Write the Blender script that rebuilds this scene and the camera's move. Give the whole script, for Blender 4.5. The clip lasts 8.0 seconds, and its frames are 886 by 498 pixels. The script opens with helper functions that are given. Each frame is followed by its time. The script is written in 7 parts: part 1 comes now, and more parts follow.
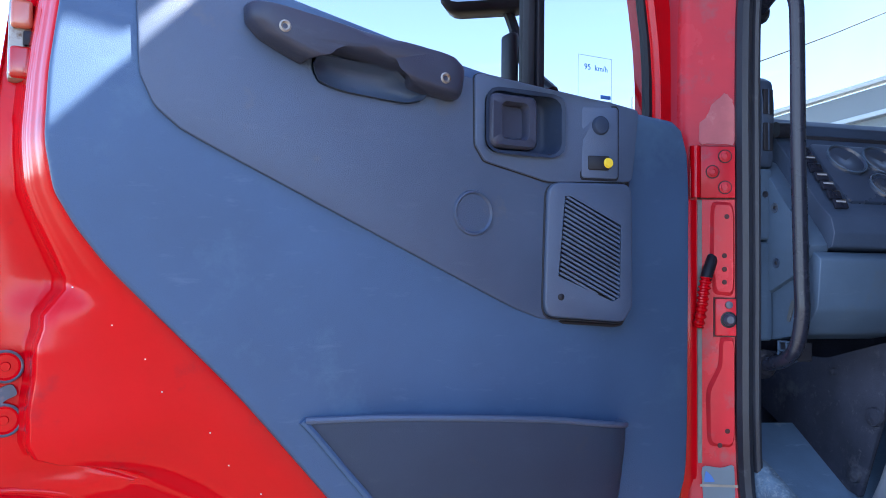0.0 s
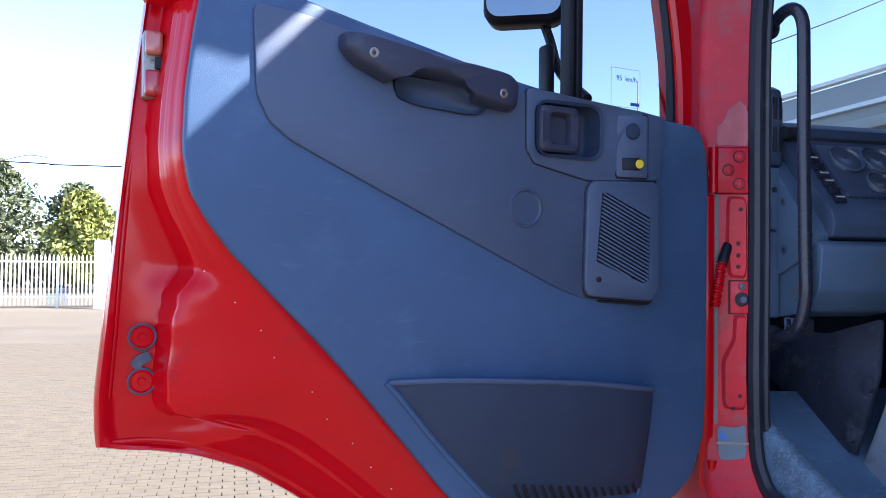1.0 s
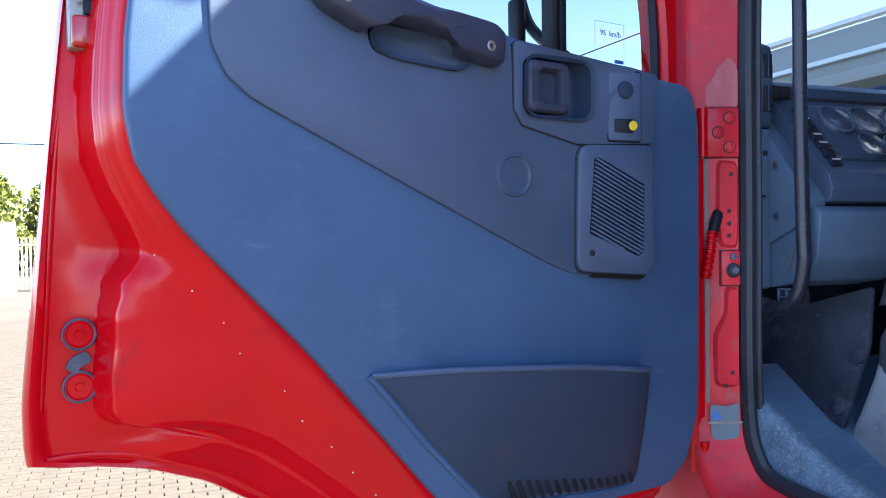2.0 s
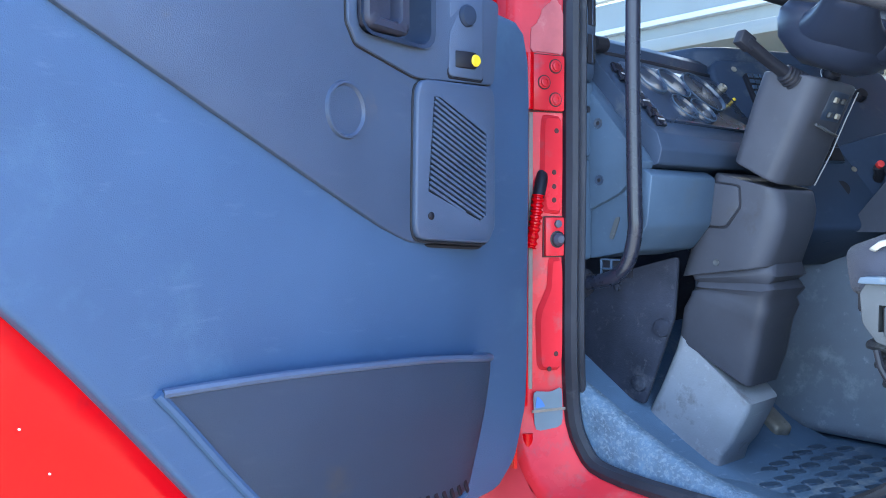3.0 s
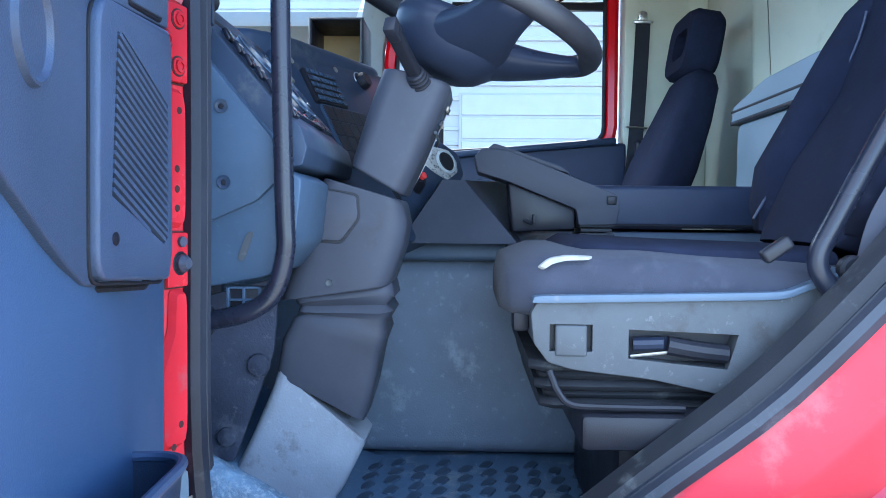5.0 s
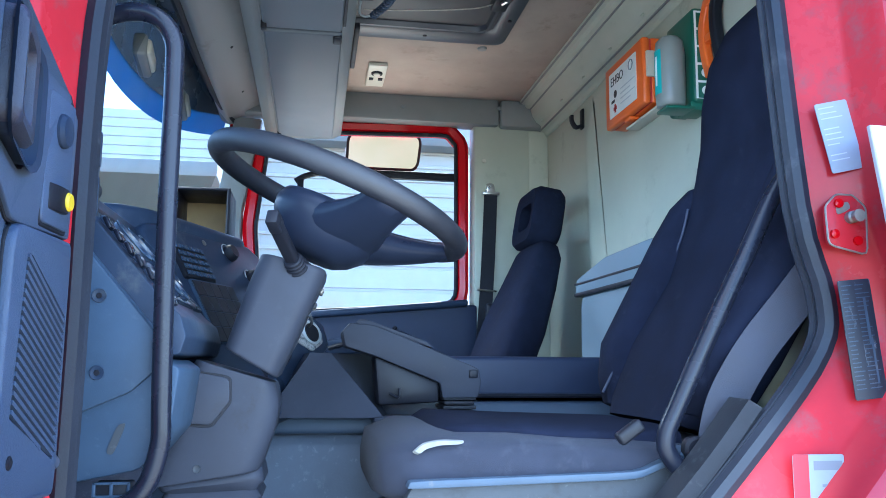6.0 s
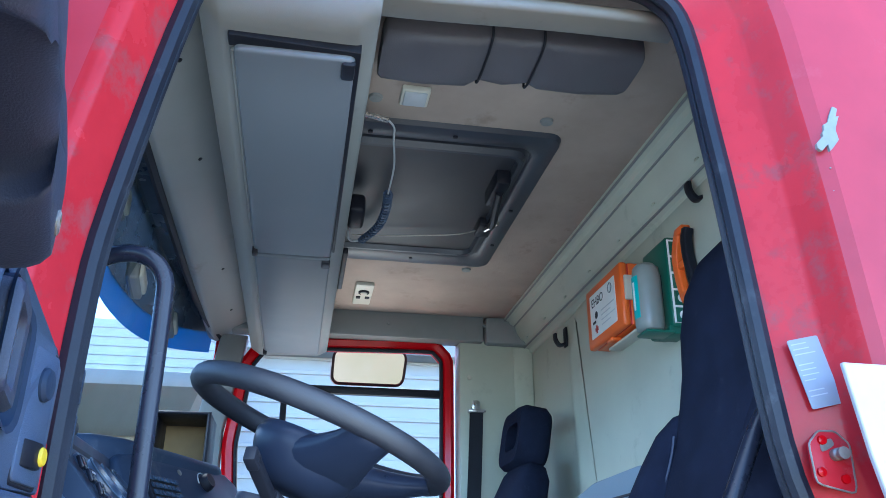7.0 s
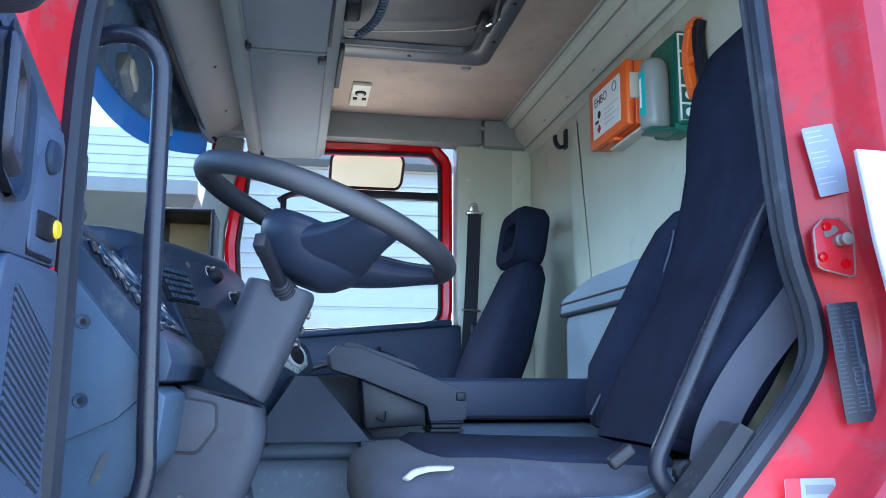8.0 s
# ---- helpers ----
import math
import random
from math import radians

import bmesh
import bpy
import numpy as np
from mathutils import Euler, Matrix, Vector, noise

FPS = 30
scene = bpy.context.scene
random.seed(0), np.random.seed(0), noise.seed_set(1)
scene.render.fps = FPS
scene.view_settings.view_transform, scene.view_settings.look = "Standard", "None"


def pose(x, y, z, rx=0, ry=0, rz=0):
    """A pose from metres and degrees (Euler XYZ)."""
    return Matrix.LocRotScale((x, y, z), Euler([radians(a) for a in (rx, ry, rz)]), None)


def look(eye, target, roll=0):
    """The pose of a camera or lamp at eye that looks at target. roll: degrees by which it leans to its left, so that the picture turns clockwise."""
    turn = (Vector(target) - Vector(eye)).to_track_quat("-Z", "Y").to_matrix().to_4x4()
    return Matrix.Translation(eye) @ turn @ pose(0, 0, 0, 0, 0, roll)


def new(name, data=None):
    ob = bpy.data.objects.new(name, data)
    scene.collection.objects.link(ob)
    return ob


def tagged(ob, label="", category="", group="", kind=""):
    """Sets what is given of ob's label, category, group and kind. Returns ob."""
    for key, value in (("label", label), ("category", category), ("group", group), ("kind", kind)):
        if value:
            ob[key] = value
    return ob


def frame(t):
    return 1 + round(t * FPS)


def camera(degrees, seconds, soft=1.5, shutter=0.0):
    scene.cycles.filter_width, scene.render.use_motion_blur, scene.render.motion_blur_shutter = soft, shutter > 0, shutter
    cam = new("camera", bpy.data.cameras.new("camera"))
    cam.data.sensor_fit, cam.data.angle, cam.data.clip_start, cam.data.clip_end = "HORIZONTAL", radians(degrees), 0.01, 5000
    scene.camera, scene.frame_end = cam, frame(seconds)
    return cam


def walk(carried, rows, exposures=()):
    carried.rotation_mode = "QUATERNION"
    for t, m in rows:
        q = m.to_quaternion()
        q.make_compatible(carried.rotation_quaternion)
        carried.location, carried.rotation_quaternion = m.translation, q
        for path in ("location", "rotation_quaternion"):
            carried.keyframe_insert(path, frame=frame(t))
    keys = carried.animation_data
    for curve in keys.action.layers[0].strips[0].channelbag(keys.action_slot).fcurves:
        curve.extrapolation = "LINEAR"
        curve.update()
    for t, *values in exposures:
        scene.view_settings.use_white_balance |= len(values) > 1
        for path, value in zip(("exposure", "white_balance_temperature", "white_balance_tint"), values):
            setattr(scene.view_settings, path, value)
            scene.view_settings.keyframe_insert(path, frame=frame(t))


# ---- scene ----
cam = camera(57.7, 8.0, soft=0.9)
PATH = [
    (0, (-0.72, -1.157, 1.889), (-0.21, 0.775, 1.972), 0.7),
    (0.5, (-0.804, -1.281, 1.885), (-0.302, 0.654, 1.951), 0.7),
    (1, (-0.851, -1.321, 1.889), (-0.35, 0.614, 1.932), 0.7),
    (1.2, (-0.872, -1.32, 1.89), (-0.368, 0.616, 1.92), 0.7),
    (2.3, (-0.899, -1.054, 1.892), (-0.04, 0.751, 1.838), -0.7),
    (2.5, (-0.903, -0.982, 1.888), (0.105, 0.744, 1.823), -0.5),
    (3, (-0.908, -0.821, 1.868), (0.431, 0.663, 1.79), -0.1),
    (3.5, (-0.932, -0.706, 1.891), (0.685, 0.469, 1.804), -0.1),
    (4, (-0.916, -0.522, 1.889), (0.909, 0.292, 1.794), 0.1),
    (4.5, (-0.834, -0.386, 1.889), (1.119, 0.035, 1.788), 0.2),
    (4.7, (-0.808, -0.362, 1.884), (1.172, -0.1, 1.783), 0.3),
    (5.8, (-0.862, -0.27, 1.923), (1.111, -0.568, 2.063), 0.5),
    (6, (-0.865, -0.284, 1.939), (1.09, -0.597, 2.224), 0.4),
    (6.5, (-0.88, -0.287, 1.967), (0.982, -0.605, 2.623), 0.2),
    (7, (-0.887, -0.287, 1.972), (0.929, -0.606, 2.749), 0.2),
    (7.5, (-0.879, -0.28, 1.963), (0.972, -0.613, 2.644), 0.2),
    (8, (-0.857, -0.273, 1.948), (1.083, -0.632, 2.276), 0.1),
]
EXPOSURES = [(0, 3.08, 6600, 13), (0.5, 2.7, 6350, 15), (1.0, 2.48, 6200, 17), (1.2, 2.48, 6200, 17), (2.3, 3.16, 6350, 9), (3.0, 3.9, 6500, 5), (3.5, 3.87, 6450, 5), (4.0, 3.72, 6300, 5), (4.7, 3.82, 6100, 5), (5.8, 3.78, 5900, 4), (6.5, 3.75, 5750, 4), (7.0, 3.58, 5600, 3), (7.5, 3.72, 5750, 4), (8.0, 3.72, 5850, 4)]
walk(cam, [(t, look(eye, target, roll)) for t, eye, target, roll in PATH], EXPOSURES)

# ---- world and sun ----
SUN_TO = Vector((0.62, -0.36, 0.68)).normalized()   # towards the sun: behind and right of the cab
world = bpy.data.worlds.new("sky")
scene.world = world
world.use_nodes = True
wn, wl = world.node_tree.nodes, world.node_tree.links
wn.clear()
w_out, w_bg = wn.new("ShaderNodeOutputWorld"), wn.new("ShaderNodeBackground")
w_sky = wn.new("ShaderNodeTexSky")
w_sky.sky_type, w_sky.sun_disc = "NISHITA", False
w_sky.sun_elevation = math.asin(SUN_TO.z)
w_sky.sun_rotation = math.atan2(SUN_TO.x, SUN_TO.y)
w_sky.air_density, w_sky.dust_density, w_sky.ozone_density = 0.6, 0.3, 2.5
w_tc, w_map, w_noise, w_ramp, w_mix = (wn.new("ShaderNodeTexCoord"), wn.new("ShaderNodeMapping"), wn.new("ShaderNodeTexNoise"),
                                       wn.new("ShaderNodeValToRGB"), wn.new("ShaderNodeMix"))
w_map.inputs["Scale"].default_value = (1.0, 1.0, 4.5)
w_noise.inputs["Scale"].default_value, w_noise.inputs["Detail"].default_value, w_noise.inputs["Roughness"].default_value = 2.6, 7, 0.58
w_ramp.color_ramp.elements[0].position, w_ramp.color_ramp.elements[1].position = 0.60, 0.86
w_mix.data_type = "RGBA"
w_mix.inputs["B"].default_value = (1.7, 1.8, 2.0, 1)
for a, b in ((w_tc.outputs["Generated"], w_map.inputs["Vector"]), (w_map.outputs["Vector"], w_noise.inputs["Vector"]),
             (w_noise.outputs["Fac"], w_ramp.inputs["Fac"]), (w_ramp.outputs["Color"], w_mix.inputs["Factor"]),
             (w_sky.outputs["Color"], w_mix.inputs["A"]), (w_mix.outputs["Result"], w_bg.inputs["Color"]),
             (w_bg.outputs["Background"], w_out.inputs["Surface"])):
    wl.new(a, b)
w_bg.inputs["Strength"].default_value = 0.13
sun = new("sun", bpy.data.lights.new("sun", "SUN"))
sun.data.energy, sun.data.angle, sun.data.color = 4.4, radians(0.55), (1.0, 0.95, 0.86)
sun.matrix_world = look(SUN_TO * 30, (0, 0, 0))
# fill lamp added in the open driver's doorway, on top of the sky's own light
door_fill = new("door_sky_light", bpy.data.lights.new("door_sky_light", "AREA"))
door_fill.data.shape, door_fill.data.size, door_fill.data.size_y = "RECTANGLE", 0.78, 0.95
door_fill.data.energy, door_fill.data.color = 0.70, (0.74, 0.87, 1.0)
door_fill.matrix_world = look((0.05, -0.47, 2.10), (1.55, -0.47, 1.95))
# added fill lamps for daylight through the windscreen and, thrown up from the sunlit yard, through the passenger's
# window
screen_fill = new("windscreen_light", bpy.data.lights.new("windscreen_light", "AREA"))
screen_fill.data.shape, screen_fill.data.size, screen_fill.data.size_y = "RECTANGLE", 1.1, 0.40
screen_fill.data.energy, screen_fill.data.color, screen_fill.data.spread = 1.1, (0.90, 0.96, 1.0), radians(100)
screen_fill.matrix_world = look((1.45, 0.10, 2.44), (1.30, -0.50, 1.64))
window_fill = new("side_window_light", bpy.data.lights.new("side_window_light", "AREA"))
window_fill.data.shape, window_fill.data.size, window_fill.data.size_y = "RECTANGLE", 0.62, 0.55
window_fill.data.energy, window_fill.data.color, window_fill.data.spread = 0.14, (1.0, 0.97, 0.89), radians(95)
window_fill.matrix_world = look((2.11, -0.45, 2.46), (1.61, -0.45, 3.33))


# ---- materials ----
def material(name, color, rough=0.5, metal=0.0, vary=0.12, scale=6.0, bump=0.0, bump_scale=200.0, second=None, amount=0.0,
             spot_scale=3.0, coat=0.0, sheen=0.0, stretch=(1, 1, 1), spec=0.5, per_object=0.0, scuff=0.0):
    """A procedural surface: base colour with broad variation, a second colour in stains, fine bump and roughness variation."""
    m = bpy.data.materials.new(name)
    m.use_nodes = True
    n, l = m.node_tree.nodes, m.node_tree.links
    p = n["Principled BSDF"]
    tc = n.new("ShaderNodeTexCoord")
    mp = n.new("ShaderNodeMapping")
    mp.inputs["Scale"].default_value = stretch
    l.new(tc.outputs["Object"], mp.inputs["Vector"])
    big = n.new("ShaderNodeTexNoise")
    big.inputs["Scale"].default_value, big.inputs["Detail"].default_value, big.inputs["Roughness"].default_value = scale, 6, 0.6
    l.new(mp.outputs["Vector"], big.inputs["Vector"])
    mr = n.new("ShaderNodeMapRange")
    mr.inputs["From Min"].default_value, mr.inputs["From Max"].default_value = 0.3, 0.7
    mr.inputs["To Min"].default_value, mr.inputs["To Max"].default_value = 1 - vary, 1 + vary
    l.new(big.outputs["Fac"], mr.inputs["Value"])
    mul = n.new("ShaderNodeMix")
    mul.data_type, mul.blend_type = "RGBA", "MULTIPLY"
    mul.inputs["Factor"].default_value = 1.0
    mul.inputs["A"].default_value = (*color, 1)
    l.new(mr.outputs["Result"], mul.inputs["B"])
    col = mul.outputs["Result"]
    if per_object:
        oi, mo, m2 = n.new("ShaderNodeObjectInfo"), n.new("ShaderNodeMapRange"), n.new("ShaderNodeMix")
        mo.inputs["To Min"].default_value, mo.inputs["To Max"].default_value = 1 - per_object, 1 + per_object
        l.new(oi.outputs["Random"], mo.inputs["Value"])
        m2.data_type, m2.blend_type = "RGBA", "MULTIPLY"
        m2.inputs["Factor"].default_value = 1.0
        l.new(col, m2.inputs["A"])
        l.new(mo.outputs["Result"], m2.inputs["B"])
        col = m2.outputs["Result"]
    if second:
        sp, rp, mx = n.new("ShaderNodeTexNoise"), n.new("ShaderNodeValToRGB"), n.new("ShaderNodeMix")
        sp.inputs["Scale"].default_value, sp.inputs["Detail"].default_value, sp.inputs["Roughness"].default_value = spot_scale, 9, 0.68
        l.new(mp.outputs["Vector"], sp.inputs["Vector"])
        rp.color_ramp.elements[0].position, rp.color_ramp.elements[1].position = 0.62 - amount * 0.3, 0.72 - amount * 0.2
        l.new(sp.outputs["Fac"], rp.inputs["Fac"])
        mx.data_type = "RGBA"
        mx.inputs["B"].default_value = (*second, 1)
        l.new(rp.outputs["Color"], mx.inputs["Factor"])
        l.new(col, mx.inputs["A"])
        col = mx.outputs["Result"]
    if scuff:
        sm, sn, sr, sx, sv = n.new("ShaderNodeMapping"), n.new("ShaderNodeTexNoise"), n.new("ShaderNodeMapRange"), n.new("ShaderNodeMix"), n.new("ShaderNodeMath")
        sm.inputs["Scale"].default_value = (14, 60, 60)
        sm.inputs["Rotation"].default_value = (0.3, 0.5, 0.7)
        l.new(tc.outputs["Object"], sm.inputs["Vector"])
        sn.inputs["Scale"].default_value, sn.inputs["Detail"].default_value, sn.inputs["Roughness"].default_value = 1.0, 4, 0.7
        l.new(sm.outputs["Vector"], sn.inputs["Vector"])
        sr.inputs["From Min"].default_value, sr.inputs["From Max"].default_value = 0.60, 0.74
        l.new(sn.outputs["Fac"], sr.inputs["Value"])
        sv.operation = "MULTIPLY"
        sv.inputs[1].default_value = scuff
        l.new(sr.outputs["Result"], sv.inputs[0])
        sx.data_type = "RGBA"
        sx.inputs["B"].default_value = (*[min(1, c * 1.3 + 0.10) for c in color], 1)
        l.new(sv.outputs["Value"], sx.inputs["Factor"])
        l.new(col, sx.inputs["A"])
        col = sx.outputs["Result"]
    l.new(col, p.inputs["Base Color"])
    rr = n.new("ShaderNodeMapRange")
    rr.inputs["From Min"].default_value, rr.inputs["From Max"].default_value = 0.3, 0.7
    rr.inputs["To Min"].default_value, rr.inputs["To Max"].default_value = max(0.02, rough - 0.08), min(1, rough + 0.08)
    l.new(big.outputs["Fac"], rr.inputs["Value"])
    l.new(rr.outputs["Result"], p.inputs["Roughness"])
    p.inputs["Metallic"].default_value = metal
    p.inputs["Coat Weight"].default_value = coat
    p.inputs["Coat Roughness"].default_value = 0.06
    p.inputs["Sheen Weight"].default_value = sheen
    p.inputs["Specular IOR Level"].default_value = spec
    if bump:
        fine, bp = n.new("ShaderNodeTexNoise"), n.new("ShaderNodeBump")
        fine.inputs["Scale"].default_value, fine.inputs["Detail"].default_value = bump_scale, 3
        l.new(tc.outputs["Object"], fine.inputs["Vector"])
        bp.inputs["Strength"].default_value, bp.inputs["Distance"].default_value = bump, 0.002
        l.new(fine.outputs["Fac"], bp.inputs["Height"])
        l.new(bp.outputs["Normal"], p.inputs["Normal"])
    return m


def glass_material(name, tint=(1, 1, 1), haze=0.02, ior=1.12):
    """Thin pane: clear with a faint mirror gloss and a little dust."""
    m = bpy.data.materials.new(name)
    m.use_nodes = True
    n, l = m.node_tree.nodes, m.node_tree.links
    n.clear()
    out, mix, mix2 = n.new("ShaderNodeOutputMaterial"), n.new("ShaderNodeMixShader"), n.new("ShaderNodeMixShader")
    tr, gl, df = n.new("ShaderNodeBsdfTransparent"), n.new("ShaderNodeBsdfGlossy"), n.new("ShaderNodeBsdfDiffuse")
    fr, tc, no, mr = n.new("ShaderNodeFresnel"), n.new("ShaderNodeTexCoord"), n.new("ShaderNodeTexNoise"), n.new("ShaderNodeMapRange")
    tr.inputs["Color"].default_value = (*tint, 1)
    gl.inputs["Roughness"].default_value = 0.02
    df.inputs["Color"].default_value = (0.6, 0.6, 0.56, 1)
    fr.inputs["IOR"].default_value = ior
    no.inputs["Scale"].default_value, no.inputs["Detail"].default_value = 4.0, 8
    mr.inputs["From Min"].default_value, mr.inputs["From Max"].default_value = 0.4, 0.75
    mr.inputs["To Max"].default_value = haze * 3
    l.new(tc.outputs["Object"], no.inputs["Vector"])
    l.new(no.outputs["Fac"], mr.inputs["Value"])
    l.new(mr.outputs["Result"], mix2.inputs["Fac"])
    l.new(tr.outputs["BSDF"], mix2.inputs[1])
    l.new(df.outputs["BSDF"], mix2.inputs[2])
    l.new(fr.outputs["Fac"], mix.inputs["Fac"])
    l.new(mix2.outputs["Shader"], mix.inputs[1])
    l.new(gl.outputs["BSDF"], mix.inputs[2])
    l.new(mix.outputs["Shader"], out.inputs["Surface"])
    return m


RED = material("red_paint", (0.52, 0.0012, 0.006), 0.14, vary=0.10, scale=3, coat=0.0, spec=0.24, second=(0.40, 0.006, 0.014), amount=0.1, spot_scale=9, bump=0.03, bump_scale=40)
# plastic slightly darker than the insert, with the handle's shade put into the colour
PULL = material("dark_pull_plastic", (0.034, 0.040, 0.066), 0.42, vary=0.14, scale=7, bump=0.2, bump_scale=800, scuff=0.10, spec=0.35)
PEELRED = material("peeled_dull_red", (0.42, 0.10, 0.11), 0.55, vary=0.22, scale=14, second=(0.50, 0.20, 0.20), amount=0.25, spot_scale=26)
DUST = material("dusty_grey_strip", (0.19, 0.175, 0.165), 0.8, vary=0.25, scale=18, second=(0.16, 0.13, 0.12), amount=0.2, spot_scale=22)
BASEDARK = material("dark_foil", (0.016, 0.020, 0.034), 0.35, vary=0.2, scale=20, second=(0.22, 0.24, 0.27), amount=0.12, spot_scale=34, stretch=(3, 0.6, 0.6))
FADED = material("weathered_red_paint", (0.46, 0.042, 0.064), 0.40, vary=0.14, scale=4, coat=0.1, spec=0.3, second=(0.48, 0.08, 0.10), amount=0.06, spot_scale=5, bump=0.03, bump_scale=60)
WHITE = material("white_paint", (0.62, 0.62, 0.60), 0.35, vary=0.05, coat=0.5, second=(0.60, 0.58, 0.52), amount=0.05, spot_scale=4)
AGED = material("aged_label", (0.30, 0.34, 0.39), 0.6, vary=0.10, scale=9, second=(0.33, 0.36, 0.40), amount=0.15, spot_scale=14)
CHIP = material("grey_primer", (0.27, 0.30, 0.29), 0.7, vary=0.15, scale=30)
NAVY = material("navy_vinyl", (0.047, 0.091, 0.174), 0.50, vary=0.14, scale=3.5, bump=0.25, bump_scale=900, second=(0.064, 0.122, 0.205), amount=0.28, spot_scale=4, spec=0.28, scuff=0.16)
SLATE = material("slate_plastic", (0.050, 0.077, 0.133), 0.48, scuff=0.10, vary=0.14, scale=5, bump=0.25, bump_scale=800, second=(0.075, 0.085, 0.11), amount=0.06, spot_scale=11)
DASH = material("dash_plastic", (0.024, 0.037, 0.066), 0.40, scuff=0.10, spec=0.14, vary=0.15, scale=7, bump=0.06, bump_scale=700, second=(0.07, 0.08, 0.095), amount=0.04, spot_scale=8)
DASHGREY = material("dusty_dash_panel", (0.038, 0.062, 0.102), 0.42, scuff=0.12, spec=0.12, vary=0.18, scale=6, bump=0.06, bump_scale=700, second=(0.045, 0.062, 0.088), amount=0.12, spot_scale=6)
COLUMN = material("column_plastic", (0.036, 0.040, 0.055), 0.44, scuff=0.06, spec=0.12, vary=0.14, scale=9, bump=0.05, bump_scale=900, second=(0.028, 0.027, 0.030), amount=0.05, spot_scale=7)
BLACK = material("black_plastic", (0.011, 0.012, 0.018), 0.45, spec=0.22, vary=0.2, scale=12, bump=0.1, bump_scale=600)
RAIL = material("black_powder_coat", (0.009, 0.011, 0.020), 0.28, spec=0.25, vary=0.2, scale=20, bump=0.06, bump_scale=500)
RUBBER = material("black_rubber", (0.016, 0.018, 0.024), 0.62, spec=0.25, vary=0.3, scale=15, bump=0.2, bump_scale=300, second=(0.06, 0.065, 0.07), amount=0.12, spot_scale=18)
LEATHER = material("wheel_rim_cover", (0.013, 0.014, 0.020), 0.50, vary=0.15, scale=20, bump=0.25, bump_scale=1000)
FABRIC = material("seat_cloth", (0.011, 0.014, 0.029), 0.92, spec=0.08, vary=0.25, scale=14, bump=0.5, bump_scale=1500, second=(0.018, 0.022, 0.04), amount=0.12, spot_scale=30)
FABRIC2 = material("worn_seat_cloth", (0.032, 0.036, 0.054), 0.92, spec=0.12, vary=0.2, scale=10, bump=0.5, bump_scale=1500, sheen=0.06, second=(0.048, 0.052, 0.072), amount=0.10, spot_scale=12)
FOAM = material("torn_foam", (0.24, 0.24, 0.235), 0.95, vary=0.15, scale=60, bump=0.5, bump_scale=400)
SEATGREY = material("grey_seat_plastic", (0.062, 0.088, 0.128), 0.40, spec=0.2, vary=0.14, scale=8, bump=0.1, bump_scale=600, second=(0.15, 0.15, 0.15), amount=0.06, spot_scale=9)
BASEGREY = material("seat_base_plastic", (0.050, 0.057, 0.068), 0.50, scuff=0.45, vary=0.18, scale=8, bump=0.1, bump_scale=600, second=(0.030, 0.029, 0.030), amount=0.30, spot_scale=6, spec=0.2)
LOCKER = material("blue_grey_plastic", (0.115, 0.165, 0.21), 0.4, vary=0.16, scale=4, bump=0.1, bump_scale=600)
CUSHION = material("navy_cushion_vinyl", (0.018, 0.027, 0.058), 0.5, vary=0.15, scale=6, bump=0.2, bump_scale=700, spec=0.35)
GREYPANEL = material("grey_green_trim", (0.43, 0.455, 0.375), 0.52, vary=0.10, scale=3, bump=0.12, bump_scale=700, second=(0.33, 0.345, 0.28), amount=0.10, spot_scale=5)
FLAP = material("grey_flap", (0.122, 0.138, 0.160), 0.5, vary=0.08, scale=4, bump=0.12, bump_scale=700)
GREYDARK = material("grey_trim", (0.21, 0.218, 0.215), 0.52, vary=0.10, scale=4, bump=0.12, bump_scale=700, second=(0.17, 0.17, 0.16), amount=0.08, spot_scale=7)
HEADLINER = material("brown_headliner", (0.36, 0.290, 0.245), 0.95, vary=0.14, scale=5, bump=0.6, bump_scale=900, second=(0.27, 0.21, 0.175), amount=0.14, spot_scale=7)
MAT = material("rubber_floor_mat", (0.075, 0.130, 0.215), 0.60, spec=0.25, scuff=0.5, vary=0.25, scale=5, bump=0.4, bump_scale=260, second=(0.20, 0.24, 0.28), amount=0.22, spot_scale=6)
TUNNEL = material("scuffed_rubber_panel", (0.115, 0.140, 0.182), 0.6, spec=0.2, scuff=0.5, vary=0.2, scale=4, bump=0.3, bump_scale=300, second=(0.19, 0.22, 0.26), amount=0.12, spot_scale=9)
KERB = material("worn_mat_edge", (0.050, 0.090, 0.145), 0.7, vary=0.35, scale=30, bump=1.0, bump_scale=160, second=(0.11, 0.155, 0.21), amount=0.42, spot_scale=170, scuff=0.5)
PEDAL = material("scuffed_grey_cover", (0.165, 0.185, 0.225), 0.55, scuff=0.35, vary=0.14, scale=10, bump=0.25, bump_scale=300, second=(0.10, 0.10, 0.12), amount=0.16, spot_scale=16)
CARPET = material("dark_firewall_mat", (0.028, 0.033, 0.052), 0.85, spec=0.1, scuff=0.3, vary=0.35, scale=9, bump=0.5, bump_scale=350, second=(0.06, 0.066, 0.085), amount=0.16, spot_scale=11)
CHROME = material("worn_metal", (0.55, 0.55, 0.55), 0.3, metal=1.0, vary=0.15, scale=30)
GREYMETAL = material("dull_metal", (0.30, 0.28, 0.25), 0.5, metal=0.6, vary=0.3, scale=25, second=(0.12, 0.07, 0.04), amount=0.12, spot_scale=30)
YELLOW = material("yellow_plastic", (0.72, 0.50, 0.02), 0.4, vary=0.05)
ORANGE = material("orange_plastic", (0.78, 0.13, 0.015), 0.4, vary=0.08, scale=6, coat=0.2)
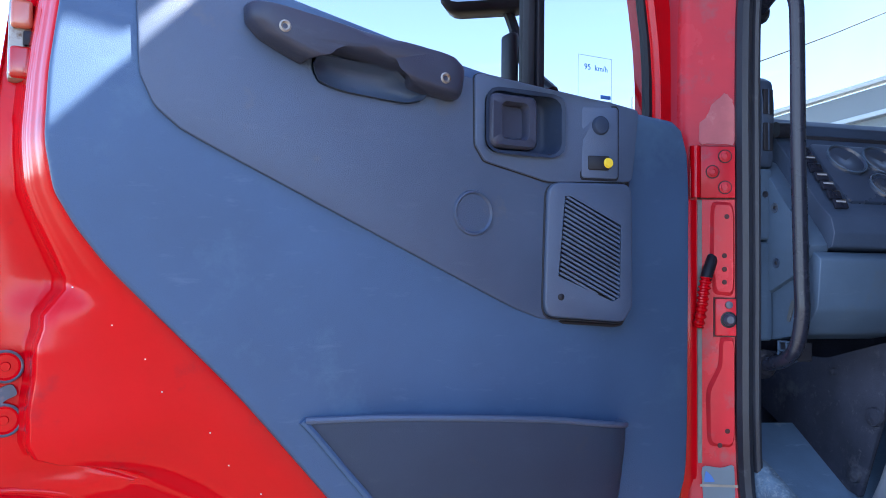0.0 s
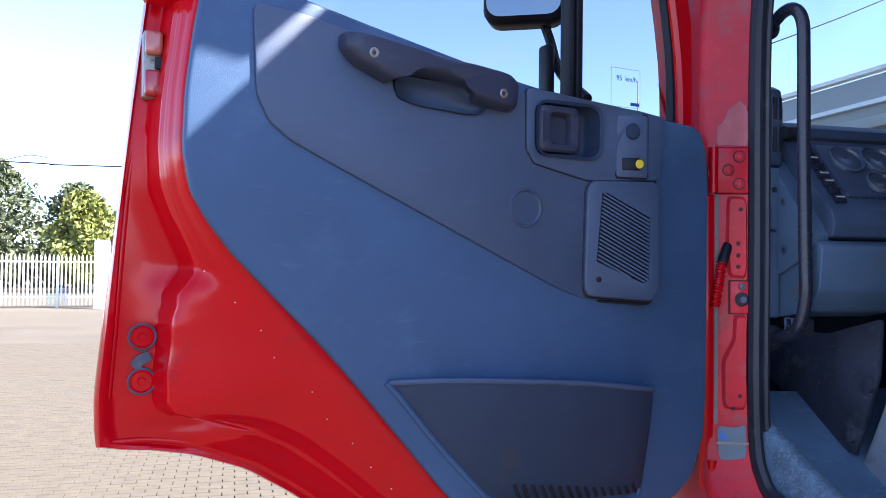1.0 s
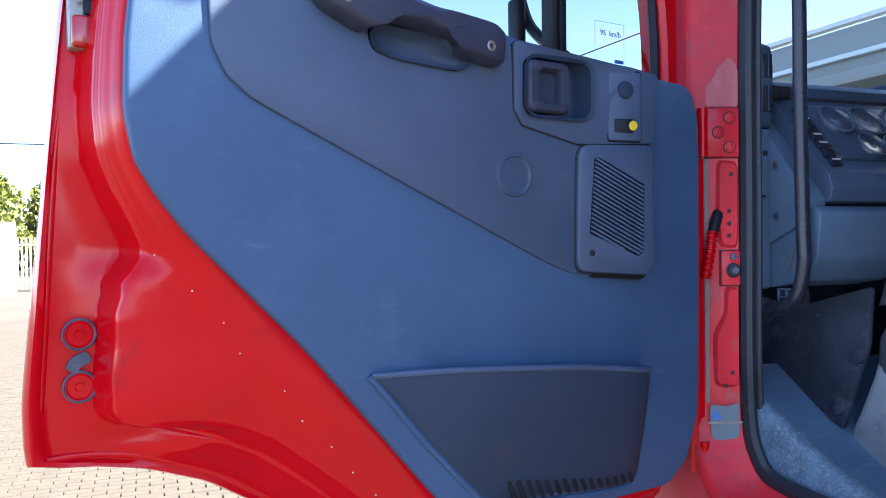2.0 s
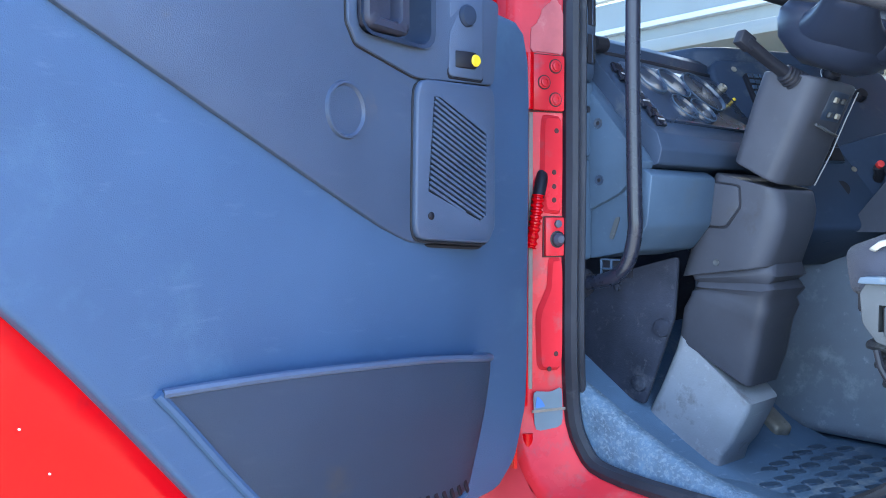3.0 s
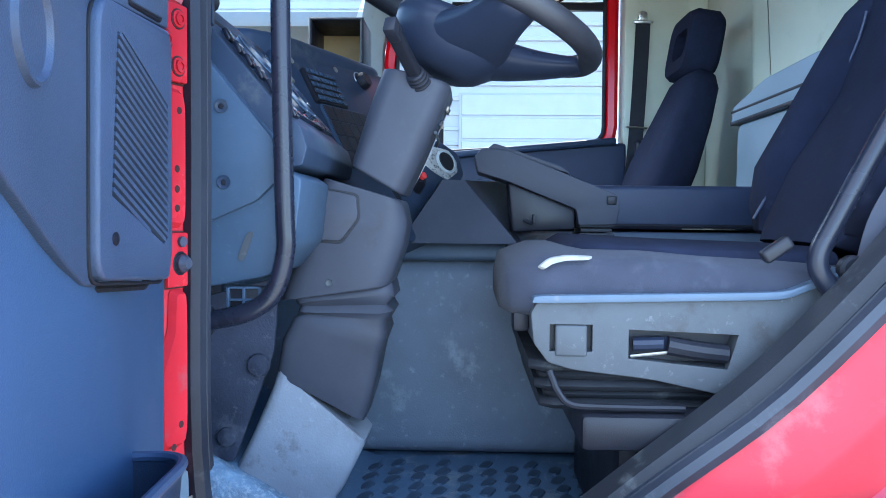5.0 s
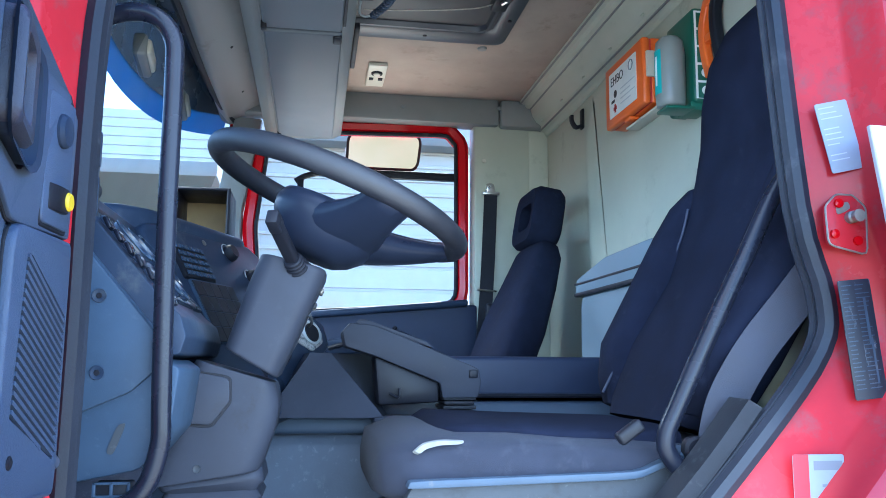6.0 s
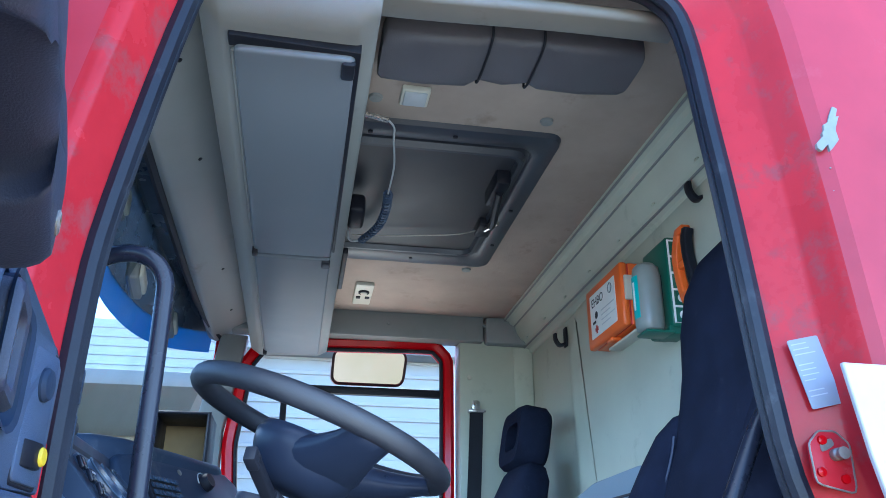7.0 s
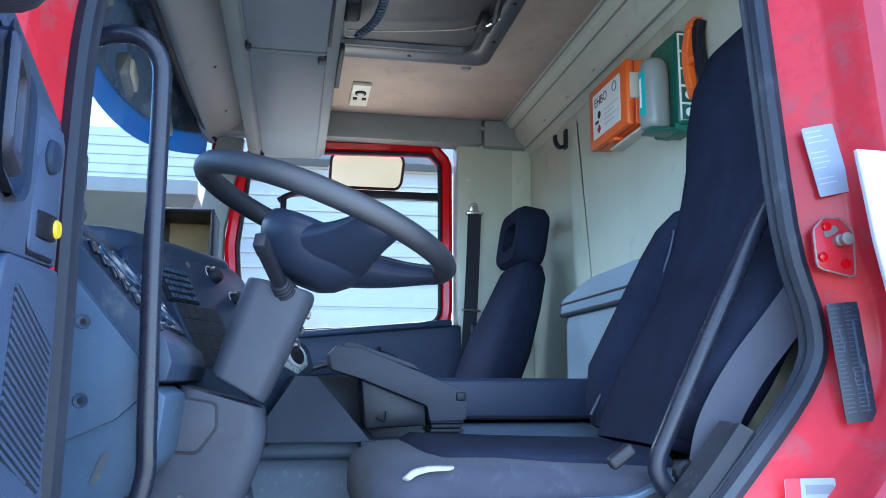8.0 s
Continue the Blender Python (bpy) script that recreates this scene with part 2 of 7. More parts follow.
GREEN = material("green_plastic", (0.01, 0.10, 0.065), 0.38, vary=0.1, scale=6, coat=0.2)
PAPER = material("white_label", (0.72, 0.73, 0.72), 0.6, vary=0.06, scale=12)
LABELGREY = material("grey_label", (0.42, 0.45, 0.47), 0.5, vary=0.12, scale=12)
INK = material("black_ink", (0.02, 0.02, 0.025), 0.6, vary=0.05)
INKGREY = material("grey_ink", (0.20, 0.21, 0.24), 0.6, vary=0.05)
BLUEINK = material("blue_ink", (0.05, 0.16, 0.45), 0.6, vary=0.1)
REDINK = material("red_ink", (0.55, 0.03, 0.03), 0.6, vary=0.1)
TEAL = material("teal_print", (0.02, 0.36, 0.36), 0.5, vary=0.1)
BOTTLE = material("milky_plastic", (0.20, 0.215, 0.20), 0.35, vary=0.08, scale=8)
CREAM = material("cream_plastic", (0.55, 0.53, 0.45), 0.45, vary=0.08, scale=12)
BELT = material("seat_belt_webbing", (0.036, 0.040, 0.060), 0.7, vary=0.12, scale=30, bump=0.4, bump_scale=1200)
CARDBOARD = material("cardboard", (0.34, 0.23, 0.11), 0.8, vary=0.12, scale=12)
BLUEVISOR = material("blue_acrylic", (0.015, 0.14, 0.40), 0.2, vary=0.06, scale=3, coat=0.5)
_n, _l = BLUEVISOR.node_tree.nodes, BLUEVISOR.node_tree.links
_tl, _mx = _n.new("ShaderNodeBsdfTranslucent"), _n.new("ShaderNodeMixShader")
_tl.inputs["Color"].default_value = (0.03, 0.17, 0.42, 1)
_mx.inputs["Fac"].default_value = 0.75
_l.new(_n["Principled BSDF"].outputs["BSDF"], _mx.inputs[1])
_l.new(_tl.outputs["BSDF"], _mx.inputs[2])
_l.new(_mx.outputs["Shader"], _n["Material Output"].inputs["Surface"])
SEAL = material("grey_seal_rubber", (0.016, 0.019, 0.029), 0.42, vary=0.25, scale=9, bump=0.15, bump_scale=300, second=(0.045, 0.048, 0.06), amount=0.12, spot_scale=14, spec=0.3)
HUB = material("hub_plastic", (0.015, 0.020, 0.037), 0.34, spec=0.2, vary=0.15, scale=9, bump=0.05, bump_scale=900)
# dark red of dirt joints and holes, with shadow-gap shade put into the colour
GAPDARK = material("dark_gap_shade", (0.045, 0.006, 0.008), 0.7, vary=0.3, scale=30)
JAMBRED = material("scuffed_red_paint", (0.50, 0.024, 0.036), 0.25, vary=0.16, scale=6, coat=0.0, spec=0.18, second=(0.34, 0.06, 0.07), amount=0.30, spot_scale=14, bump=0.08, bump_scale=60)
FAINT = material("faint_print", (0.50, 0.53, 0.57), 0.6, vary=0.1)
SMOKE = material("tinted_band", (0.045, 0.065, 0.09), 0.25, vary=0.1)
BARESTEEL = material("dark_bare_steel", (0.045, 0.055, 0.085), 0.45, vary=0.3, scale=40, second=(0.16, 0.10, 0.10), amount=0.2, spot_scale=40)
CLEARRED = material("red_lens", (0.38, 0.010, 0.010), 0.15, vary=0.1, coat=0.3)
CLEARLENS = material("pale_lens", (0.42, 0.11, 0.07), 0.15, vary=0.1, coat=0.3)
GLASS = glass_material("window_glass", (0.50, 0.53, 0.54), haze=0.006)
WSGLASS = glass_material("windscreen_glass", (0.60, 0.66, 0.66), haze=0.05, ior=1.05)
PEELED = material("peeled_backing", (0.34, 0.35, 0.345), 0.8, vary=0.2, scale=40, second=(0.035, 0.04, 0.06), amount=0.42, spot_scale=110, bump=0.4, bump_scale=200)
GAUGE = material("gauge_face", (0.02, 0.030, 0.055), 0.3, vary=0.15, coat=0.25)
MIRRORFACE = material("mirror_face", (0.85, 0.87, 0.88), 0.03, metal=1.0, vary=0.02)
PAVER = material("concrete_paver", (0.118, 0.096, 0.064), 0.85, vary=0.12, scale=5, bump=0.4, bump_scale=60, second=(0.105, 0.088, 0.066), amount=0.2, spot_scale=1.2, per_object=0.12)
GROUND = material("paved_yard", (0.115, 0.094, 0.063), 0.9, vary=0.14, scale=0.35, second=(0.135, 0.112, 0.088), amount=0.14, spot_scale=0.6, bump=0.4, bump_scale=20)
FENCEWHITE = material("white_fence_paint", (0.78, 0.79, 0.78), 0.5, vary=0.05)
LEAF = material("leaves", (0.080, 0.098, 0.045), 0.6, vary=0.35, scale=1.2, second=(0.13, 0.15, 0.06), amount=0.3, spot_scale=2)
LEAFY = material("yellow_green_leaves", (0.17, 0.19, 0.04), 0.6, vary=0.3, scale=1.2, second=(0.24, 0.24, 0.05), amount=0.3, spot_scale=2)
BARK = material("bark", (0.09, 0.07, 0.05), 0.9, vary=0.3, scale=6, bump=0.5, bump_scale=30)
CLAD = material("white_cladding", (0.66, 0.67, 0.66), 0.5, vary=0.05, scale=0.5, second=(0.52, 0.52, 0.50), amount=0.08, spot_scale=0.8)
CLADGREY = material("grey_cladding", (0.25, 0.26, 0.26), 0.5, vary=0.06, scale=0.5)
CLADSTEEL = material("pale_steel_cladding", (0.55, 0.57, 0.57), 0.5, vary=0.06, scale=0.5)
BEIGE = material("beige_render", (0.46, 0.44, 0.37), 0.8, vary=0.08, scale=0.5, second=(0.38, 0.36, 0.30), amount=0.1, spot_scale=0.7)
SIGNBLUE = material("blue_sign", (0.03, 0.20, 0.60), 0.5, vary=0.05)
STEEL = material("galvanised_steel", (0.42, 0.43, 0.44), 0.45, metal=0.7, vary=0.12, scale=8)


# ---- mesh helpers ----
def part(name, bm, mat, parent=None, label="", smooth=32, matrix=None):
    """Links a bmesh as one mesh object, under a thing or a part if given."""
    me = bpy.data.meshes.new(name)
    bmesh.ops.recalc_face_normals(bm, faces=bm.faces[:])
    bm.to_mesh(me)
    bm.free()
    me.materials.append(mat)
    if smooth:
        me.polygons.foreach_set("use_smooth", [True] * len(me.polygons))
        me.set_sharp_from_angle(angle=radians(smooth))
    ob = new(name, me)
    if parent:
        ob.parent = parent
    if matrix is not None:
        ob.matrix_local = matrix
    if label:
        ob["label"] = label
    return ob


def thing(name, label, category, m=None, group="", kind=""):
    ob = new(name)
    ob.empty_display_size = 0.1
    if m is not None:
        ob.matrix_world = m
    return tagged(ob, label, category, group, kind)


def rounded(bm, r, seg=2, angle=25):
    """Bevels the sharp edges."""
    if r > 0:
        bm.normal_update()
        es = [e for e in bm.edges if len(e.link_faces) == 2 and e.calc_face_angle(0) > radians(angle)]
        bmesh.ops.bevel(bm, geom=es, offset=r, segments=seg, profile=0.5, affect="EDGES", clamp_overlap=True)
    return bm


def box(x0, x1, y0, y1, z0, z1, r=0.004, seg=2):
    bm = bmesh.new()
    v = [bm.verts.new((x, y, z)) for x in (x0, x1) for y in (y0, y1) for z in (z0, z1)]
    for f in ((0, 1, 3, 2), (4, 6, 7, 5), (0, 4, 5, 1), (2, 3, 7, 6), (0, 2, 6, 4), (1, 5, 7, 3)):
        bm.faces.new([v[i] for i in f])
    return rounded(bm, r, seg)


def on(axis, p, d):
    """A point from two plane coordinates and the depth along axis."""
    return {"x": (d, p[0], p[1]), "y": (p[0], d, p[1]), "z": (p[0], p[1], d)}[axis]


def prism(pts, axis, a, b, r=0.004, seg=2):
    """A flat outline given thickness from a to b along axis; outline coordinates are the other two axes in xyz order."""
    bm = bmesh.new()
    lo, hi = [bm.verts.new(on(axis, p, a)) for p in pts], [bm.verts.new(on(axis, p, b)) for p in pts]
    bm.faces.new(lo[::-1])
    bm.faces.new(hi)
    n = len(pts)
    for i in range(n):
        bm.faces.new((lo[i], lo[(i + 1) % n], hi[(i + 1) % n], hi[i]))
    return rounded(bm, r, seg)


def glide(pts, k=6, closed=False):
    """A smooth curve through points (Catmull-Rom)."""
    P = [Vector(p) for p in pts]
    n = len(P)
    out = []
    for i in range(n if closed else n - 1):
        a, b, c, d = (P[(i + j) % n] if closed else P[min(max(i + j, 0), n - 1)] for j in (-1, 0, 1, 2))
        for s in range(k):
            t = s / k
            out.append(0.5 * ((2 * b) + (c - a) * t + (2 * a - 5 * b + 4 * c - d) * t * t + (3 * b - 3 * c + d - a) * t ** 3))
    if not closed:
        out.append(P[-1])
    return out


def sweep(path, section, closed=False, up=(0, 0, 1), taper=None):
    """Sweeps a closed 2D section along a path; the section's first axis is sideways, the second near to up."""
    bm = bmesh.new()
    P = [Vector(p) for p in path]
    n, rings, side = len(P), [], None
    for i, p in enumerate(P):
        t = (P[(i + 1) % n] - P[i - 1]) if closed else (P[min(i + 1, n - 1)] - P[max(i - 1, 0)])
        t.normalize()
        if side is None:
            u = Vector(up)
            side = t.cross(u)
            if side.length < 1e-3:
                side = t.cross(Vector((1, 0.1, 0)))
        side = (side - t * side.dot(t)).normalized()
        u = side.cross(t).normalized()
        k = taper[i] if taper else 1.0
        rings.append([bm.verts.new(p + side * (a * k) + u * (b * k)) for a, b in section])
    m = len(section)
    for i in range(n if closed else n - 1):
        A, B = rings[i], rings[(i + 1) % n]
        for j in range(m):
            bm.faces.new((A[j], A[(j + 1) % m], B[(j + 1) % m], B[j]))
    if not closed:
        bm.faces.new(rings[0][::-1])
        bm.faces.new(rings[-1])
    return bm


def circle(r, n=12, ry=None):
    return [(r * math.cos(2 * math.pi * i / n), (ry or r) * math.sin(2 * math.pi * i / n)) for i in range(n)]


def tube(path, r, n=12, closed=False, taper=None):
    return sweep(path, circle(r, n), closed, taper=taper)


def loft(rings, cap=True):
    """Skins rings of equal point counts."""
    bm = bmesh.new()
    R = [[bm.verts.new(p) for p in ring] for ring in rings]
    m = len(R[0])
    for A, B in zip(R, R[1:]):
        for j in range(m):
            bm.faces.new((A[j], A[(j + 1) % m], B[(j + 1) % m], B[j]))
    if cap:
        if cap != "end":
            bm.faces.new(R[0][::-1])
        bm.faces.new(R[-1])
    return bm


def lathe(profile, n=24, m=None):
    """Turns a profile of (radius, height) about z, then places it by m."""
    bm = loft([[(r * math.cos(2 * math.pi * i / n), r * math.sin(2 * math.pi * i / n), h) for i in range(n)] for r, h in profile])
    if m is not None:
        bm.transform(m)
    return bm


def roundrect(x0, x1, y0, y1, r, k=4):
    out = []
    for cx, cy, a0 in ((x1 - r, y1 - r, 0), (x0 + r, y1 - r, 90), (x0 + r, y0 + r, 180), (x1 - r, y0 + r, 270)):
        for i in range(k + 1):
            a = radians(a0 + 90 * i / k)
            out.append((cx + r * math.cos(a), cy + r * math.sin(a)))
    return out


def soften(pts, k=3, amount=0.3):
    """Rounds the corners of a closed 2D outline."""
    out = []
    n = len(pts)
    for i in range(n):
        a, b, c = (Vector(pts[(i + j) % n]) for j in (-1, 0, 1))
        p, q = b.lerp(a, amount), b.lerp(c, amount)
        for s in range(k + 1):
            t = s / k
            v = p * (1 - t) ** 2 + b * (2 * t * (1 - t)) + q * t * t
            out.append((v.x, v.y))
    return out


def radial(pts, c, n=96):
    """Samples a closed 2D outline by equal angles round c."""
    out = []
    for i in range(n):
        a = 2 * math.pi * i / n
        d = (math.cos(a), math.sin(a))
        best = 0
        for j in range(len(pts)):
            (x1, y1), (x2, y2) = pts[j], pts[(j + 1) % len(pts)]
            ex, ey = x2 - x1, y2 - y1
            den = d[0] * ey - d[1] * ex
            if abs(den) < 1e-12:
                continue
            t = ((x1 - c[0]) * ey - (y1 - c[1]) * ex) / den
            s = ((x1 - c[0]) * d[1] - (y1 - c[1]) * d[0]) / den
            if t > best and -1e-9 <= s <= 1 + 1e-9:
                best = t
        out.append((c[0] + d[0] * best, c[1] + d[1] * best))
    return out


def cut(bm, cutter):
    """Takes one closed mesh away from another."""
    objs = []
    for b in (bm, cutter):
        bmesh.ops.recalc_face_normals(b, faces=b.faces[:])
        me = bpy.data.meshes.new("solid")
        b.to_mesh(me)
        b.free()
        objs.append(new("solid", me))
    mod = objs[0].modifiers.new("cut", "BOOLEAN")
    mod.operation, mod.object, mod.solver = "DIFFERENCE", objs[1], "EXACT"
    bpy.context.view_layer.update()
    out = bmesh.new()
    res = objs[0].evaluated_get(bpy.context.evaluated_depsgraph_get())
    out.from_mesh(res.to_mesh())
    res.to_mesh_clear()
    for o in objs:
        me = o.data
        bpy.data.objects.remove(o)
        bpy.data.meshes.remove(me)
    return out


def moved(bm, m):
    bm.transform(m)
    return bm


def text_mesh(words, size, m):
    """Built-in font writing as a thin mesh, placed by m (x along the line, y up the letters)."""
    cu = bpy.data.curves.new("writing", "FONT")
    cu.body, cu.size, cu.extrude, cu.align_x, cu.align_y = words, size, 0.0003, "CENTER", "CENTER"
    ob = new("writing", cu)
    bpy.context.view_layer.update()
    bm = bmesh.new()
    res = ob.evaluated_get(bpy.context.evaluated_depsgraph_get())
    bm.from_mesh(res.to_mesh())
    res.to_mesh_clear()
    bpy.data.objects.remove(ob)
    bpy.data.curves.remove(cu)
    bm.transform(m)
    return bm


def axes(o, x, y):
    """A pose from an origin and two directions: x and roughly y."""
    X = Vector(x).normalized()
    Z = X.cross(Vector(y)).normalized()
    Y = Z.cross(X)
    return Matrix((X, Y, Z)).transposed().to_4x4().copy() if o is None else Matrix.Translation(o) @ Matrix((X, Y, Z)).transposed().to_4x4()

# ---- ground and the far side of the yard ----
g = bmesh.new()
bmesh.ops.create_grid(g, x_segments=1, y_segments=1, size=400)
ground = tagged(part("ground", g, GROUND), "sunlit yard paved with pale concrete blocks", "ground", kind="structure")

# ---- cab shell ----
FLOOR, CEIL, BACK, XL, XR = 1.42, 2.97, -1.18, 0.09, 2.14
# door opening, as (y, z) in the plane of the seal
OPENING = [(-0.02, 1.62), (-0.02, 1.95), (-0.02, 2.25), (-0.032, 2.42), (-0.088, 2.75), (-0.125, 2.825), (-0.22, 2.868), (-0.50, 2.880), (-0.74, 2.882),
           (-0.815, 2.862), (-0.852, 2.80), (-0.872, 2.62), (-0.886, 2.47), (-0.91, 2.15), (-0.938, 2.03), (-0.928, 1.96), (-0.84, 1.85), (-0.688, 1.692),
           (-0.56, 1.592), (-0.45, 1.508), (-0.38, 1.48), (-0.12, 1.478), (-0.045, 1.51)]
OPEN = [(p.x, p.y) for p in glide([(a, b, 0) for a, b in OPENING], 4, True)]


def offset(pts, d):
    """Moves a closed outline outwards, by d or by d(y, z)."""
    n, out = len(pts), []
    for i in range(n):
        (ax, ay), (bx, by) = pts[i - 1], pts[(i + 1) % n]
        tx, ty = bx - ax, by - ay
        k = math.hypot(tx, ty) or 1
        e = d(*pts[i]) if callable(d) else d
        out.append((pts[i][0] + e * ty / k, pts[i][1] - e * tx / k))
    return out


def blend(y, front, rear):
    t = min(1, max(0, (-0.10 - y) / 0.12))
    return front + (rear - front) * t


if offset(OPEN, 0.01)[8][0] < OPEN[8][0]:
    OPEN = OPEN[::-1]
side_m = pose(0, 0, 0)
cab_side = thing("wall_left", "red painted steel cab side with an open driver's door opening", "wall", side_m, kind="structure")
rings = []
for d_front, d_rear, x_front, x_rear in ((-0.002, -0.002, 0.098, 0.098), (0.0, 0.0, 0.092, 0.092), (0.010, 0.012, 0.082, 0.086), (0.034, 0.075, 0.012, 0.066),
                                         (0.040, 0.082, 0.004, 0.060), (0.048, 0.095, 0.0, 0.022), (0.06, 0.104, 0.0, 0.012)):
    o = offset(OPEN, lambda y, z: blend(y, d_front, d_rear))
    rings.append([(blend(q[0], x_front, x_rear), p[0], p[1]) for p, q in zip(o, OPEN)])
part("door_jamb", loft(rings, cap=False), JAMBRED, cab_side, "glossy red door jamb, scuffed")
edge = offset(OPEN, lambda y, z: blend(y, 0.06, 0.104))
C0 = (-0.45, 2.2)
n_r = 160
inner = radial(edge, C0, n_r)
outer = radial([(0.16, 1.30), (0.16, 3.02), (0.10, 3.06), (-1.22, 3.06), (-1.24, 3.03), (-1.24, 1.30)], C0, n_r)
xin = [blend(p[0], 0.0, 0.012) for p in inner]
skin = loft([[(x, *p) for x, p in zip(xin, inner)],
             [(0.0, p[0] + 0.06 * (q[0] - p[0]), p[1] + 0.06 * (q[1] - p[1])) for p, q in zip(inner, outer)],
             [(0.0, *q) for q in outer], [(0.03, *q) for q in outer]], cap=False)
part("body_panel", skin, FADED, cab_side, "sun-faded pinkish red paint with small chips")
# the painted white field and the bare chip on the rear pillar
part("white_field", prism([(-0.952, 2.235), (-1.24, 2.232), (-1.24, 1.60), (-1.00, 1.60), (-1.012, 1.92), (-0.988, 2.02), (-0.968, 2.12)], "x", -0.004, 0.004, 0.0015, 1), WHITE, cab_side, "white painted field")
random.seed(4)
chip = []
for i in range(26):
    a = 2 * math.pi * i / 26
    r = 1 + random.uniform(-0.42, 0.30)
    chip.append((-1.004 + 0.017 * r * math.cos(a) - 0.012 * r * math.sin(a), 2.578 + 0.034 * r * math.sin(a) - 0.006 * math.cos(a)))
part("paint_chip", prism(chip, "x", -0.003, 0.002, 0), CHIP, cab_side, "flaked patch of bare grey primer")
for i in range(34):
    y, z = -0.985 - abs(random.gauss(0, 0.07)), 2.62 + random.gauss(0, 0.10)
    if y > -1.2 and not (abs(y + 1.004) < 0.03 and abs(z - 2.578) < 0.05):
        s = random.uniform(0.0005, 0.0014)
        part("paint_chip", lathe([(s, -0.002), (s * 0.8, -0.0008)], 7, pose(0, y, z, 0, -90, 0)), CHIP, cab_side)
# rubber seal round the opening
seal = tagged(part("door_seal", sweep([(0.086, a, b) for a, b in offset(OPEN, 0.001)], [(0.014, 0.0), (0.010, 0.009), (0.0, 0.0125), (-0.010, 0.009), (-0.014, 0.0), (-0.010, -0.009), (0.0, -0.0125), (0.010, -0.009)], True, up=(1, 0, 0)), SEAL),
              "black rubber seal round the driver's door opening", "seal", kind="structure")
lip = tagged(part("seal_lip", sweep([(0.106, a, b) for a, b in offset(OPEN, -0.004)], circle(0.0075, 8), True, up=(1, 0, 0)), SEAL),
             "grey trim lip inside the door seal", "seal", kind="structure")

# plain dark underside that carries the cab
tagged(part("underbody", box(0.16, 2.14, -1.20, 0.42, 0.55, 1.302, 0.03), CARPET), "plain dark chassis body under the cab floor", "chassis", kind="structure")
# floor, roof, back and right walls
fl = box(0.06, 2.24, -1.24, 0.5, 1.30, FLOOR, 0.006)
floor = tagged(part("floor", fl, MAT), "blue-grey rubber cab floor mat, dusty and worn", "floor", kind="structure")
ceiling = tagged(part("ceiling", box(0.06, 2.24, -1.24, 0.10, CEIL, 3.04, 0.01), HEADLINER), "brown fabric headliner, slightly stained", "ceiling", kind="structure")
roof = tagged(part("roof", box(0.01, 2.29, -1.26, 0.14, 3.042, 3.085, 0.02, 3), FADED), "faded red cab roof skin", "roof", kind="structure")
# unseen plate on stays, added and shaped to cast shade on the door lining
deflector = thing("roof_deflector", "unseen red plate above the cab roof edge, added to shade the open door", "deflector", kind="structure")
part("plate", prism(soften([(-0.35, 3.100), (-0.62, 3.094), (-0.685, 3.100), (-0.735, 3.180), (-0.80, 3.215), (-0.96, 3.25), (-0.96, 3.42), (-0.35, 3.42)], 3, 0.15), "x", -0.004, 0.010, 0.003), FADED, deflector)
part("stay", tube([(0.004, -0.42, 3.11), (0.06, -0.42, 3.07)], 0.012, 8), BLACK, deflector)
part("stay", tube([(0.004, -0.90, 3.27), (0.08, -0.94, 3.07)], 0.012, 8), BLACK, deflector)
wall_back = thing("wall_back", "grey-green moulded plastic rear wall panel of the cab", "wall", pose(0, BACK, 0), kind="structure")
part("panel", box(0.03, 2.24, -0.04, 0, 1.30, 3.03, 0.004), GREYPANEL, wall_back)
part("outer_skin", box(0.015, 2.285, -0.075, -0.043, 1.30, 3.04, 0.01), FADED, wall_back)
# raised pressing on the back wall and the cove under the roof
frame_pts = soften([(0.30, 1.90), (1.62, 1.90), (1.67, 2.70), (1.58, 2.845), (0.30, 2.87)], 4, 0.16)
side_f = 1 if offset(frame_pts, 0.01)[0][0] > frame_pts[0][0] else -1
part("pressing", loft([[(x, d, z) for x, z in offset(frame_pts, side_f * w)] for w, d in ((-0.020, -0.003), (-0.006, 0.002), (0.014, 0.010), (0.030, 0.014), (0.055, 0.014))], cap=True), GREYPANEL, wall_back, smooth=60)
cove = prism([(0.0, 2.834), (0.010, 2.838), (0.014, 2.852), (0.030, 2.858), (0.034, 2.872), (0.052, 2.884), (0.068, 2.908), (0.076, 2.936), (0.094, 2.942), (0.100, 2.954), (0.116, 2.958), (0.118, 2.972), (0.0, 2.972)], "x", 0.11, 2.2, 0.002)
part("cove_trim", cove, GREYPANEL, wall_back, "grey-green cove trim under the headliner", smooth=35)
# darker tubes that paint in the shaded grooves of the stepped cove
for y, z in ((0.1165, 2.957), (0.0775, 2.937), (0.0315, 2.858)):
    part("cove_ridge", tube([(0.11, y, z), (2.14, y, z)], 0.0035, 8), GREYDARK, wall_back)
for i in range(8):
    part("stud", lathe([(0.008, 0), (0.007, 0.004), (0.003, 0.005)], 10, pose(0.36 + 0.24 * i, 0.044, 2.874, -55, 0, 0)), GREYPANEL, wall_back)
wall_front = tagged(part("wall_front", box(0.05, 2.24, 0.46, 0.52, 1.30, 2.10, 0.01), CARPET), "dark front bulkhead of the cab", "wall", kind="structure")
header = thing("windscreen_header", "grey moulded header panel above the windscreen", "trim", kind="structure")
part("panel", prism([(0.055, 2.838), (0.085, 2.855), (0.12, 2.97), (-0.30, 2.97), (-0.075, 2.905), (0.03, 2.848)], "x", 0.10, 2.2, 0.008), GREYDARK, header)
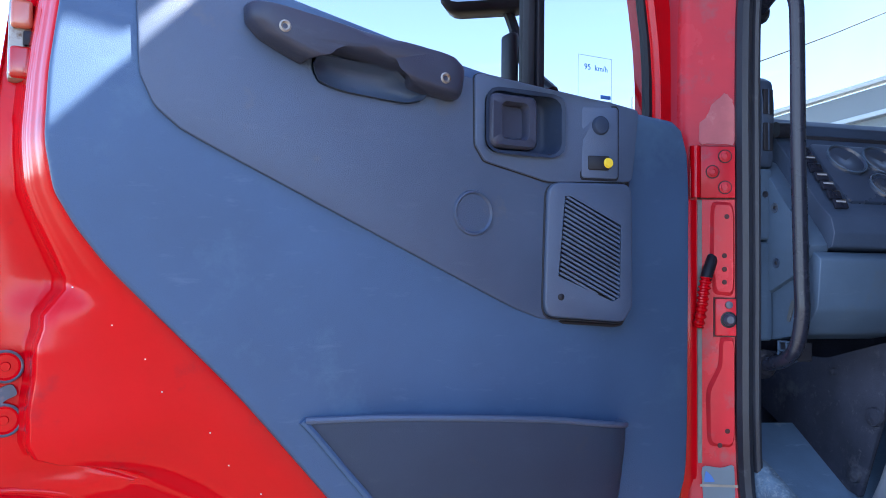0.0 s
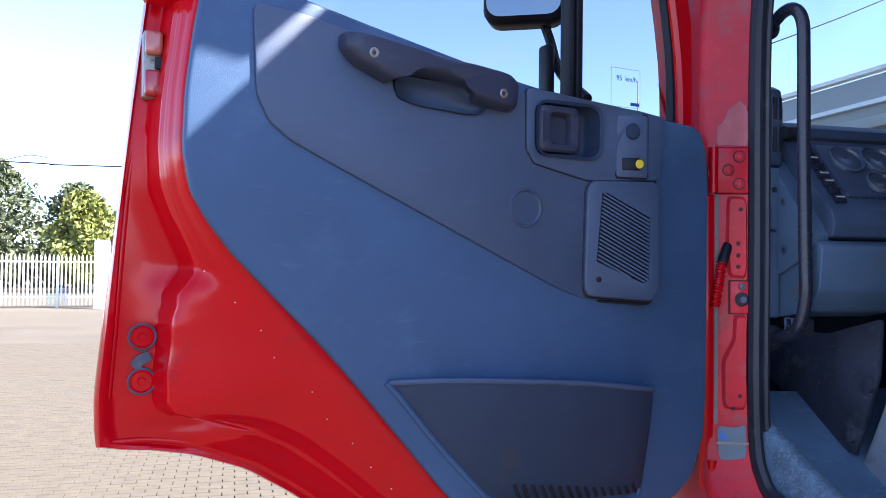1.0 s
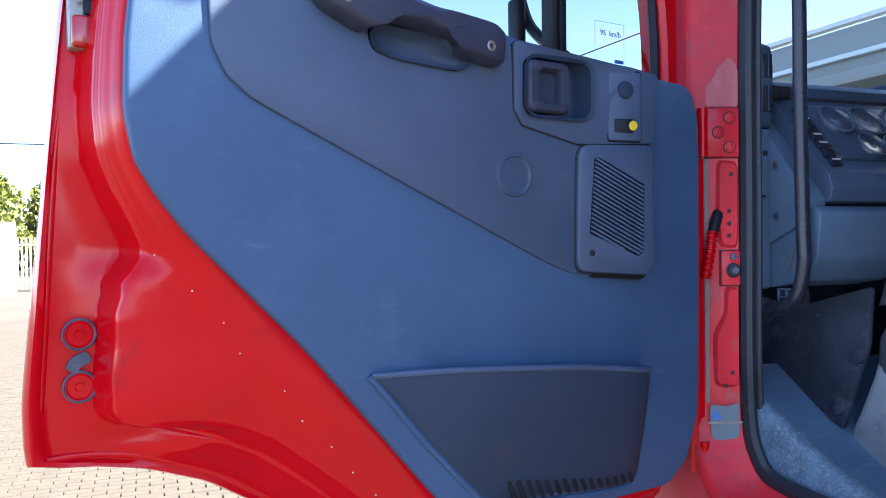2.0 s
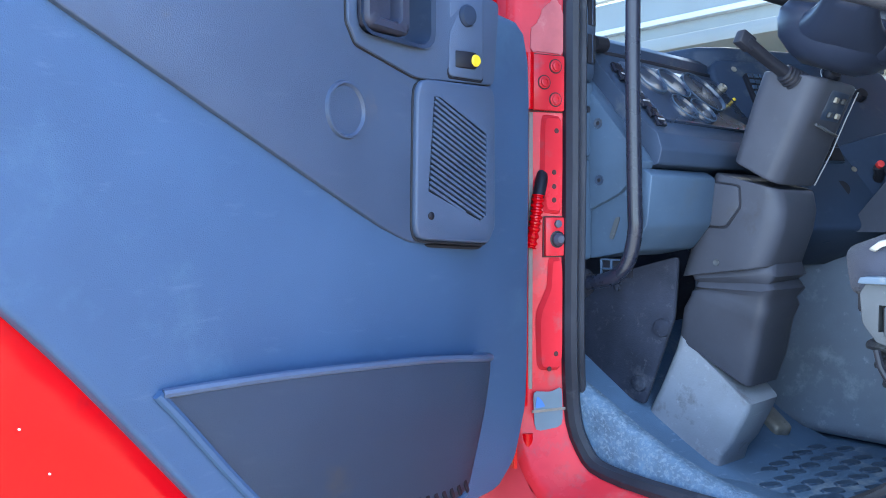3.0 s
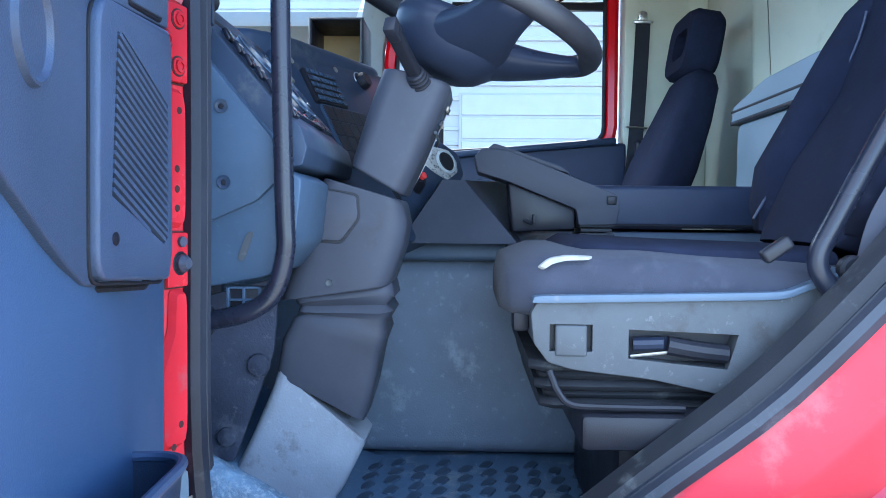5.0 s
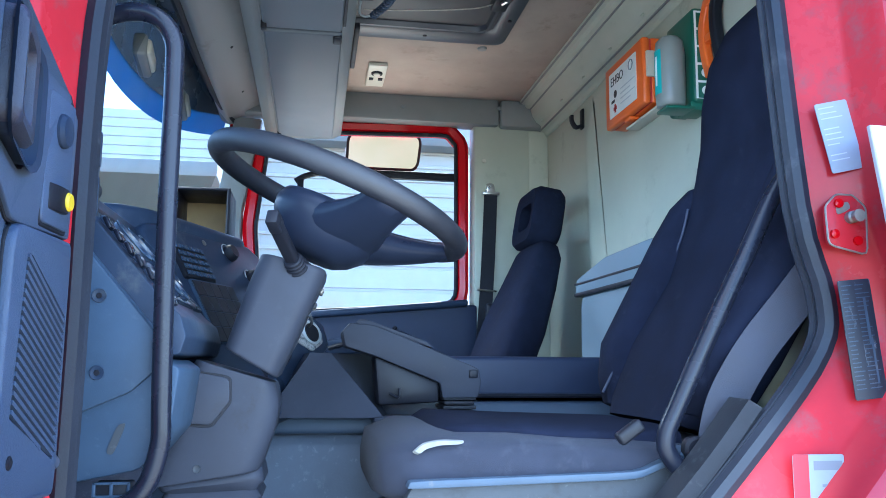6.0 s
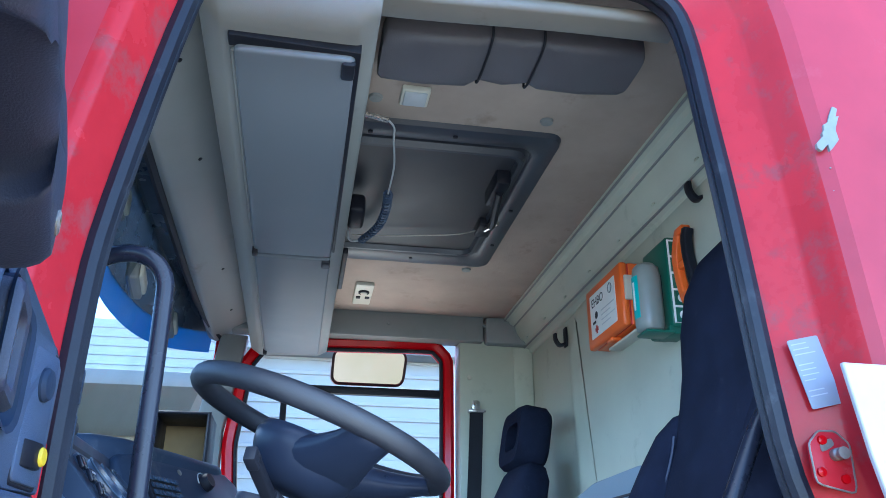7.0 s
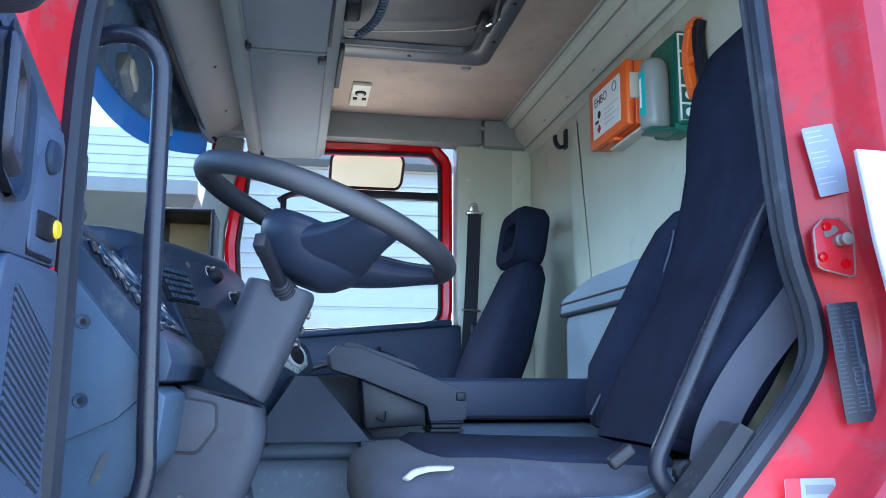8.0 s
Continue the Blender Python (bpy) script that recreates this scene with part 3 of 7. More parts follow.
for x in (0.42, 0.80, 1.5, 1.9):
    part("screw", lathe([(0.005, 0), (0.005, 0.002), (0.002, 0.003)], 10, axes((x, -0.02, 2.873), (1, 0, 0), (0, 0.7, -0.7))), BLACK, header)

# left and right front pillars, with grey inner trims
def front_pillar(name, x0, x1, xs, label):
    p = thing(name, label, "pillar", kind="structure")
    sec = [[(x0, 0.022, z), (x1, 0.022, z), (x1, y2, z), (x0, y2, z)] for z, y2 in ((1.40, 0.075), (2.10, 0.07), (2.5, 0.065), (2.98, 0.055))]
    part("pillar_skin", rounded(loft(sec), 0.012), RED, p)
    part("inner_trim", rounded(loft([[(xs, -0.012 - (0.06 if z > 2.6 else 0.0), z), (xs + (0.012 if xs < 1 else -0.045), -0.008 - (0.06 if z > 2.6 else 0), z), (xs + (0.012 if xs < 1 else -0.06), y2, z), (xs, y2, z)] for z, y2 in ((1.80, 0.16), (2.10, 0.14), (2.5, 0.09), (2.86, 0.03))]), 0.008), DASHGREY if xs < 1 else GREYDARK, p)
    return p


front_pillar("pillar_front_left", 0.012, 0.085, 0.095, "red front door pillar with dark inner trim")
front_pillar("pillar_front_right", 2.215, 2.288, 2.205, "front pillar on the passenger's side with grey trim")

# windscreen
n_w = 14
def screen_ring(y, z, bow):
    return [(0.07 + 2.16 * i / n_w, y + bow * (1 - (2 * i / n_w - 1) ** 4), z) for i in range(n_w + 1)]


ws = bmesh.new()
rows_w = [[ws.verts.new(p) for p in screen_ring(0.29 - 0.26 * k / 6, 2.06 + 0.80 * k / 6, 0.10)] for k in range(7)]
for A, B in zip(rows_w, rows_w[1:]):
    for i in range(n_w):
        ws.faces.new((A[i], A[i + 1], B[i + 1], B[i]))
windscreen = tagged(part("windscreen", ws, WSGLASS), "dusty curved windscreen glass", "window", kind="structure")


def face_towards(ob, d):
    """Turns a single sheet so that its front looks along d."""
    if ob.data.polygons[0].normal.dot(Vector(d)) < 0:
        ob.data.flip_normals()
    ob.visible_shadow = False


face_towards(windscreen, (0, -1, 0))
part_band = part("windscreen_seal", tube([(p[0], p[1] + 0.004, p[2]) for p in screen_ring(0.022, 2.855, 0.06)], 0.014, 8), RUBBER)
tagged(part_band, "black rubber seal along the windscreen's top edge", "seal", kind="structure")
# exterior sun visor: dark upper band and a blue acrylic lower edge
def visor_sheet(z_low, z_top, y_add):
    vis, rows_v = bmesh.new(), []
    for k in range(7):
        f, row = k / 6, []
        for i in range(33):
            x = 0.12 + 2.12 * i / 32
            e = abs((x - 1.17) / 1.05)
            bow = 1 - e ** 4
            zl, zt = z_low(e), z_top(e)
            z = zl + (zt - zl) * f
            row.append(vis.verts.new((x, 0.085 + 0.12 * bow + y_add + 0.10 * (2.86 - z), z)))
        rows_v.append(row)
    for A, B in zip(rows_v, rows_v[1:]):
        for i in range(32):
            vis.faces.new((A[i], A[i + 1], B[i + 1], B[i]))
    bmesh.ops.solidify(vis, geom=vis.faces[:], thickness=0.004)
    return vis


visor = thing("sun_visor", "blue acrylic exterior sun visor with a dark upper band", "sun visor")
part("blue_edge", visor_sheet(lambda e: 2.636 + 0.165 * e ** 1.6, lambda e: 2.718 + 0.165 * e ** 1.6, 0.0), BLUEVISOR, visor, "translucent blue acrylic")
part("top_plate", box(0.12, 2.24, 0.09, 0.215, 2.984, 2.996, 0.003), SMOKE, visor)
part("dark_band", visor_sheet(lambda e: 2.716 + 0.165 * e ** 1.6, lambda e: 2.985, 0.006), SMOKE, visor, "dark upper band")
for x, z, w, h in ((0.90, 2.835, 0.085, 0.030), (1.25, 2.735, 0.055, 0.022), (1.86, 2.80, 0.06, 0.018)):
    lampv = thing("visor_lamp", "cream marker lamp behind the blue sun visor", "lamp", pose(x, 0.150, z, 0, 8, 4), group="visor lamps")
    part("housing", box(-w - 0.012, w + 0.012, 0.010, 0.045, -h - 0.010, h + 0.010, 0.010, 3), GREYDARK, lampv)
    part("lens", box(-w, w, 0.0, 0.020, -h, h, 0.008, 3), CREAM, lampv)

# right side wall: header, rear pillar trim and the passenger's door
wall_right = thing("wall_right", "grey-green side trim behind the passenger's door", "wall", pose(XR, 0, 0), kind="structure")
part("rear_trim", box(0.0, 0.10, BACK, -0.885, 1.42, 2.90, 0.012), GREYPANEL, wall_right)
part("corner_post", rounded(prism([(-0.02, BACK), (0.02, BACK), (0.02, BACK + 0.09), (-0.005, BACK + 0.07)], "z", 1.9, 2.86, 0.0), 0.006), GREYPANEL, wall_right, "pale grey corner post")
part("header_trim", box(-0.03, 0.06, -0.98, 0.05, 2.868, 2.975, 0.010), GREYDARK, wall_right, "dark grey header trim over the passenger's door")
part("header_end", box(-0.04, 0.06, BACK + 0.01, -0.985, 2.862, 2.972, 0.014), GREYDARK, wall_right)
part("outer_skin", box(0.13, 0.16, -1.26, -0.90, 1.30, 3.04, 0.01), FADED, wall_right)
part("skin_over_door", box(0.13, 0.16, -0.90, 0.14, 2.90, 3.04, 0.01), FADED, wall_right)
for y, z in ((-0.925, 2.73), (-1.13, 2.72), (-0.98, 2.935), (-0.60, 2.925)):
    part("screw", lathe([(0.009, 0), (0.008, 0.004), (0.003, 0.005)], 10, pose(-0.001 if z < 2.9 else -0.031, y, z, 0, -90, 0)), CREAM if y < -0.9 and z < 2.75 else GREYDARK, wall_right)

door_r = thing("door_2", "closed passenger's door with a red window frame and dark blue lower trim", "door", pose(2.19, 0, 0), kind="structure")
WIN = [(-0.085, 2.12), (-0.055, 2.45), (-0.09, 2.75), (-0.14, 2.825), (-0.785, 2.842), (-0.825, 2.80), (-0.828, 2.165)]
WINS = soften(WIN, 4, 0.10)
frame_o = offset(WINS, 0.05 if abs(offset(WINS, 0.05)[0][0]) > 0 and offset(WINS, 0.05)[10][1] > WINS[10][1] else -0.05)
sgn = 1 if frame_o[10][1] > WINS[10][1] else -1
frame_o = offset(WINS, 0.045 * sgn)
part("window_frame", loft([[(0.0, *p) for p in WINS], [(-0.018, *p) for p in offset(WINS, 0.008 * sgn)], [(-0.022, *p) for p in offset(WINS, 0.03 * sgn)], [(-0.010, *p) for p in frame_o], [(0.05, *p) for p in frame_o], [(0.05, *p) for p in WINS], [(0.0, *p) for p in WINS]], cap=False), RED, door_r, "glossy red window frame")
part("window_seal", tube([(-0.006, *p) for p in offset(WINS, -0.004 * sgn)], 0.008, 8, True), RUBBER, door_r)
g = bmesh.new()
g.faces.new([g.verts.new((0.012, *p)) for p in WINS])
pane = part("pane", g, GLASS, door_r)
face_towards(pane, (-1, 0, 0))
part("slide_bar", box(-0.008, 0.02, -0.83, -0.26, 2.655, 2.685, 0.003), BLACK, door_r, "black window divider")
part("quarter_bar", tube(glide([(0.006, -0.20, 2.63), (0.006, -0.235, 2.652), (0.006, -0.29, 2.668)], 5), 0.012, 8), BLACK, door_r)
part("quarter_post", box(-0.006, 0.018, -0.232, -0.208, 2.12, 2.64, 0.003), BLACK, door_r)
part("door_panel", prism([(0.0, 1.45), (0.0, 2.10), (-0.10, 2.10), (-0.83, 2.165), (-0.90, 2.165), (-0.90, 1.60), (-0.45, 1.45)], "x", -0.055, 0.06, 0.012, 3), CUSHION, door_r, "dark blue moulded door panel")
part("outer_skin", prism([(0.02, 1.40), (0.02, 2.09), (-0.89, 2.15), (-0.89, 1.55), (-0.45, 1.40)], "x", 0.064, 0.095, 0.01), FADED, door_r, "red outer door skin")
part("armrest_pocket", prism([(-0.30, 2.02), (-0.60, 2.065), (-0.66, 2.04), (-0.62, 1.99), (-0.34, 1.97)], "x", -0.085, -0.05, 0.010, 3), DASH, door_r)
part("pull_handle", tube(glide([(-0.088, -0.34, 1.995), (-0.096, -0.40, 2.012), (-0.098, -0.50, 2.030), (-0.096, -0.56, 2.050), (-0.086, -0.585, 2.075)], 6), 0.008, 8), BLACK, door_r, "curved black door pull")
part("door_top_trim", prism([(-0.05, 2.085), (-0.86, 2.158), (-0.86, 2.185), (-0.05, 2.110)], "x", -0.075, 0.0, 0.010, 3), DASH, door_r)

mir_r = thing("door_mirror", "wide-angle exterior mirror with pale housing beyond the passenger's window", "mirror", pose(2.48, -0.56, 2.84), group="exterior mirrors")
part("housing", loft([[(dx, x * s, z * s) for x, z in roundrect(-0.155, 0.155, -0.055, 0.055, 0.03)] for dx, s in ((0.080, 1.02), (0.095, 1.04), (0.12, 1.0), (0.14, 0.6))]), CREAM, mir_r, "pale housing seen from behind")
g = bmesh.new()
g.faces.new([g.verts.new((0.073 - 1.2 * (z + 0.055), x, z)) for x, z in roundrect(-0.150, 0.150, -0.055, 0.055, 0.03)])
part("mirror_glass", g, MIRRORFACE, mir_r)
part("rim", tube([(0.072 - 1.2 * (z + 0.055), x, z) for x, z in roundrect(-0.154, 0.154, -0.058, 0.058, 0.03)], 0.006, 8, True), BLACK, mir_r)
part("arm", tube(glide([(0.02, 0.0, 0.05), (-0.05, 0.06, 0.10), (-0.16, 0.10, 0.10)], 5), 0.012, 8), BLACK, mir_r)
hold = thing("mirror_bracket", "black tubular mirror bracket outside the passenger's window", "bracket")
part("tube", tube(glide([(2.26, 0.120, 2.325), (2.33, 0.115, 2.328), (2.35, 0.06, 2.325), (2.35, 0.022, 2.308), (2.35, 0.008, 2.27), (2.35, 0.008, 2.215), (2.30, 0.012, 2.19), (2.255, 0.02, 2.185)], 6), 0.011, 10), BLACK, hold)

# ---- the open driver's door ----
DOOR_M = pose(-0.03, 0.04, 0, 0, 0, 192.5)
door = thing("door_1", "open red driver's door with dark blue vinyl lining and grey insert", "door", DOOR_M, kind="structure")
TRIM = [(-0.002, 2.146), (0.002, 1.60), (0.03, 1.515), (0.075, 1.475), (0.46, 1.475), (0.519, 1.536), (0.704, 1.752), (0.851, 1.900), (0.886, 1.945), (0.910, 1.985), (0.921, 2.042),
        (0.919, 2.12), (0.910, 2.20), (0.895, 2.296), (0.747, 2.264), (0.384, 2.187), (0.161, 2.163)]
SHELL = [(-0.012, 2.150), (-0.012, 1.42), (0.03, 1.365), (0.42, 1.365), (0.50, 1.385), (0.60, 1.435), (0.68, 1.495), (0.734, 1.534), (0.80, 1.575), (0.878, 1.604), (0.95, 1.618), (1.012, 1.622), (1.014, 1.70),
         (0.991, 1.94), (0.975, 2.10), (0.952, 2.318), (0.747, 2.276), (0.384, 2.197), (0.161, 2.173)]
DC = (0.42, 1.86)
N_D = 200
t_r, s_r = radial(soften(TRIM, 3, 0.2), DC, N_D), radial(soften(SHELL, 3, 0.15), DC, N_D)


def mix2(a, b, t):
    return [(p[0] + (q[0] - p[0]) * t, p[1] + (q[1] - p[1]) * t) for p, q in zip(a, b)]


def ring_w(pts, w):
    return [(u, w, z) for u, z in pts]


def inward(pts, d, c=DC):
    out = []
    for u, z in pts:
        k = math.hypot(u - c[0], z - c[1])
        f = max(0, (k - d) / k)
        out.append((c[0] + (u - c[0]) * f, c[1] + (z - c[1]) * f))
    return out


def steps(x, table):
    """Smooth steps between the (x, value) pairs of a table."""
    for (a, va), (b, vb) in zip(table, table[1:]):
        if x <= b:
            t = min(1.0, max(0.0, (x - a) / (b - a)))
            return va + (vb - va) * t * t * (3 - 2 * t)
    return table[-1][1]


RIDGE = [(1.60, 0.56), (1.66, 0.70), (1.70, 0.685), (1.79, 0.635), (1.835, 0.57), (1.895, 0.34), (1.93, 0.33)]   # where the raised field ends, by height


def panel_ring(r):
    """A ring of the pressed panel: r 0 to 1 crosses the raised field, 1 to 2 the wall and the lock channel beside it."""
    out = []
    for p, q in zip(t_r, s_r):
        side = q[0] > 0.9
        edge_f = steps(q[1], RIDGE) if side else 0.56
        f = edge_f * r if r <= 1 else edge_f + (0.93 - edge_f) * (r - 1)
        low = max(0.0, min(1.0, (0.965 - q[0]) / 0.09)) * max(0.0, min(1.0, (1.69 - q[1]) / 0.06))
        low = max(low, 0.0 if side else 1.0)
        d = (f - edge_f) * math.hypot(q[0] - p[0], q[1] - p[1])
        if r <= 1:
            w = steps(r, [(0, 0.030), (0.12, 0.029), (0.30, 0.021), (0.65, 0.004), (0.90, -0.007), (1.0, -0.014)])
        else:
            w = steps(d, [(0, -0.014), (0.003, -0.020), (0.011, -0.070), (0.016, -0.083), (0.05, -0.090)])
        soft = steps(f, [(0, 0.030), (0.08, 0.029), (0.45, 0.002), (0.66, -0.030), (0.72, -0.046), (0.93, -0.084)])
        out.append((p[0] + (q[0] - p[0]) * f, w + (soft - w) * low, p[1] + (q[1] - p[1]) * f))
    return out


shell = loft([ring_w(inward(t_r, 0.03), 0.028), ring_w(t_r, 0.030)] + [panel_ring(r) for r in (0.06, 0.12, 0.22, 0.32, 0.45, 0.58, 0.70, 0.80, 0.88, 0.93, 0.97, 1.0, 1.02, 1.04, 1.06, 1.09, 1.12, 1.16, 1.21, 1.27, 1.35, 1.5, 1.7, 1.9, 2.0)]
             + [mix_ring for mix_ring in ([(p[0] + (q[0] - p[0]) * f, w, p[1] + (q[1] - p[1]) * f) for p, q in zip(t_r, s_r)] for f, w in ((0.95, -0.083), (0.985, -0.082)))]
             + [ring_w(s_r, -0.090), ring_w(s_r, -0.118), ring_w(inward(s_r, 0.02), -0.126)])
part("door_shell", shell, RED, door, "glossy red inner steel panel", smooth=50)

# pressed ridges of the inner steel panel
from mathutils.bvhtree import BVHTree
shell_probe = BVHTree.FromPolygons([tuple(v.co) for v in door.children[0].data.vertices], [tuple(p.vertices) for p in door.children[0].data.polygons])


def on_panel(u, z, sink):
    hit = shell_probe.ray_cast(Vector((u, 0.5, z)), Vector((0, -1, 0)))[0]
    return (u, (hit.y if hit else -0.08) - sink, z)


for pts, r, sink in (([(0.968, 2.06), (0.976, 1.99), (0.984, 1.88), (0.990, 1.78), (0.996, 1.69)], 0.006, 0.0040),
                     ([(0.990, 1.632), (0.94, 1.631), (0.89, 1.624), (0.84, 1.608)], 0.006, 0.0040)):
    path_r = glide([on_panel(u, z, sink) for u, z in pts], 8)
    part("pressed_ridge", tube(path_r, r, 18, taper=[0.55 + 0.45 * math.sin(math.pi * k / (len(path_r) - 1)) ** 0.6 for k in range(len(path_r))]), RED, door, smooth=60)

# lining, with recesses for the door pull and the latch handle
GRIP_CUT = soften([(0.611, 2.172), (0.613, 2.156), (0.604, 2.138), (0.573, 2.130), (0.481, 2.124), (0.459, 2.131), (0.449, 2.145), (0.483, 2.152), (0.501, 2.168)], 3, 0.25)
CUP = roundrect(0.238, 0.363, 2.072, 2.160, 0.018)
lining = prism(soften(TRIM, 3, 0.2), "y", 0.020, 0.046, 0.010, 3)
lining = cut(lining, prism([(u + 0.012, z) for u, z in CUP], "y", 0.0295, 0.2, 0))
lining = cut(lining, prism([(u + 0.012, z) for u, z in GRIP_CUT], "y", 0.0295, 0.2, 0))
for v in lining.verts:
    if v.co.y > 0.03 and v.co.x < 0.12:
        v.co.y += 0.017 * (0.12 - v.co.x) / 0.12
part("lining", lining, NAVY, door, "dark blue textured vinyl lining", smooth=40)
INSERT = soften([(0.822, 2.250), (0.815, 2.125), (0.797, 2.088), (0.765, 2.062), (0.313, 1.856), (0.262, 1.838), (0.118, 1.830), (0.098, 1.862), (0.106, 2.041), (0.088, 2.146), (0.161, 2.152), (0.384, 2.172), (0.747, 2.243)], 5, 0.16)
ins = prism(INSERT, "y", 0.044, 0.060, 0.006, 3)
ins = cut(ins, prism(CUP, "y", 0.030, 0.2, 0))
ins = cut(ins, prism(GRIP_CUT, "y", 0.020, 0.2, 0))
part("insert_panel", ins, SLATE, door, "slate grey moulded insert", smooth=40)
part("insert_groove", tube([(u, 0.0475, z) for u, z in offset(INSERT, 0.002 if offset(INSERT, 0.01)[20][1] < INSERT[20][1] else -0.002)], 0.0034, 6, True), RUBBER, door)
# pull handle: raised brow with a trough under it
BROW = [(0.699, 2.224), (0.698, 2.199), (0.681, 2.181), (0.649, 2.166), (0.626, 2.157), (0.619, 2.168), (0.605, 2.178), (0.501, 2.166), (0.486, 2.160), (0.483, 2.145), (0.465, 2.141), (0.408, 2.134), (0.402, 2.176), (0.418, 2.190), (0.484, 2.200), (0.589, 2.212)]
brow = soften(BROW, 3, 0.25)
bc = (0.54, 2.185)
part("pull_handle", loft([ring_w(brow, 0.052), ring_w(brow, 0.062), ring_w(inward(brow, 0.003, bc), 0.073), ring_w(inward(brow, 0.008, bc), 0.080), ring_w(inward(brow, 0.016, bc), 0.085), ring_w(inward(brow, 0.028, bc), 0.086)]), PULL, door, "moulded pull handle in darker plastic, with its shade put into the colour", smooth=70)
gc = (0.53, 2.150)
grip = radial(GRIP_CUT, gc, 48)
part("pull_trough", loft([ring_w(grip, 0.061), ring_w(mix2(grip, [gc] * 48, 0.03), 0.052), ring_w(mix2(grip, [gc] * 48, 0.14), 0.034), ring_w(mix2(grip, [gc] * 48, 0.7), 0.030)], cap="end"), SLATE, door, smooth=70)
for u, z in ((0.657, 2.192), (0.441, 2.157)):
    sc = part("screw", lathe([(0.0075, 0), (0.0075, 0.003), (0.0055, 0.004), (0.003, 0.002)], 14, axes((u, 0.0838, z), (1, 0, 0), (0, 0, -1))), GREYMETAL, door)
# latch handle module
MODULE = soften([(0.379, 2.182), (0.377, 2.080), (0.362, 2.058), (0.255, 2.036), (0.108, 2.041), (0.093, 2.150), (0.161, 2.158)], 4, 0.10)
mod = prism(MODULE, "y", 0.058, 0.069, 0.004, 3)
mod = cut(mod, prism(CUP, "y", 0.030, 0.2, 0))
part("latch_surround", mod, SLATE, door, smooth=40)
cup_r = radial(CUP, (0.30, 2.116), 48)
part("latch_cup", loft([ring_w(cup_r, 0.071), ring_w(inward(cup_r, -0.003, (0.30, 2.116)), 0.0735), ring_w(inward(cup_r, 0.003, (0.30, 2.116)), 0.072), ring_w(inward(cup_r, 0.006, (0.30, 2.116)), 0.040), ring_w(inward(cup_r, 0.016, (0.30, 2.116)), 0.033), ring_w(inward(cup_r, 0.035, (0.30, 2.116)), 0.032)], cap="end"), DASH, door, smooth=50)
lever_o, lever_i = roundrect(0.283, 0.360, 2.078, 2.153, 0.010), roundrect(0.299, 0.340, 2.092, 2.140, 0.008)
part("latch_lever", loft([ring_w(lever_o, 0.058), ring_w(lever_o, 0.074), ring_w(inward(lever_o, 0.004, (0.32, 2.116)), 0.078), ring_w(inward(lever_i, -0.003, (0.32, 2.116)), 0.077), ring_w(lever_i, 0.072), ring_w(lever_i, 0.056), ring_w(lever_o, 0.058)], cap=False), PULL, door, "dark pull lever", smooth=50)
part("lever_plate", prism(inward(lever_i, -0.002, (0.32, 2.116)), "y", 0.056, 0.060, 0.001, 1), PULL, door)
# switch plate
part("switch_plate", prism(roundrect(0.138, 0.202, 2.044, 2.150, 0.006), "y", 0.066, 0.0735, 0.002, 2), SLATE, door)
part("switch_gap", prism(roundrect(0.135, 0.205, 2.041, 2.153, 0.007), "y", 0.066, 0.0705, 0.001, 1), BLACK, door)
part("round_button", lathe([(0.014, 0), (0.014, 0.003), (0.012, 0.006), (0.009, 0.0068), (0.0, 0.0065)], 24, axes((0.171, 0.0725, 2.122), (1, 0, 0), (0, 0, -1))), DASH, door)
part("rocker_switch", prism([(0.158, 0.070), (0.158, 0.0785), (0.176, 0.0775), (0.192, 0.0745), (0.192, 0.070)], "z", 2.056, 2.077, 0.002), BLACK, door)
part("lock_button", lathe([(0.0078, 0), (0.0078, 0.0055), (0.0065, 0.0075), (0.0, 0.0075)], 20, axes((0.160, 0.073, 2.0665), (1, 0, 0), (0, 0, -1))), YELLOW, door, "yellow button")
# embossed disc
part("embossed_disc", lathe([(0.032, 0), (0.0305, 0.0038), (0.0285, 0.0042), (0.0260, 0.0008), (0.0, 0.0008)], 40, axes((0.377, 0.0598, 1.985), (1, 0, 0), (0, 0, -1))), SLATE, door, smooth=25)
for rim in (MODULE, soften([(0.258, 2.034), (0.263, 1.840), (0.128, 1.832), (0.106, 1.856), (0.108, 2.038)], 4, 0.12)):
    part("insert_groove", tube([(u, 0.0605, z) for u, z in rim], 0.0016, 6, True), RUBBER, door)
# loudspeaker grille
SPK = soften([(0.257, 2.036), (0.262, 1.842), (0.128, 1.834), (0.108, 1.856), (0.110, 2.038)], 4, 0.12)

GR = [(0.232, 2.016), (0.222, 2.016), (0.134, 1.976), (0.136, 1.870), (0.150, 1.864), (0.242, 1.900)]
part("speaker_housing", cut(prism(SPK, "y", 0.056, 0.068, 0.004, 3), prism(GR, "y", 0.0605, 0.2, 0)), SLATE, door, "slate grey loudspeaker cover", smooth=40)
part("speaker_recess", prism([(u, z) for u, z in GR], "y", 0.0595, 0.0610, 0, 1), BLACK, door)


def clip_line(poly, p, d):
    """Where the line p + t d crosses an outline: the two outermost t."""
    ts = []
    for j in range(len(poly)):
        (x1, y1), (x2, y2) = poly[j], poly[(j + 1) % len(poly)]
        ex, ey = x2 - x1, y2 - y1
        den = d[0] * ey - d[1] * ex
        if abs(den) > 1e-12:
            t = ((x1 - p[0]) * ey - (y1 - p[1]) * ex) / den
            s = ((x1 - p[0]) * d[1] - (y1 - p[1]) * d[0]) / den
            if 0 <= s <= 1:
                ts.append(t)
    return (min(ts), max(ts)) if len(ts) > 1 else None


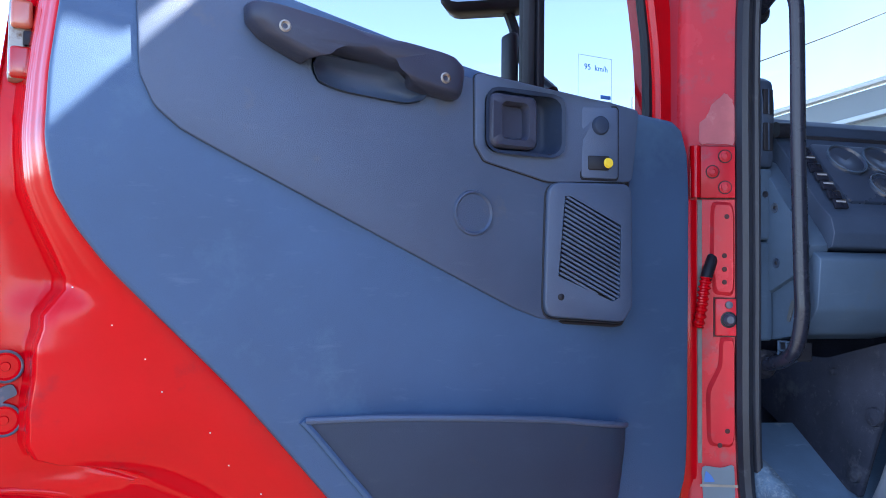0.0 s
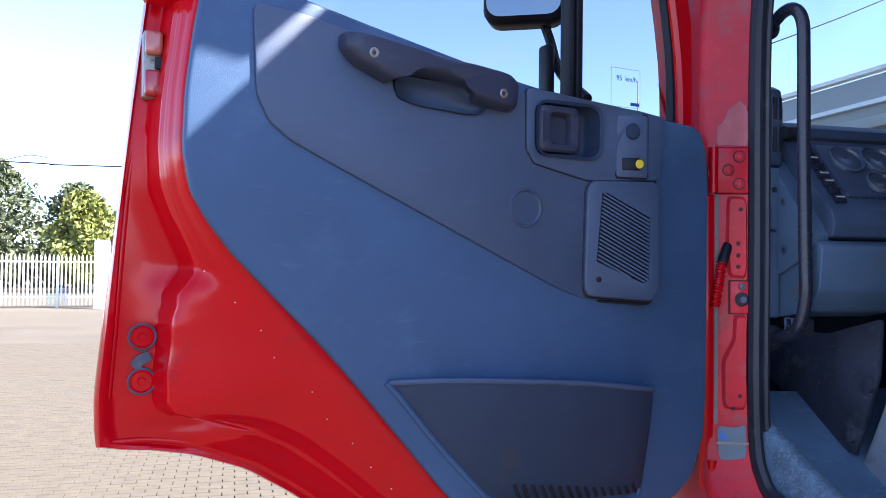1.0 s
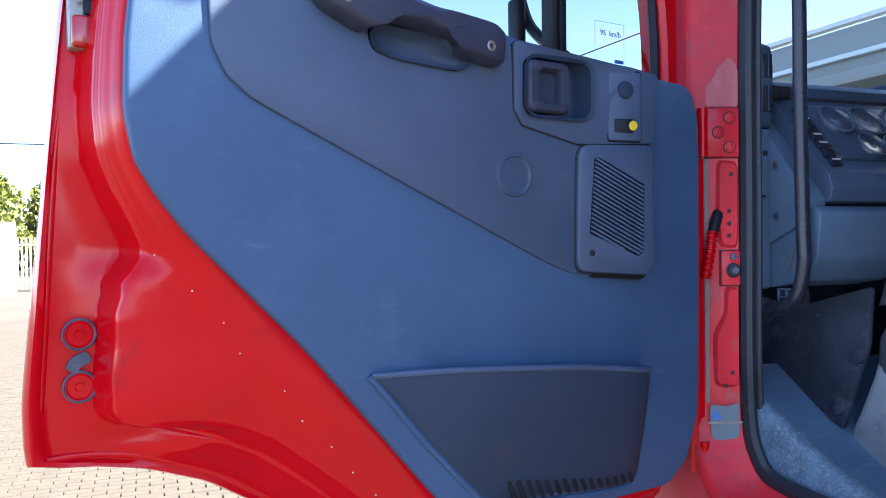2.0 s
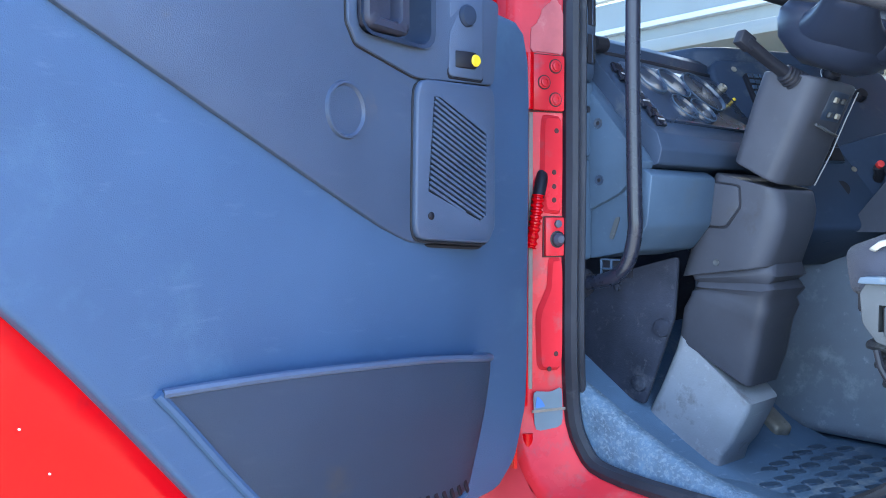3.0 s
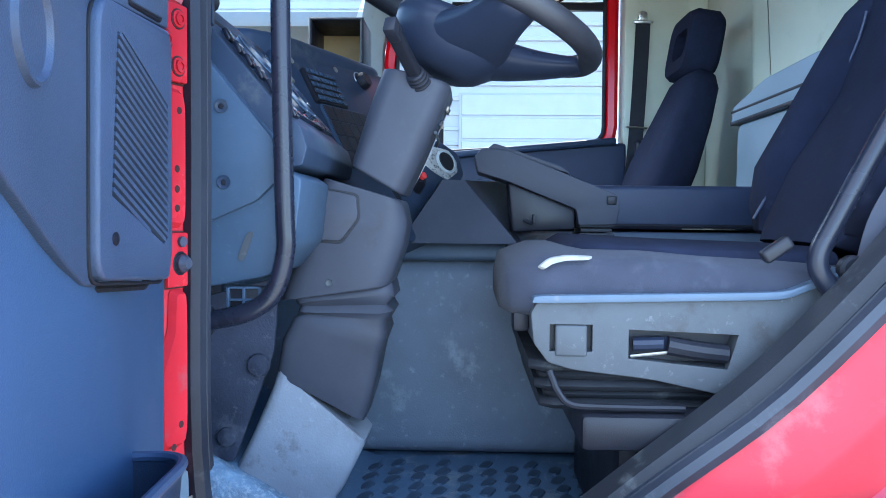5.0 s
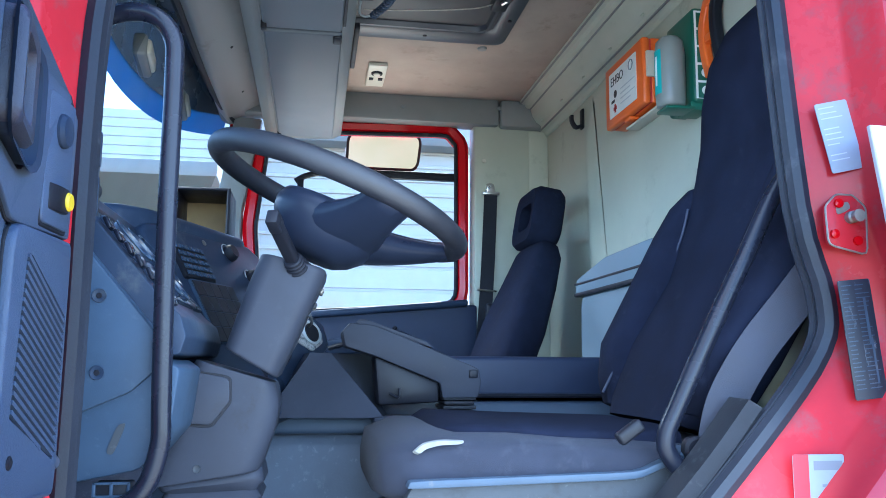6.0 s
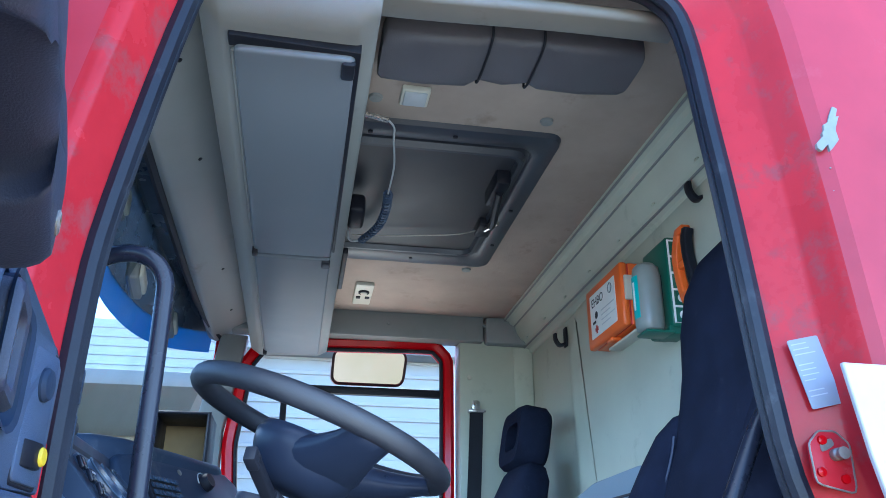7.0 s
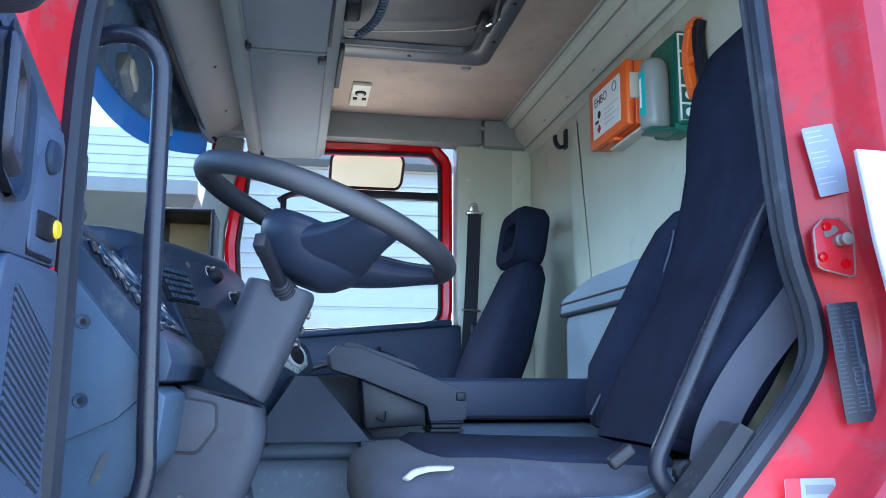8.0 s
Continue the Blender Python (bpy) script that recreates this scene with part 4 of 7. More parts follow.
dv = Vector((-0.90, -0.43)).normalized()
for i in range(44):
    p0 = (0.19, 2.085 - 0.0068 * i)
    tt = clip_line(GR, p0, (dv.x, dv.y))
    if tt and tt[1] - tt[0] > 0.012:
        a, b = tt[0] + 0.002, tt[1] - 0.002
        L, c = b - a, ((a + b) / 2)
        cx, cz = p0[0] + dv.x * c, p0[1] + dv.y * c
        part("grille_slat", moved(box(-L / 2, L / 2, -0.0030, 0.0012, -0.0016, 0.0016, 0.0), axes((cx, 0.0672, cz), (dv.x, 0, dv.y), (0, 1, 0))), SLATE, door, smooth=0)
part("screw", lathe([(0.005, 0), (0.005, 0.001), (0.003, 0.002)], 12, axes((0.238, 0.0680, 1.870), (1, 0, 0), (0, 0, -1))), BLACK, door)
# map pocket, open at the top
PK_T, PK_B, nP = [(0.618, 0.052, 1.716), (0.50, 0.078, 1.716), (0.30, 0.100, 1.704), (0.185, 0.104, 1.690), (0.142, 0.085, 1.684), (0.136, 0.050, 1.683)], \
                 [(0.605, 0.050, 1.700), (0.452, 0.052, 1.535), (0.32, 0.056, 1.512), (0.19, 0.058, 1.500), (0.146, 0.056, 1.508), (0.140, 0.048, 1.515)], 5
tops, bots = glide(PK_T, nP), glide(PK_B, nP)
pk = bmesh.new()
cols = []
for a, b in zip(tops, bots):
    col = []
    for k in range(9):
        t = k / 8
        p = a.lerp(b, t)
        p.y = a.y + (b.y - a.y) * (t ** 1.6)
        col.append(pk.verts.new(p))
    cols.append(col)
for A, B in zip(cols, cols[1:]):
    for k in range(8):
        pk.faces.new((A[k], B[k], B[k + 1], A[k + 1]))
bmesh.ops.solidify(pk, geom=pk.faces[:], thickness=0.004)
part("map_pocket", pk, SLATE, door, "slate grey map pocket, scuffed", smooth=60)
part("pocket_lip", tube([(p.x, p.y, p.z) for p in tops], 0.0045, 8), SLATE, door)
part("pocket_edge", tube([(p.x, 0.050, p.z) for p in glide([(0.622, 0, 1.716), (0.60, 0, 1.692), (0.53, 0, 1.61), (0.455, 0, 1.532), (0.43, 0, 1.512), (0.30, 0, 1.498), (0.17, 0, 1.492), (0.142, 0, 1.508), (0.136, 0, 1.60), (0.131, 0, 1.683)], 4)], 0.005, 8), NAVY, door)
for i in range(15):
    u = 0.168 + 0.0165 * i
    part("pocket_slot", moved(box(-0.0032, 0.0032, -0.0015, 0.0015, -0.017, 0.017, 0.001), pose(u, 0.0625 + 0.001 * (i < 9), 1.520 + 0.0006 * i, 4, 22, 0)), BLACK, door)
# moulded ridge above the pocket
part("lining_ridge", tube([(p.x, 0.0445, p.z) for p in glide([(0.640, 0, 1.70), (0.632, 0, 1.765), (0.60, 0, 1.792), (0.40, 0, 1.788), (0.20, 0, 1.782), (0.05, 0, 1.778)], 6)], 0.005, 8), NAVY, door)
# lock fittings on the free edge
for z in (1.782, 1.718):
    part("striker_rosette", lathe([(0.019, 0), (0.019, 0.003), (0.016, 0.005), (0.014, 0.003), (0.006, 0.003), (0.005, 0.007), (0.0, 0.007)], 20, axes((0.953, -0.083, z), (1, 0, 0), (0, 0, -1))), RED, door, "red painted round striker plate with worn rim")
    part("rosette_rim", tube([(0.953 + 0.0185 * math.cos(a * 0.3142), -0.0795, z + 0.0185 * math.sin(a * 0.3142)) for a in range(20)], 0.0019, 6, True), BARESTEEL, door)
worn = soften([(0.962, 1.755), (0.945, 1.762), (0.938, 1.748), (0.952, 1.742), (0.958, 1.734), (0.970, 1.742)], 3, 0.35)
part("worn_patch", prism(worn, "y", -0.084, -0.0785, 0), BARESTEEL, door, "patch worn to bare metal")
lamp_p = part("edge_lamp", box(0.936, 0.962, -0.085, -0.060, 2.125, 2.222, 0.004), GREYMETAL, door, "weathered marker lamp on the door edge")
part("lens", box(0.936, 0.960, -0.064, -0.050, 2.186, 2.220, 0.005, 3), CLEARLENS, lamp_p, "pale upper lens")
part("lens", box(0.936, 0.960, -0.064, -0.050, 2.126, 2.164, 0.005, 3), CLEARRED, lamp_p, "red lower lens")
part("cavity", box(0.932, 0.946, -0.062, -0.054, 2.166, 2.184, 0.002), BLACK, lamp_p)
# small white paint chips along the diagonal edge
for i in range(9):
    t = 0.1 + 0.1 * i
    u, z = 0.90 - 0.36 * t + random.uniform(0.005, 0.03), 1.93 - 0.40 * t - random.uniform(0.005, 0.02)
    part("paint_chip", lathe([(0.0011, -0.001), (0.0008, 0.0006)], 7, axes((u + 0.006, 0.0275, z - 0.006), (1, 0, 0), (0, 0, -1))), WHITE, door)

# window frame, glass and quarter bar of the open door
FR = [(p.x, p.y, p.z) for p in glide([(-0.026, -0.035, 2.10), (-0.020, -0.035, 2.30), (0.03, -0.036, 2.58), (0.075, -0.038, 2.74), (0.13, -0.039, 2.82), (0.22, -0.040, 2.862), (0.48, -0.040, 2.882), (0.72, -0.040, 2.880),
                                      (0.80, -0.040, 2.862), (0.845, -0.040, 2.80), (0.875, -0.039, 2.62), (0.915, -0.037, 2.40), (0.94, -0.035, 2.26)], 4)]
part("window_frame", sweep(FR, [(0.026, -0.020), (0.022, 0.020), (-0.018, 0.026), (-0.026, 0.016), (-0.026, -0.030), (0.022, -0.034)], up=(0, 1, 0)), RED, door, "red steel window frame", smooth=40)
FRC = (0.45, 2.5)
part("glass_channel", tube([(a + (FRC[0] - a) * 0.065, b + 0.006, c + (FRC[1] - c) * 0.065) for a, b, c in FR], 0.009, 8), BLACK, door)
GLZ = [(-0.01, 2.14), (0.0, 2.35), (0.095, 2.74), (0.16, 2.82), (0.24, 2.845), (0.70, 2.855), (0.80, 2.82), (0.835, 2.70), (0.90, 2.28), (0.747, 2.25), (0.384, 2.17), (0.161, 2.14)]
gl = bmesh.new()
gl.faces.new([gl.verts.new((u, -0.030, z)) for u, z in GLZ])
gp = part("pane", gl, GLASS, door)
face_towards(gp, (0, 1, 0))
part("quarter_bar", box(0.226, 0.240, -0.045, -0.012, 2.15, 2.86, 0.003), BLACK, door, "black window divider bar")
part("quarter_bar", box(0.243, 0.256, -0.042, -0.014, 2.15, 2.86, 0.003), RUBBER, door, "rubber glass channel of the divider")
part("waist_seal", tube([(p.x, 0.006, p.z) for p in glide([(0.02, 0, 2.156), (0.161, 0, 2.170), (0.384, 0, 2.194), (0.747, 0, 2.272), (0.90, 0, 2.306)], 4)], 0.008, 8), RUBBER, door)
# speed sticker on the glass
st = part("sticker", tube([(0.082, -0.028, 2.19), (0.150, -0.028, 2.19), (0.150, -0.028, 2.262), (0.082, -0.028, 2.262)], 0.0005, 4, True), INKGREY, door, "clear speed limit sticker")
part("writing", text_mesh("95  km/h", 0.0135, axes((0.114, -0.0278, 2.243), (-1, 0, 0), (0, 0, 1))), BLUEINK, st)
part("logo_bar", prism([(0.084, 2.194), (0.104, 2.194), (0.104, 2.200), (0.084, 2.200)], "y", -0.029, -0.0275, 0), BLUEINK, st)

# the lining stands proud of the shell; the insert and its fittings sit on it, and lean towards the free edge near the hinge
def lean(u):
    return -0.013 + 0.028 * min(1.0, max(0.0, (0.27 - u) / 0.115))


for o in door.children_recursive:
    kind = o.name.split(".")[0]
    if kind == "lining":
        for v in o.data.vertices:
            if v.co.y > 0.03:
                v.co.y += 0.002
    elif kind in ("pull_handle", "pull_trough") or (kind == "screw" and o.data.vertices[0].co.z > 2.1):
        o.data.transform(Matrix.Translation((0.012, 0.005 if kind != "pull_trough" else 0.002, 0)))
    elif kind in ("insert_panel", "insert_groove", "screw", "latch_surround", "latch_cup", "latch_lever", "lever_plate", "switch_plate", "switch_gap", "round_button",
                  "rocker_switch", "lock_button", "embossed_disc", "speaker_housing", "speaker_recess", "grille_slat"):
        o.data.transform(Matrix.Translation((0.012, 0.0 if kind in ("switch_plate", "round_button", "rocker_switch", "lock_button") else 0.0012 if kind == "switch_gap" else 0.004 if kind == "latch_surround" else 0.008, 0)))
        body = kind in ("insert_panel", "latch_surround", "speaker_housing", "latch_cup")
        for v in o.data.vertices:
            d = lean(v.co.x) if kind != "insert_panel" else -0.013
            v.co.y += min(d, -0.013) if body and v.co.y < 0.0665 else d
            if kind == "latch_cup":
                v.co.y = max(v.co.y, 0.0315)
            if v.co.x < 0.25:
                v.co.x = 0.25 - (0.25 - v.co.x) * 0.87
    elif kind in ("map_pocket", "pocket_lip", "pocket_edge", "pocket_slot", "lining_ridge"):
        o.data.transform(Matrix.Translation((0.004, 0.001 if kind != "lining_ridge" else -0.0015, 0)))

# left exterior mirror, beyond the open door
mir_l = thing("door_mirror", "black exterior mirror on a bracket outside the driver's door", "mirror", DOOR_M @ pose(0, 0, 0), group="exterior mirrors")
MF = roundrect(0.084, 0.248, 2.415, 2.80, 0.03)
part("housing", rounded(loft([ring_w(MF, -0.27), ring_w(inward(MF, -0.010, (0.166, 2.6)), -0.28), ring_w(inward(MF, -0.008, (0.166, 2.6)), -0.33), ring_w(inward(MF, 0.03, (0.166, 2.6)), -0.37)]), 0), BLACK, mir_l, smooth=60)
g = bmesh.new()
g.faces.new([g.verts.new((u, -0.2685, z)) for u, z in inward(MF, 0.006, (0.166, 2.6))])
part("mirror_glass", g, MIRRORFACE, mir_l)
part("bracket", tube(glide([(0.135, -0.29, 2.44), (0.115, -0.28, 2.38), (0.115, -0.24, 2.30), (0.135, -0.12, 2.22)], 5), 0.011, 8), BLACK, mir_l)
part("bracket_cover", box(0.126, 0.146, -0.28, -0.24, 2.24, 2.36, 0.008, 3), BLACK, mir_l)
# the mirror head is turned outwards
turn_m = Matrix.Translation((0.166, -0.30, 2.6)) @ Matrix.Rotation(radians(-39), 4, "Z") @ Matrix.Translation((-0.166, 0.30, -2.6))
for o in mir_l.children:
    if o.name.startswith(("housing", "mirror_glass")):
        o.data.transform(turn_m)

# ---- hinge side fittings ----
JX, JN = Vector((-0.946, 0.324, 0)), Vector((-0.324, -0.946, 0))
def jamb(z, s=0.0, out=0.0):
    """A pose on the slanting front jamb at height z, s metres towards the outside of the cab."""
    p = Vector((0.082, -0.01, z)) + JX * s + JN * out
    return axes(p, -JX, (0, 0, 1))


def hinge(z, h, label):
    t = thing("door_hinge", label, "hinge", jamb(z), group="door hinges", kind="structure")
    # dark leaf outline, and rings under the bolts, paint in the shadow gaps
    part("grime_edge", box(-0.066, -0.004, -h / 2 - 0.002, h / 2 + 0.002, -0.002, 0.0015, 0), GAPDARK, t, "dark outline of dirt and painted gap shade round the leaf")
    part("leaf", box(-0.064, -0.006, -h / 2, h / 2, -0.002, 0.008, 0.0025), JAMBRED, t)
    part("knuckle", moved(lathe([(0.009, -h / 2), (0.009, h / 2)], 14), pose(-0.070, 0, 0.006, 90, 0, 0)), RED, t)
    for s, dz in ((0.023, h * 0.3), (0.043, 0.0), (0.023, -h * 0.3)):
        part("washer", lathe([(0.0115, 0), (0.0115, 0.0006)], 14, pose(-s, dz, 0.008)), GAPDARK, t)
        part("bolt", lathe([(0.0095, 0), (0.0095, 0.0015), (0.007, 0.002), (0.007, 0.0045), (0.004, 0.005), (0.004, 0.003), (0.0, 0.003)], 12, pose(-s, dz, 0.0082)), JAMBRED, t, "red painted bolt")
    return t


hinge(2.075, 0.085, "red painted upper door hinge with three bolts")
check = thing("door_check", "red door check bracket with a greasy bolt", "bracket", jamb(1.838), kind="structure")
# dark outline with the plate's gap shade painted in
part("grime_edge", box(-0.040, 0.002, -0.032, 0.032, -0.001, 0.0015, 0), GAPDARK, check)
part("plate", box(-0.038, 0.0, -0.03, 0.03, -0.001, 0.006, 0.002), JAMBRED, check)
part("grease", lathe([(0.0135, 0), (0.012, 0.0006)], 14, pose(-0.017, -0.004, 0.006)), BLACK, check, "ring of dark grease")
part("bolt", lathe([(0.010, 0), (0.010, 0.006), (0.006, 0.012), (0.0, 0.012)], 12, pose(-0.017, -0.004, 0.005)), BARESTEEL, check)
part("bolt", lathe([(0.006, 0), (0.006, 0.005), (0.0, 0.006)], 12, pose(-0.017, 0.020, 0.005)), BARESTEEL, check)
hinge(1.500, 0.070, "red painted lower door hinge above the sill")
press = thing("jamb_pressing", "raised glossy red pressings along the front jamb", "trim", jamb(1.95), kind="structure")
part("upper_pressing", rounded(loft([[(-x, y, 0.0) for x, y in soften([(0.006, 0.075), (0.044, 0.078), (0.046, -0.02), (0.040, -0.075), (0.006, -0.078)], 3, 0.2)],
                                     [(-x, y, 0.007) for x, y in soften([(0.010, 0.070), (0.040, 0.072), (0.041, -0.02), (0.036, -0.07), (0.010, -0.072)], 3, 0.2)]]), 0), JAMBRED, press)
part("lower_pressing", rounded(loft([[(-x, y - 0.245, 0.0) for x, y in soften([(0.006, 0.10), (0.030, 0.10), (0.032, 0.055), (0.052, 0.015), (0.050, -0.075), (0.006, -0.078)], 3, 0.2)],
                                     [(-x, y - 0.245, 0.008) for x, y in soften([(0.009, 0.095), (0.026, 0.095), (0.028, 0.052), (0.047, 0.012), (0.046, -0.07), (0.009, -0.072)], 3, 0.2)]]), 0), JAMBRED, press)
for dx, dy in ((-0.020, 0.052), (-0.024, -0.012), (-0.024, -0.034), (-0.024, -0.055), (-0.020, -0.295), (-0.032, -0.318)):
    part("punched_hole", lathe([(0.0042, 0), (0.0035, 0.0008)], 10, pose(dx, dy, 0.0072 if dy > -0.2 else 0.0082)), GAPDARK, press)
peel = thing("peeled_paint", "dull pink patch of peeled paint on the jamb above the hinge", "paint patch", jamb(2.075), kind="structure")
random.seed(15)
edge_p = [(-0.006, 0.046), (-0.062, 0.046), (-0.064, 0.080), (-0.050, 0.094), (-0.044, 0.108), (-0.030, 0.124), (-0.020, 0.132), (-0.010, 0.122), (-0.004, 0.100)]
part("patch", prism([(x + random.uniform(-0.0015, 0.0015), y + random.uniform(-0.002, 0.002)) for x, y in soften(edge_p, 3, 0.2)], "z", 0.0, 0.0014, 0), PEELRED, peel)
strip_d = thing("gap_strip", "dusty grey steel strip in the gap beside the door", "trim", jamb(1.80), kind="structure")
part("strip", box(-0.0655, -0.0580, -0.30, 0.23, -0.006, 0.0012, 0.001), DUST, strip_d)
part("strip", box(-0.092, -0.0670, -0.32, 0.23, -0.004, 0.003, 0.0015), RED, strip_d, "red painted fold")
sticker = thing("jamb_sticker", "scraped remains of a sticker on the lower front jamb", "sticker", jamb(1.570))
part("paper", moved(prism(soften([(-0.008, -0.03), (-0.058, -0.034), (-0.062, 0.03), (-0.03, 0.026), (-0.01, 0.033)], 2, 0.2), "z", 0.0085, 0.0095, 0), pose(0, 0, 0)), LOCKER, sticker)
part("strip", box(-0.064, -0.004, -0.004, 0.0, 0.0095, 0.0105, 0), GREYMETAL, sticker)
part("blue_scrap", prism(soften([(-0.040, 0.004), (-0.058, 0.003), (-0.055, 0.022), (-0.046, 0.014)], 2, 0.2), "z", 0.0095, 0.0103, 0), BLUEINK, sticker)
conduit = thing("door_cable", "red corrugated door cable with a black plug", "cable")
cpath = glide([(0.026, -0.004, 1.902), (0.022, -0.004, 1.878), (0.019, -0.002, 1.852), (0.017, 0.004, 1.822)], 12)
part("corrugated_sleeve", tube(cpath, 0.0085, 12, taper=[1.0 + 0.16 * (1 if i % 4 < 2 else -1) for i in range(len(cpath))]), RED, conduit, smooth=20)
part("plug", tube(glide([(0.026, -0.004, 1.900), (0.031, -0.003, 1.913), (0.038, 0.0, 1.926), (0.044, 0.005, 1.935)], 5), 0.0095, 12), BLACK, conduit, "black rubber plug")

# ---- rear jamb: lock, labels ----
lock = thing("door_striker", "weathered door striker pin on a red plate", "lock", pose(0.062, -0.956, 2.124, 0, -90, 0), kind="structure")
part("plate", prism(soften([(-0.042, -0.028), (0.020, -0.030), (0.036, -0.012), (0.036, 0.012), (0.020, 0.028), (-0.030, 0.026)], 2, 0.15), "z", -0.004, 0.004, 0.002), JAMBRED, lock)
part("worn_edge", tube([(x, y, 0.0035) for x, y in soften([(-0.042, -0.028), (0.020, -0.030), (0.036, -0.012), (0.036, 0.012), (0.020, 0.028), (-0.030, 0.026)], 2, 0.15)], 0.0014, 6, True), GREYMETAL, lock, "edge worn to bare metal")
part("scuff", prism(soften([(0.018, -0.008), (0.028, -0.004), (0.020, 0.014), (0.008, 0.012)], 2, 0.3), "z", 0.004, 0.0048, 0), GREYMETAL, lock)
part("pin", lathe([(0.008, 0), (0.008, 0.010), (0.006, 0.012), (0.006, 0.018), (0.008, 0.019), (0.008, 0.022), (0.0, 0.022)], 14, pose(0.006, -0.006, 0.002, 0, 0, 0)), GREYMETAL, lock)
for a, b in ((0.024, 0.010), (-0.024, -0.014), (-0.016, 0.018)):
    part("bolt", lathe([(0.006, 0), (0.006, 0.004), (0.0, 0.005)], 10, pose(a, b, 0.004)), RED, lock)


def label_sheet(name, label, y0, y1, z0, z1, x, lean, base, bars):
    """A flat paper or foil label on the rear pillar, with unreadable writing as bars."""
    t = thing(name, label, "label", pose(x, (y0 + y1) / 2, (z0 + z1) / 2, lean, 0, 0) @ pose(0, 0, 0, 90, 0, -90))
    w, h = abs(y1 - y0) / 2, abs(z1 - z0) / 2
    part("sheet", prism(roundrect(-w, w, -h, h, 0.003), "z", 0.0, 0.0012, 0), base, t)
    for u0, u1, v0, v1, m in bars:
        part("printed_bar", box(-w + 2 * w * u0, -w + 2 * w * u1, -h + 2 * h * v0, -h + 2 * h * v1, 0.0012, 0.0016, 0), m, t)
    return t


random.seed(11)
label_sheet("service_label", "white paper service label with faint print on the red pillar", -0.933, -0.981, 2.192, 2.286, 0.0622, -13, AGED,
            [(0.08 + 0.0, 0.08 + random.uniform(0.3, 0.7), 0.92 - 0.075 * i, 0.935 - 0.075 * i, FAINT) for i in range(11) if i not in (3, 8)])
label_sheet("data_plate", "dark data plate with small print, partly scratched off", -0.945, -0.990, 1.900, 2.050, 0.0575, -6, BASEDARK,
            [(0.08, random.uniform(0.25, 0.45), 0.95 - 0.036 * i, 0.958 - 0.036 * i, SEATGREY) for i in range(25)] + [(0.50, random.uniform(0.65, 0.92), 0.95 - 0.036 * i, 0.958 - 0.036 * i, SEATGREY) for i in range(25)] + [(0.70, 0.78, 0.45, 0.85, SEATGREY), (0.76, 0.82, 0.12, 0.50, SEATGREY)])
label_sheet("oil_label", "small white and blue label on the red sill", -0.862, -0.930, 1.779, 1.834, 0.056, 0, AGED,
            [(0.0, 0.3, 0.0, 1.0, FADED), (0.40, 0.96, 0.66, 0.86, INKGREY), (0.55, 0.93, 0.3, 0.36, INKGREY), (0.55, 0.93, 0.12, 0.18, INKGREY)])

sill = tagged(part("sill_trim", sweep(glide([(0.135, -0.335, 1.470), (0.135, -0.42, 1.496), (0.135, -0.54, 1.588), (0.135, -0.67, 1.694), (0.135, -0.78, 1.806), (0.135, -0.85, 1.890)], 6), [(0.030, -0.022), (0.034, -0.004), (0.024, 0.012), (-0.024, 0.014), (-0.032, 0.0), (-0.030, -0.022)], up=(0, 0.6, 0.8)), RUBBER), "scuffed dark plastic trim inside the sill", "trim", kind="structure")

# ---- grab rails ----
rail = thing("grab_rail", "black tubular grab rail beside the driver's door", "grab rail", group="grab rails")
part("tube", tube(glide([(0.128, -0.006, 2.352), (0.124, -0.045, 2.366), (0.121, -0.080, 2.362), (0.12, -0.103, 2.335), (0.12, -0.107, 2.28), (0.12, -0.108, 2.10), (0.12, -0.113, 1.90), (0.12, -0.114, 1.845), (0.121, -0.100, 1.798), (0.123, -0.070, 1.774), (0.126, -0.02, 1.762)], 8), 0.0115, 16), RAIL, rail)
for y, z in ((-0.004, 2.352), (-0.018, 1.762)):
    part("mount", lathe([(0.024, 0), (0.024, 0.006), (0.017, 0.014), (0.0, 0.014)], 16, axes((0.127, y + 0.008, z), (1, 0, 0), (0, 0, 1))), BLACK, rail)
rail2 = thing("grab_rail", "black tubular grab rail beside the driver's seat back", "grab rail", group="grab rails")
part("tube", tube(glide([(0.17, -1.02, 2.185), (0.17, -0.985, 2.212), (0.17, -0.952, 2.212), (0.17, -0.928, 2.185), (0.17, -0.880, 2.095), (0.17, -0.832, 2.006), (0.17, -0.770, 1.885), (0.17, -0.753, 1.848), (0.17, -0.756, 1.822), (0.17, -0.785, 1.792), (0.168, -0.83, 1.770)], 8), 0.0125, 16), RAIL, rail2)
for y, z in ((-1.018, 2.186), (-0.832, 1.768)):
    part("mount", lathe([(0.026, -0.012), (0.026, -0.004), (0.018, 0.006), (0.0, 0.006)], 16, pose(0.170, y, z, 0, 0, 0)), BLACK, rail2)
part("clip", box(0.150, 0.190, -0.972, -0.955, 2.194, 2.232, 0.004), BLACK, rail2)

# ---- dashboard ----
dash = thing("dashboard", "dusty dark blue-grey dashboard with worn instrument panel", "dashboard")
PROF = [(0.42, 2.06), (0.40, 2.11), (0.10, 2.178), (0.045, 2.182), (0.022, 2.168), (0.018, 2.150), (0.006, 2.138), (-0.100, 2.016), (-0.122, 1.998), (-0.130, 1.972), (-0.124, 1.950), (-0.085, 1.944), (-0.05, 1.90), (0.42, 1.86)]
part("instrument_binnacle", prism(soften(PROF, 3, 0.12), "x", 0.166, 0.560, 0.010, 3), DASH, dash, "dark binnacle with padded hood")
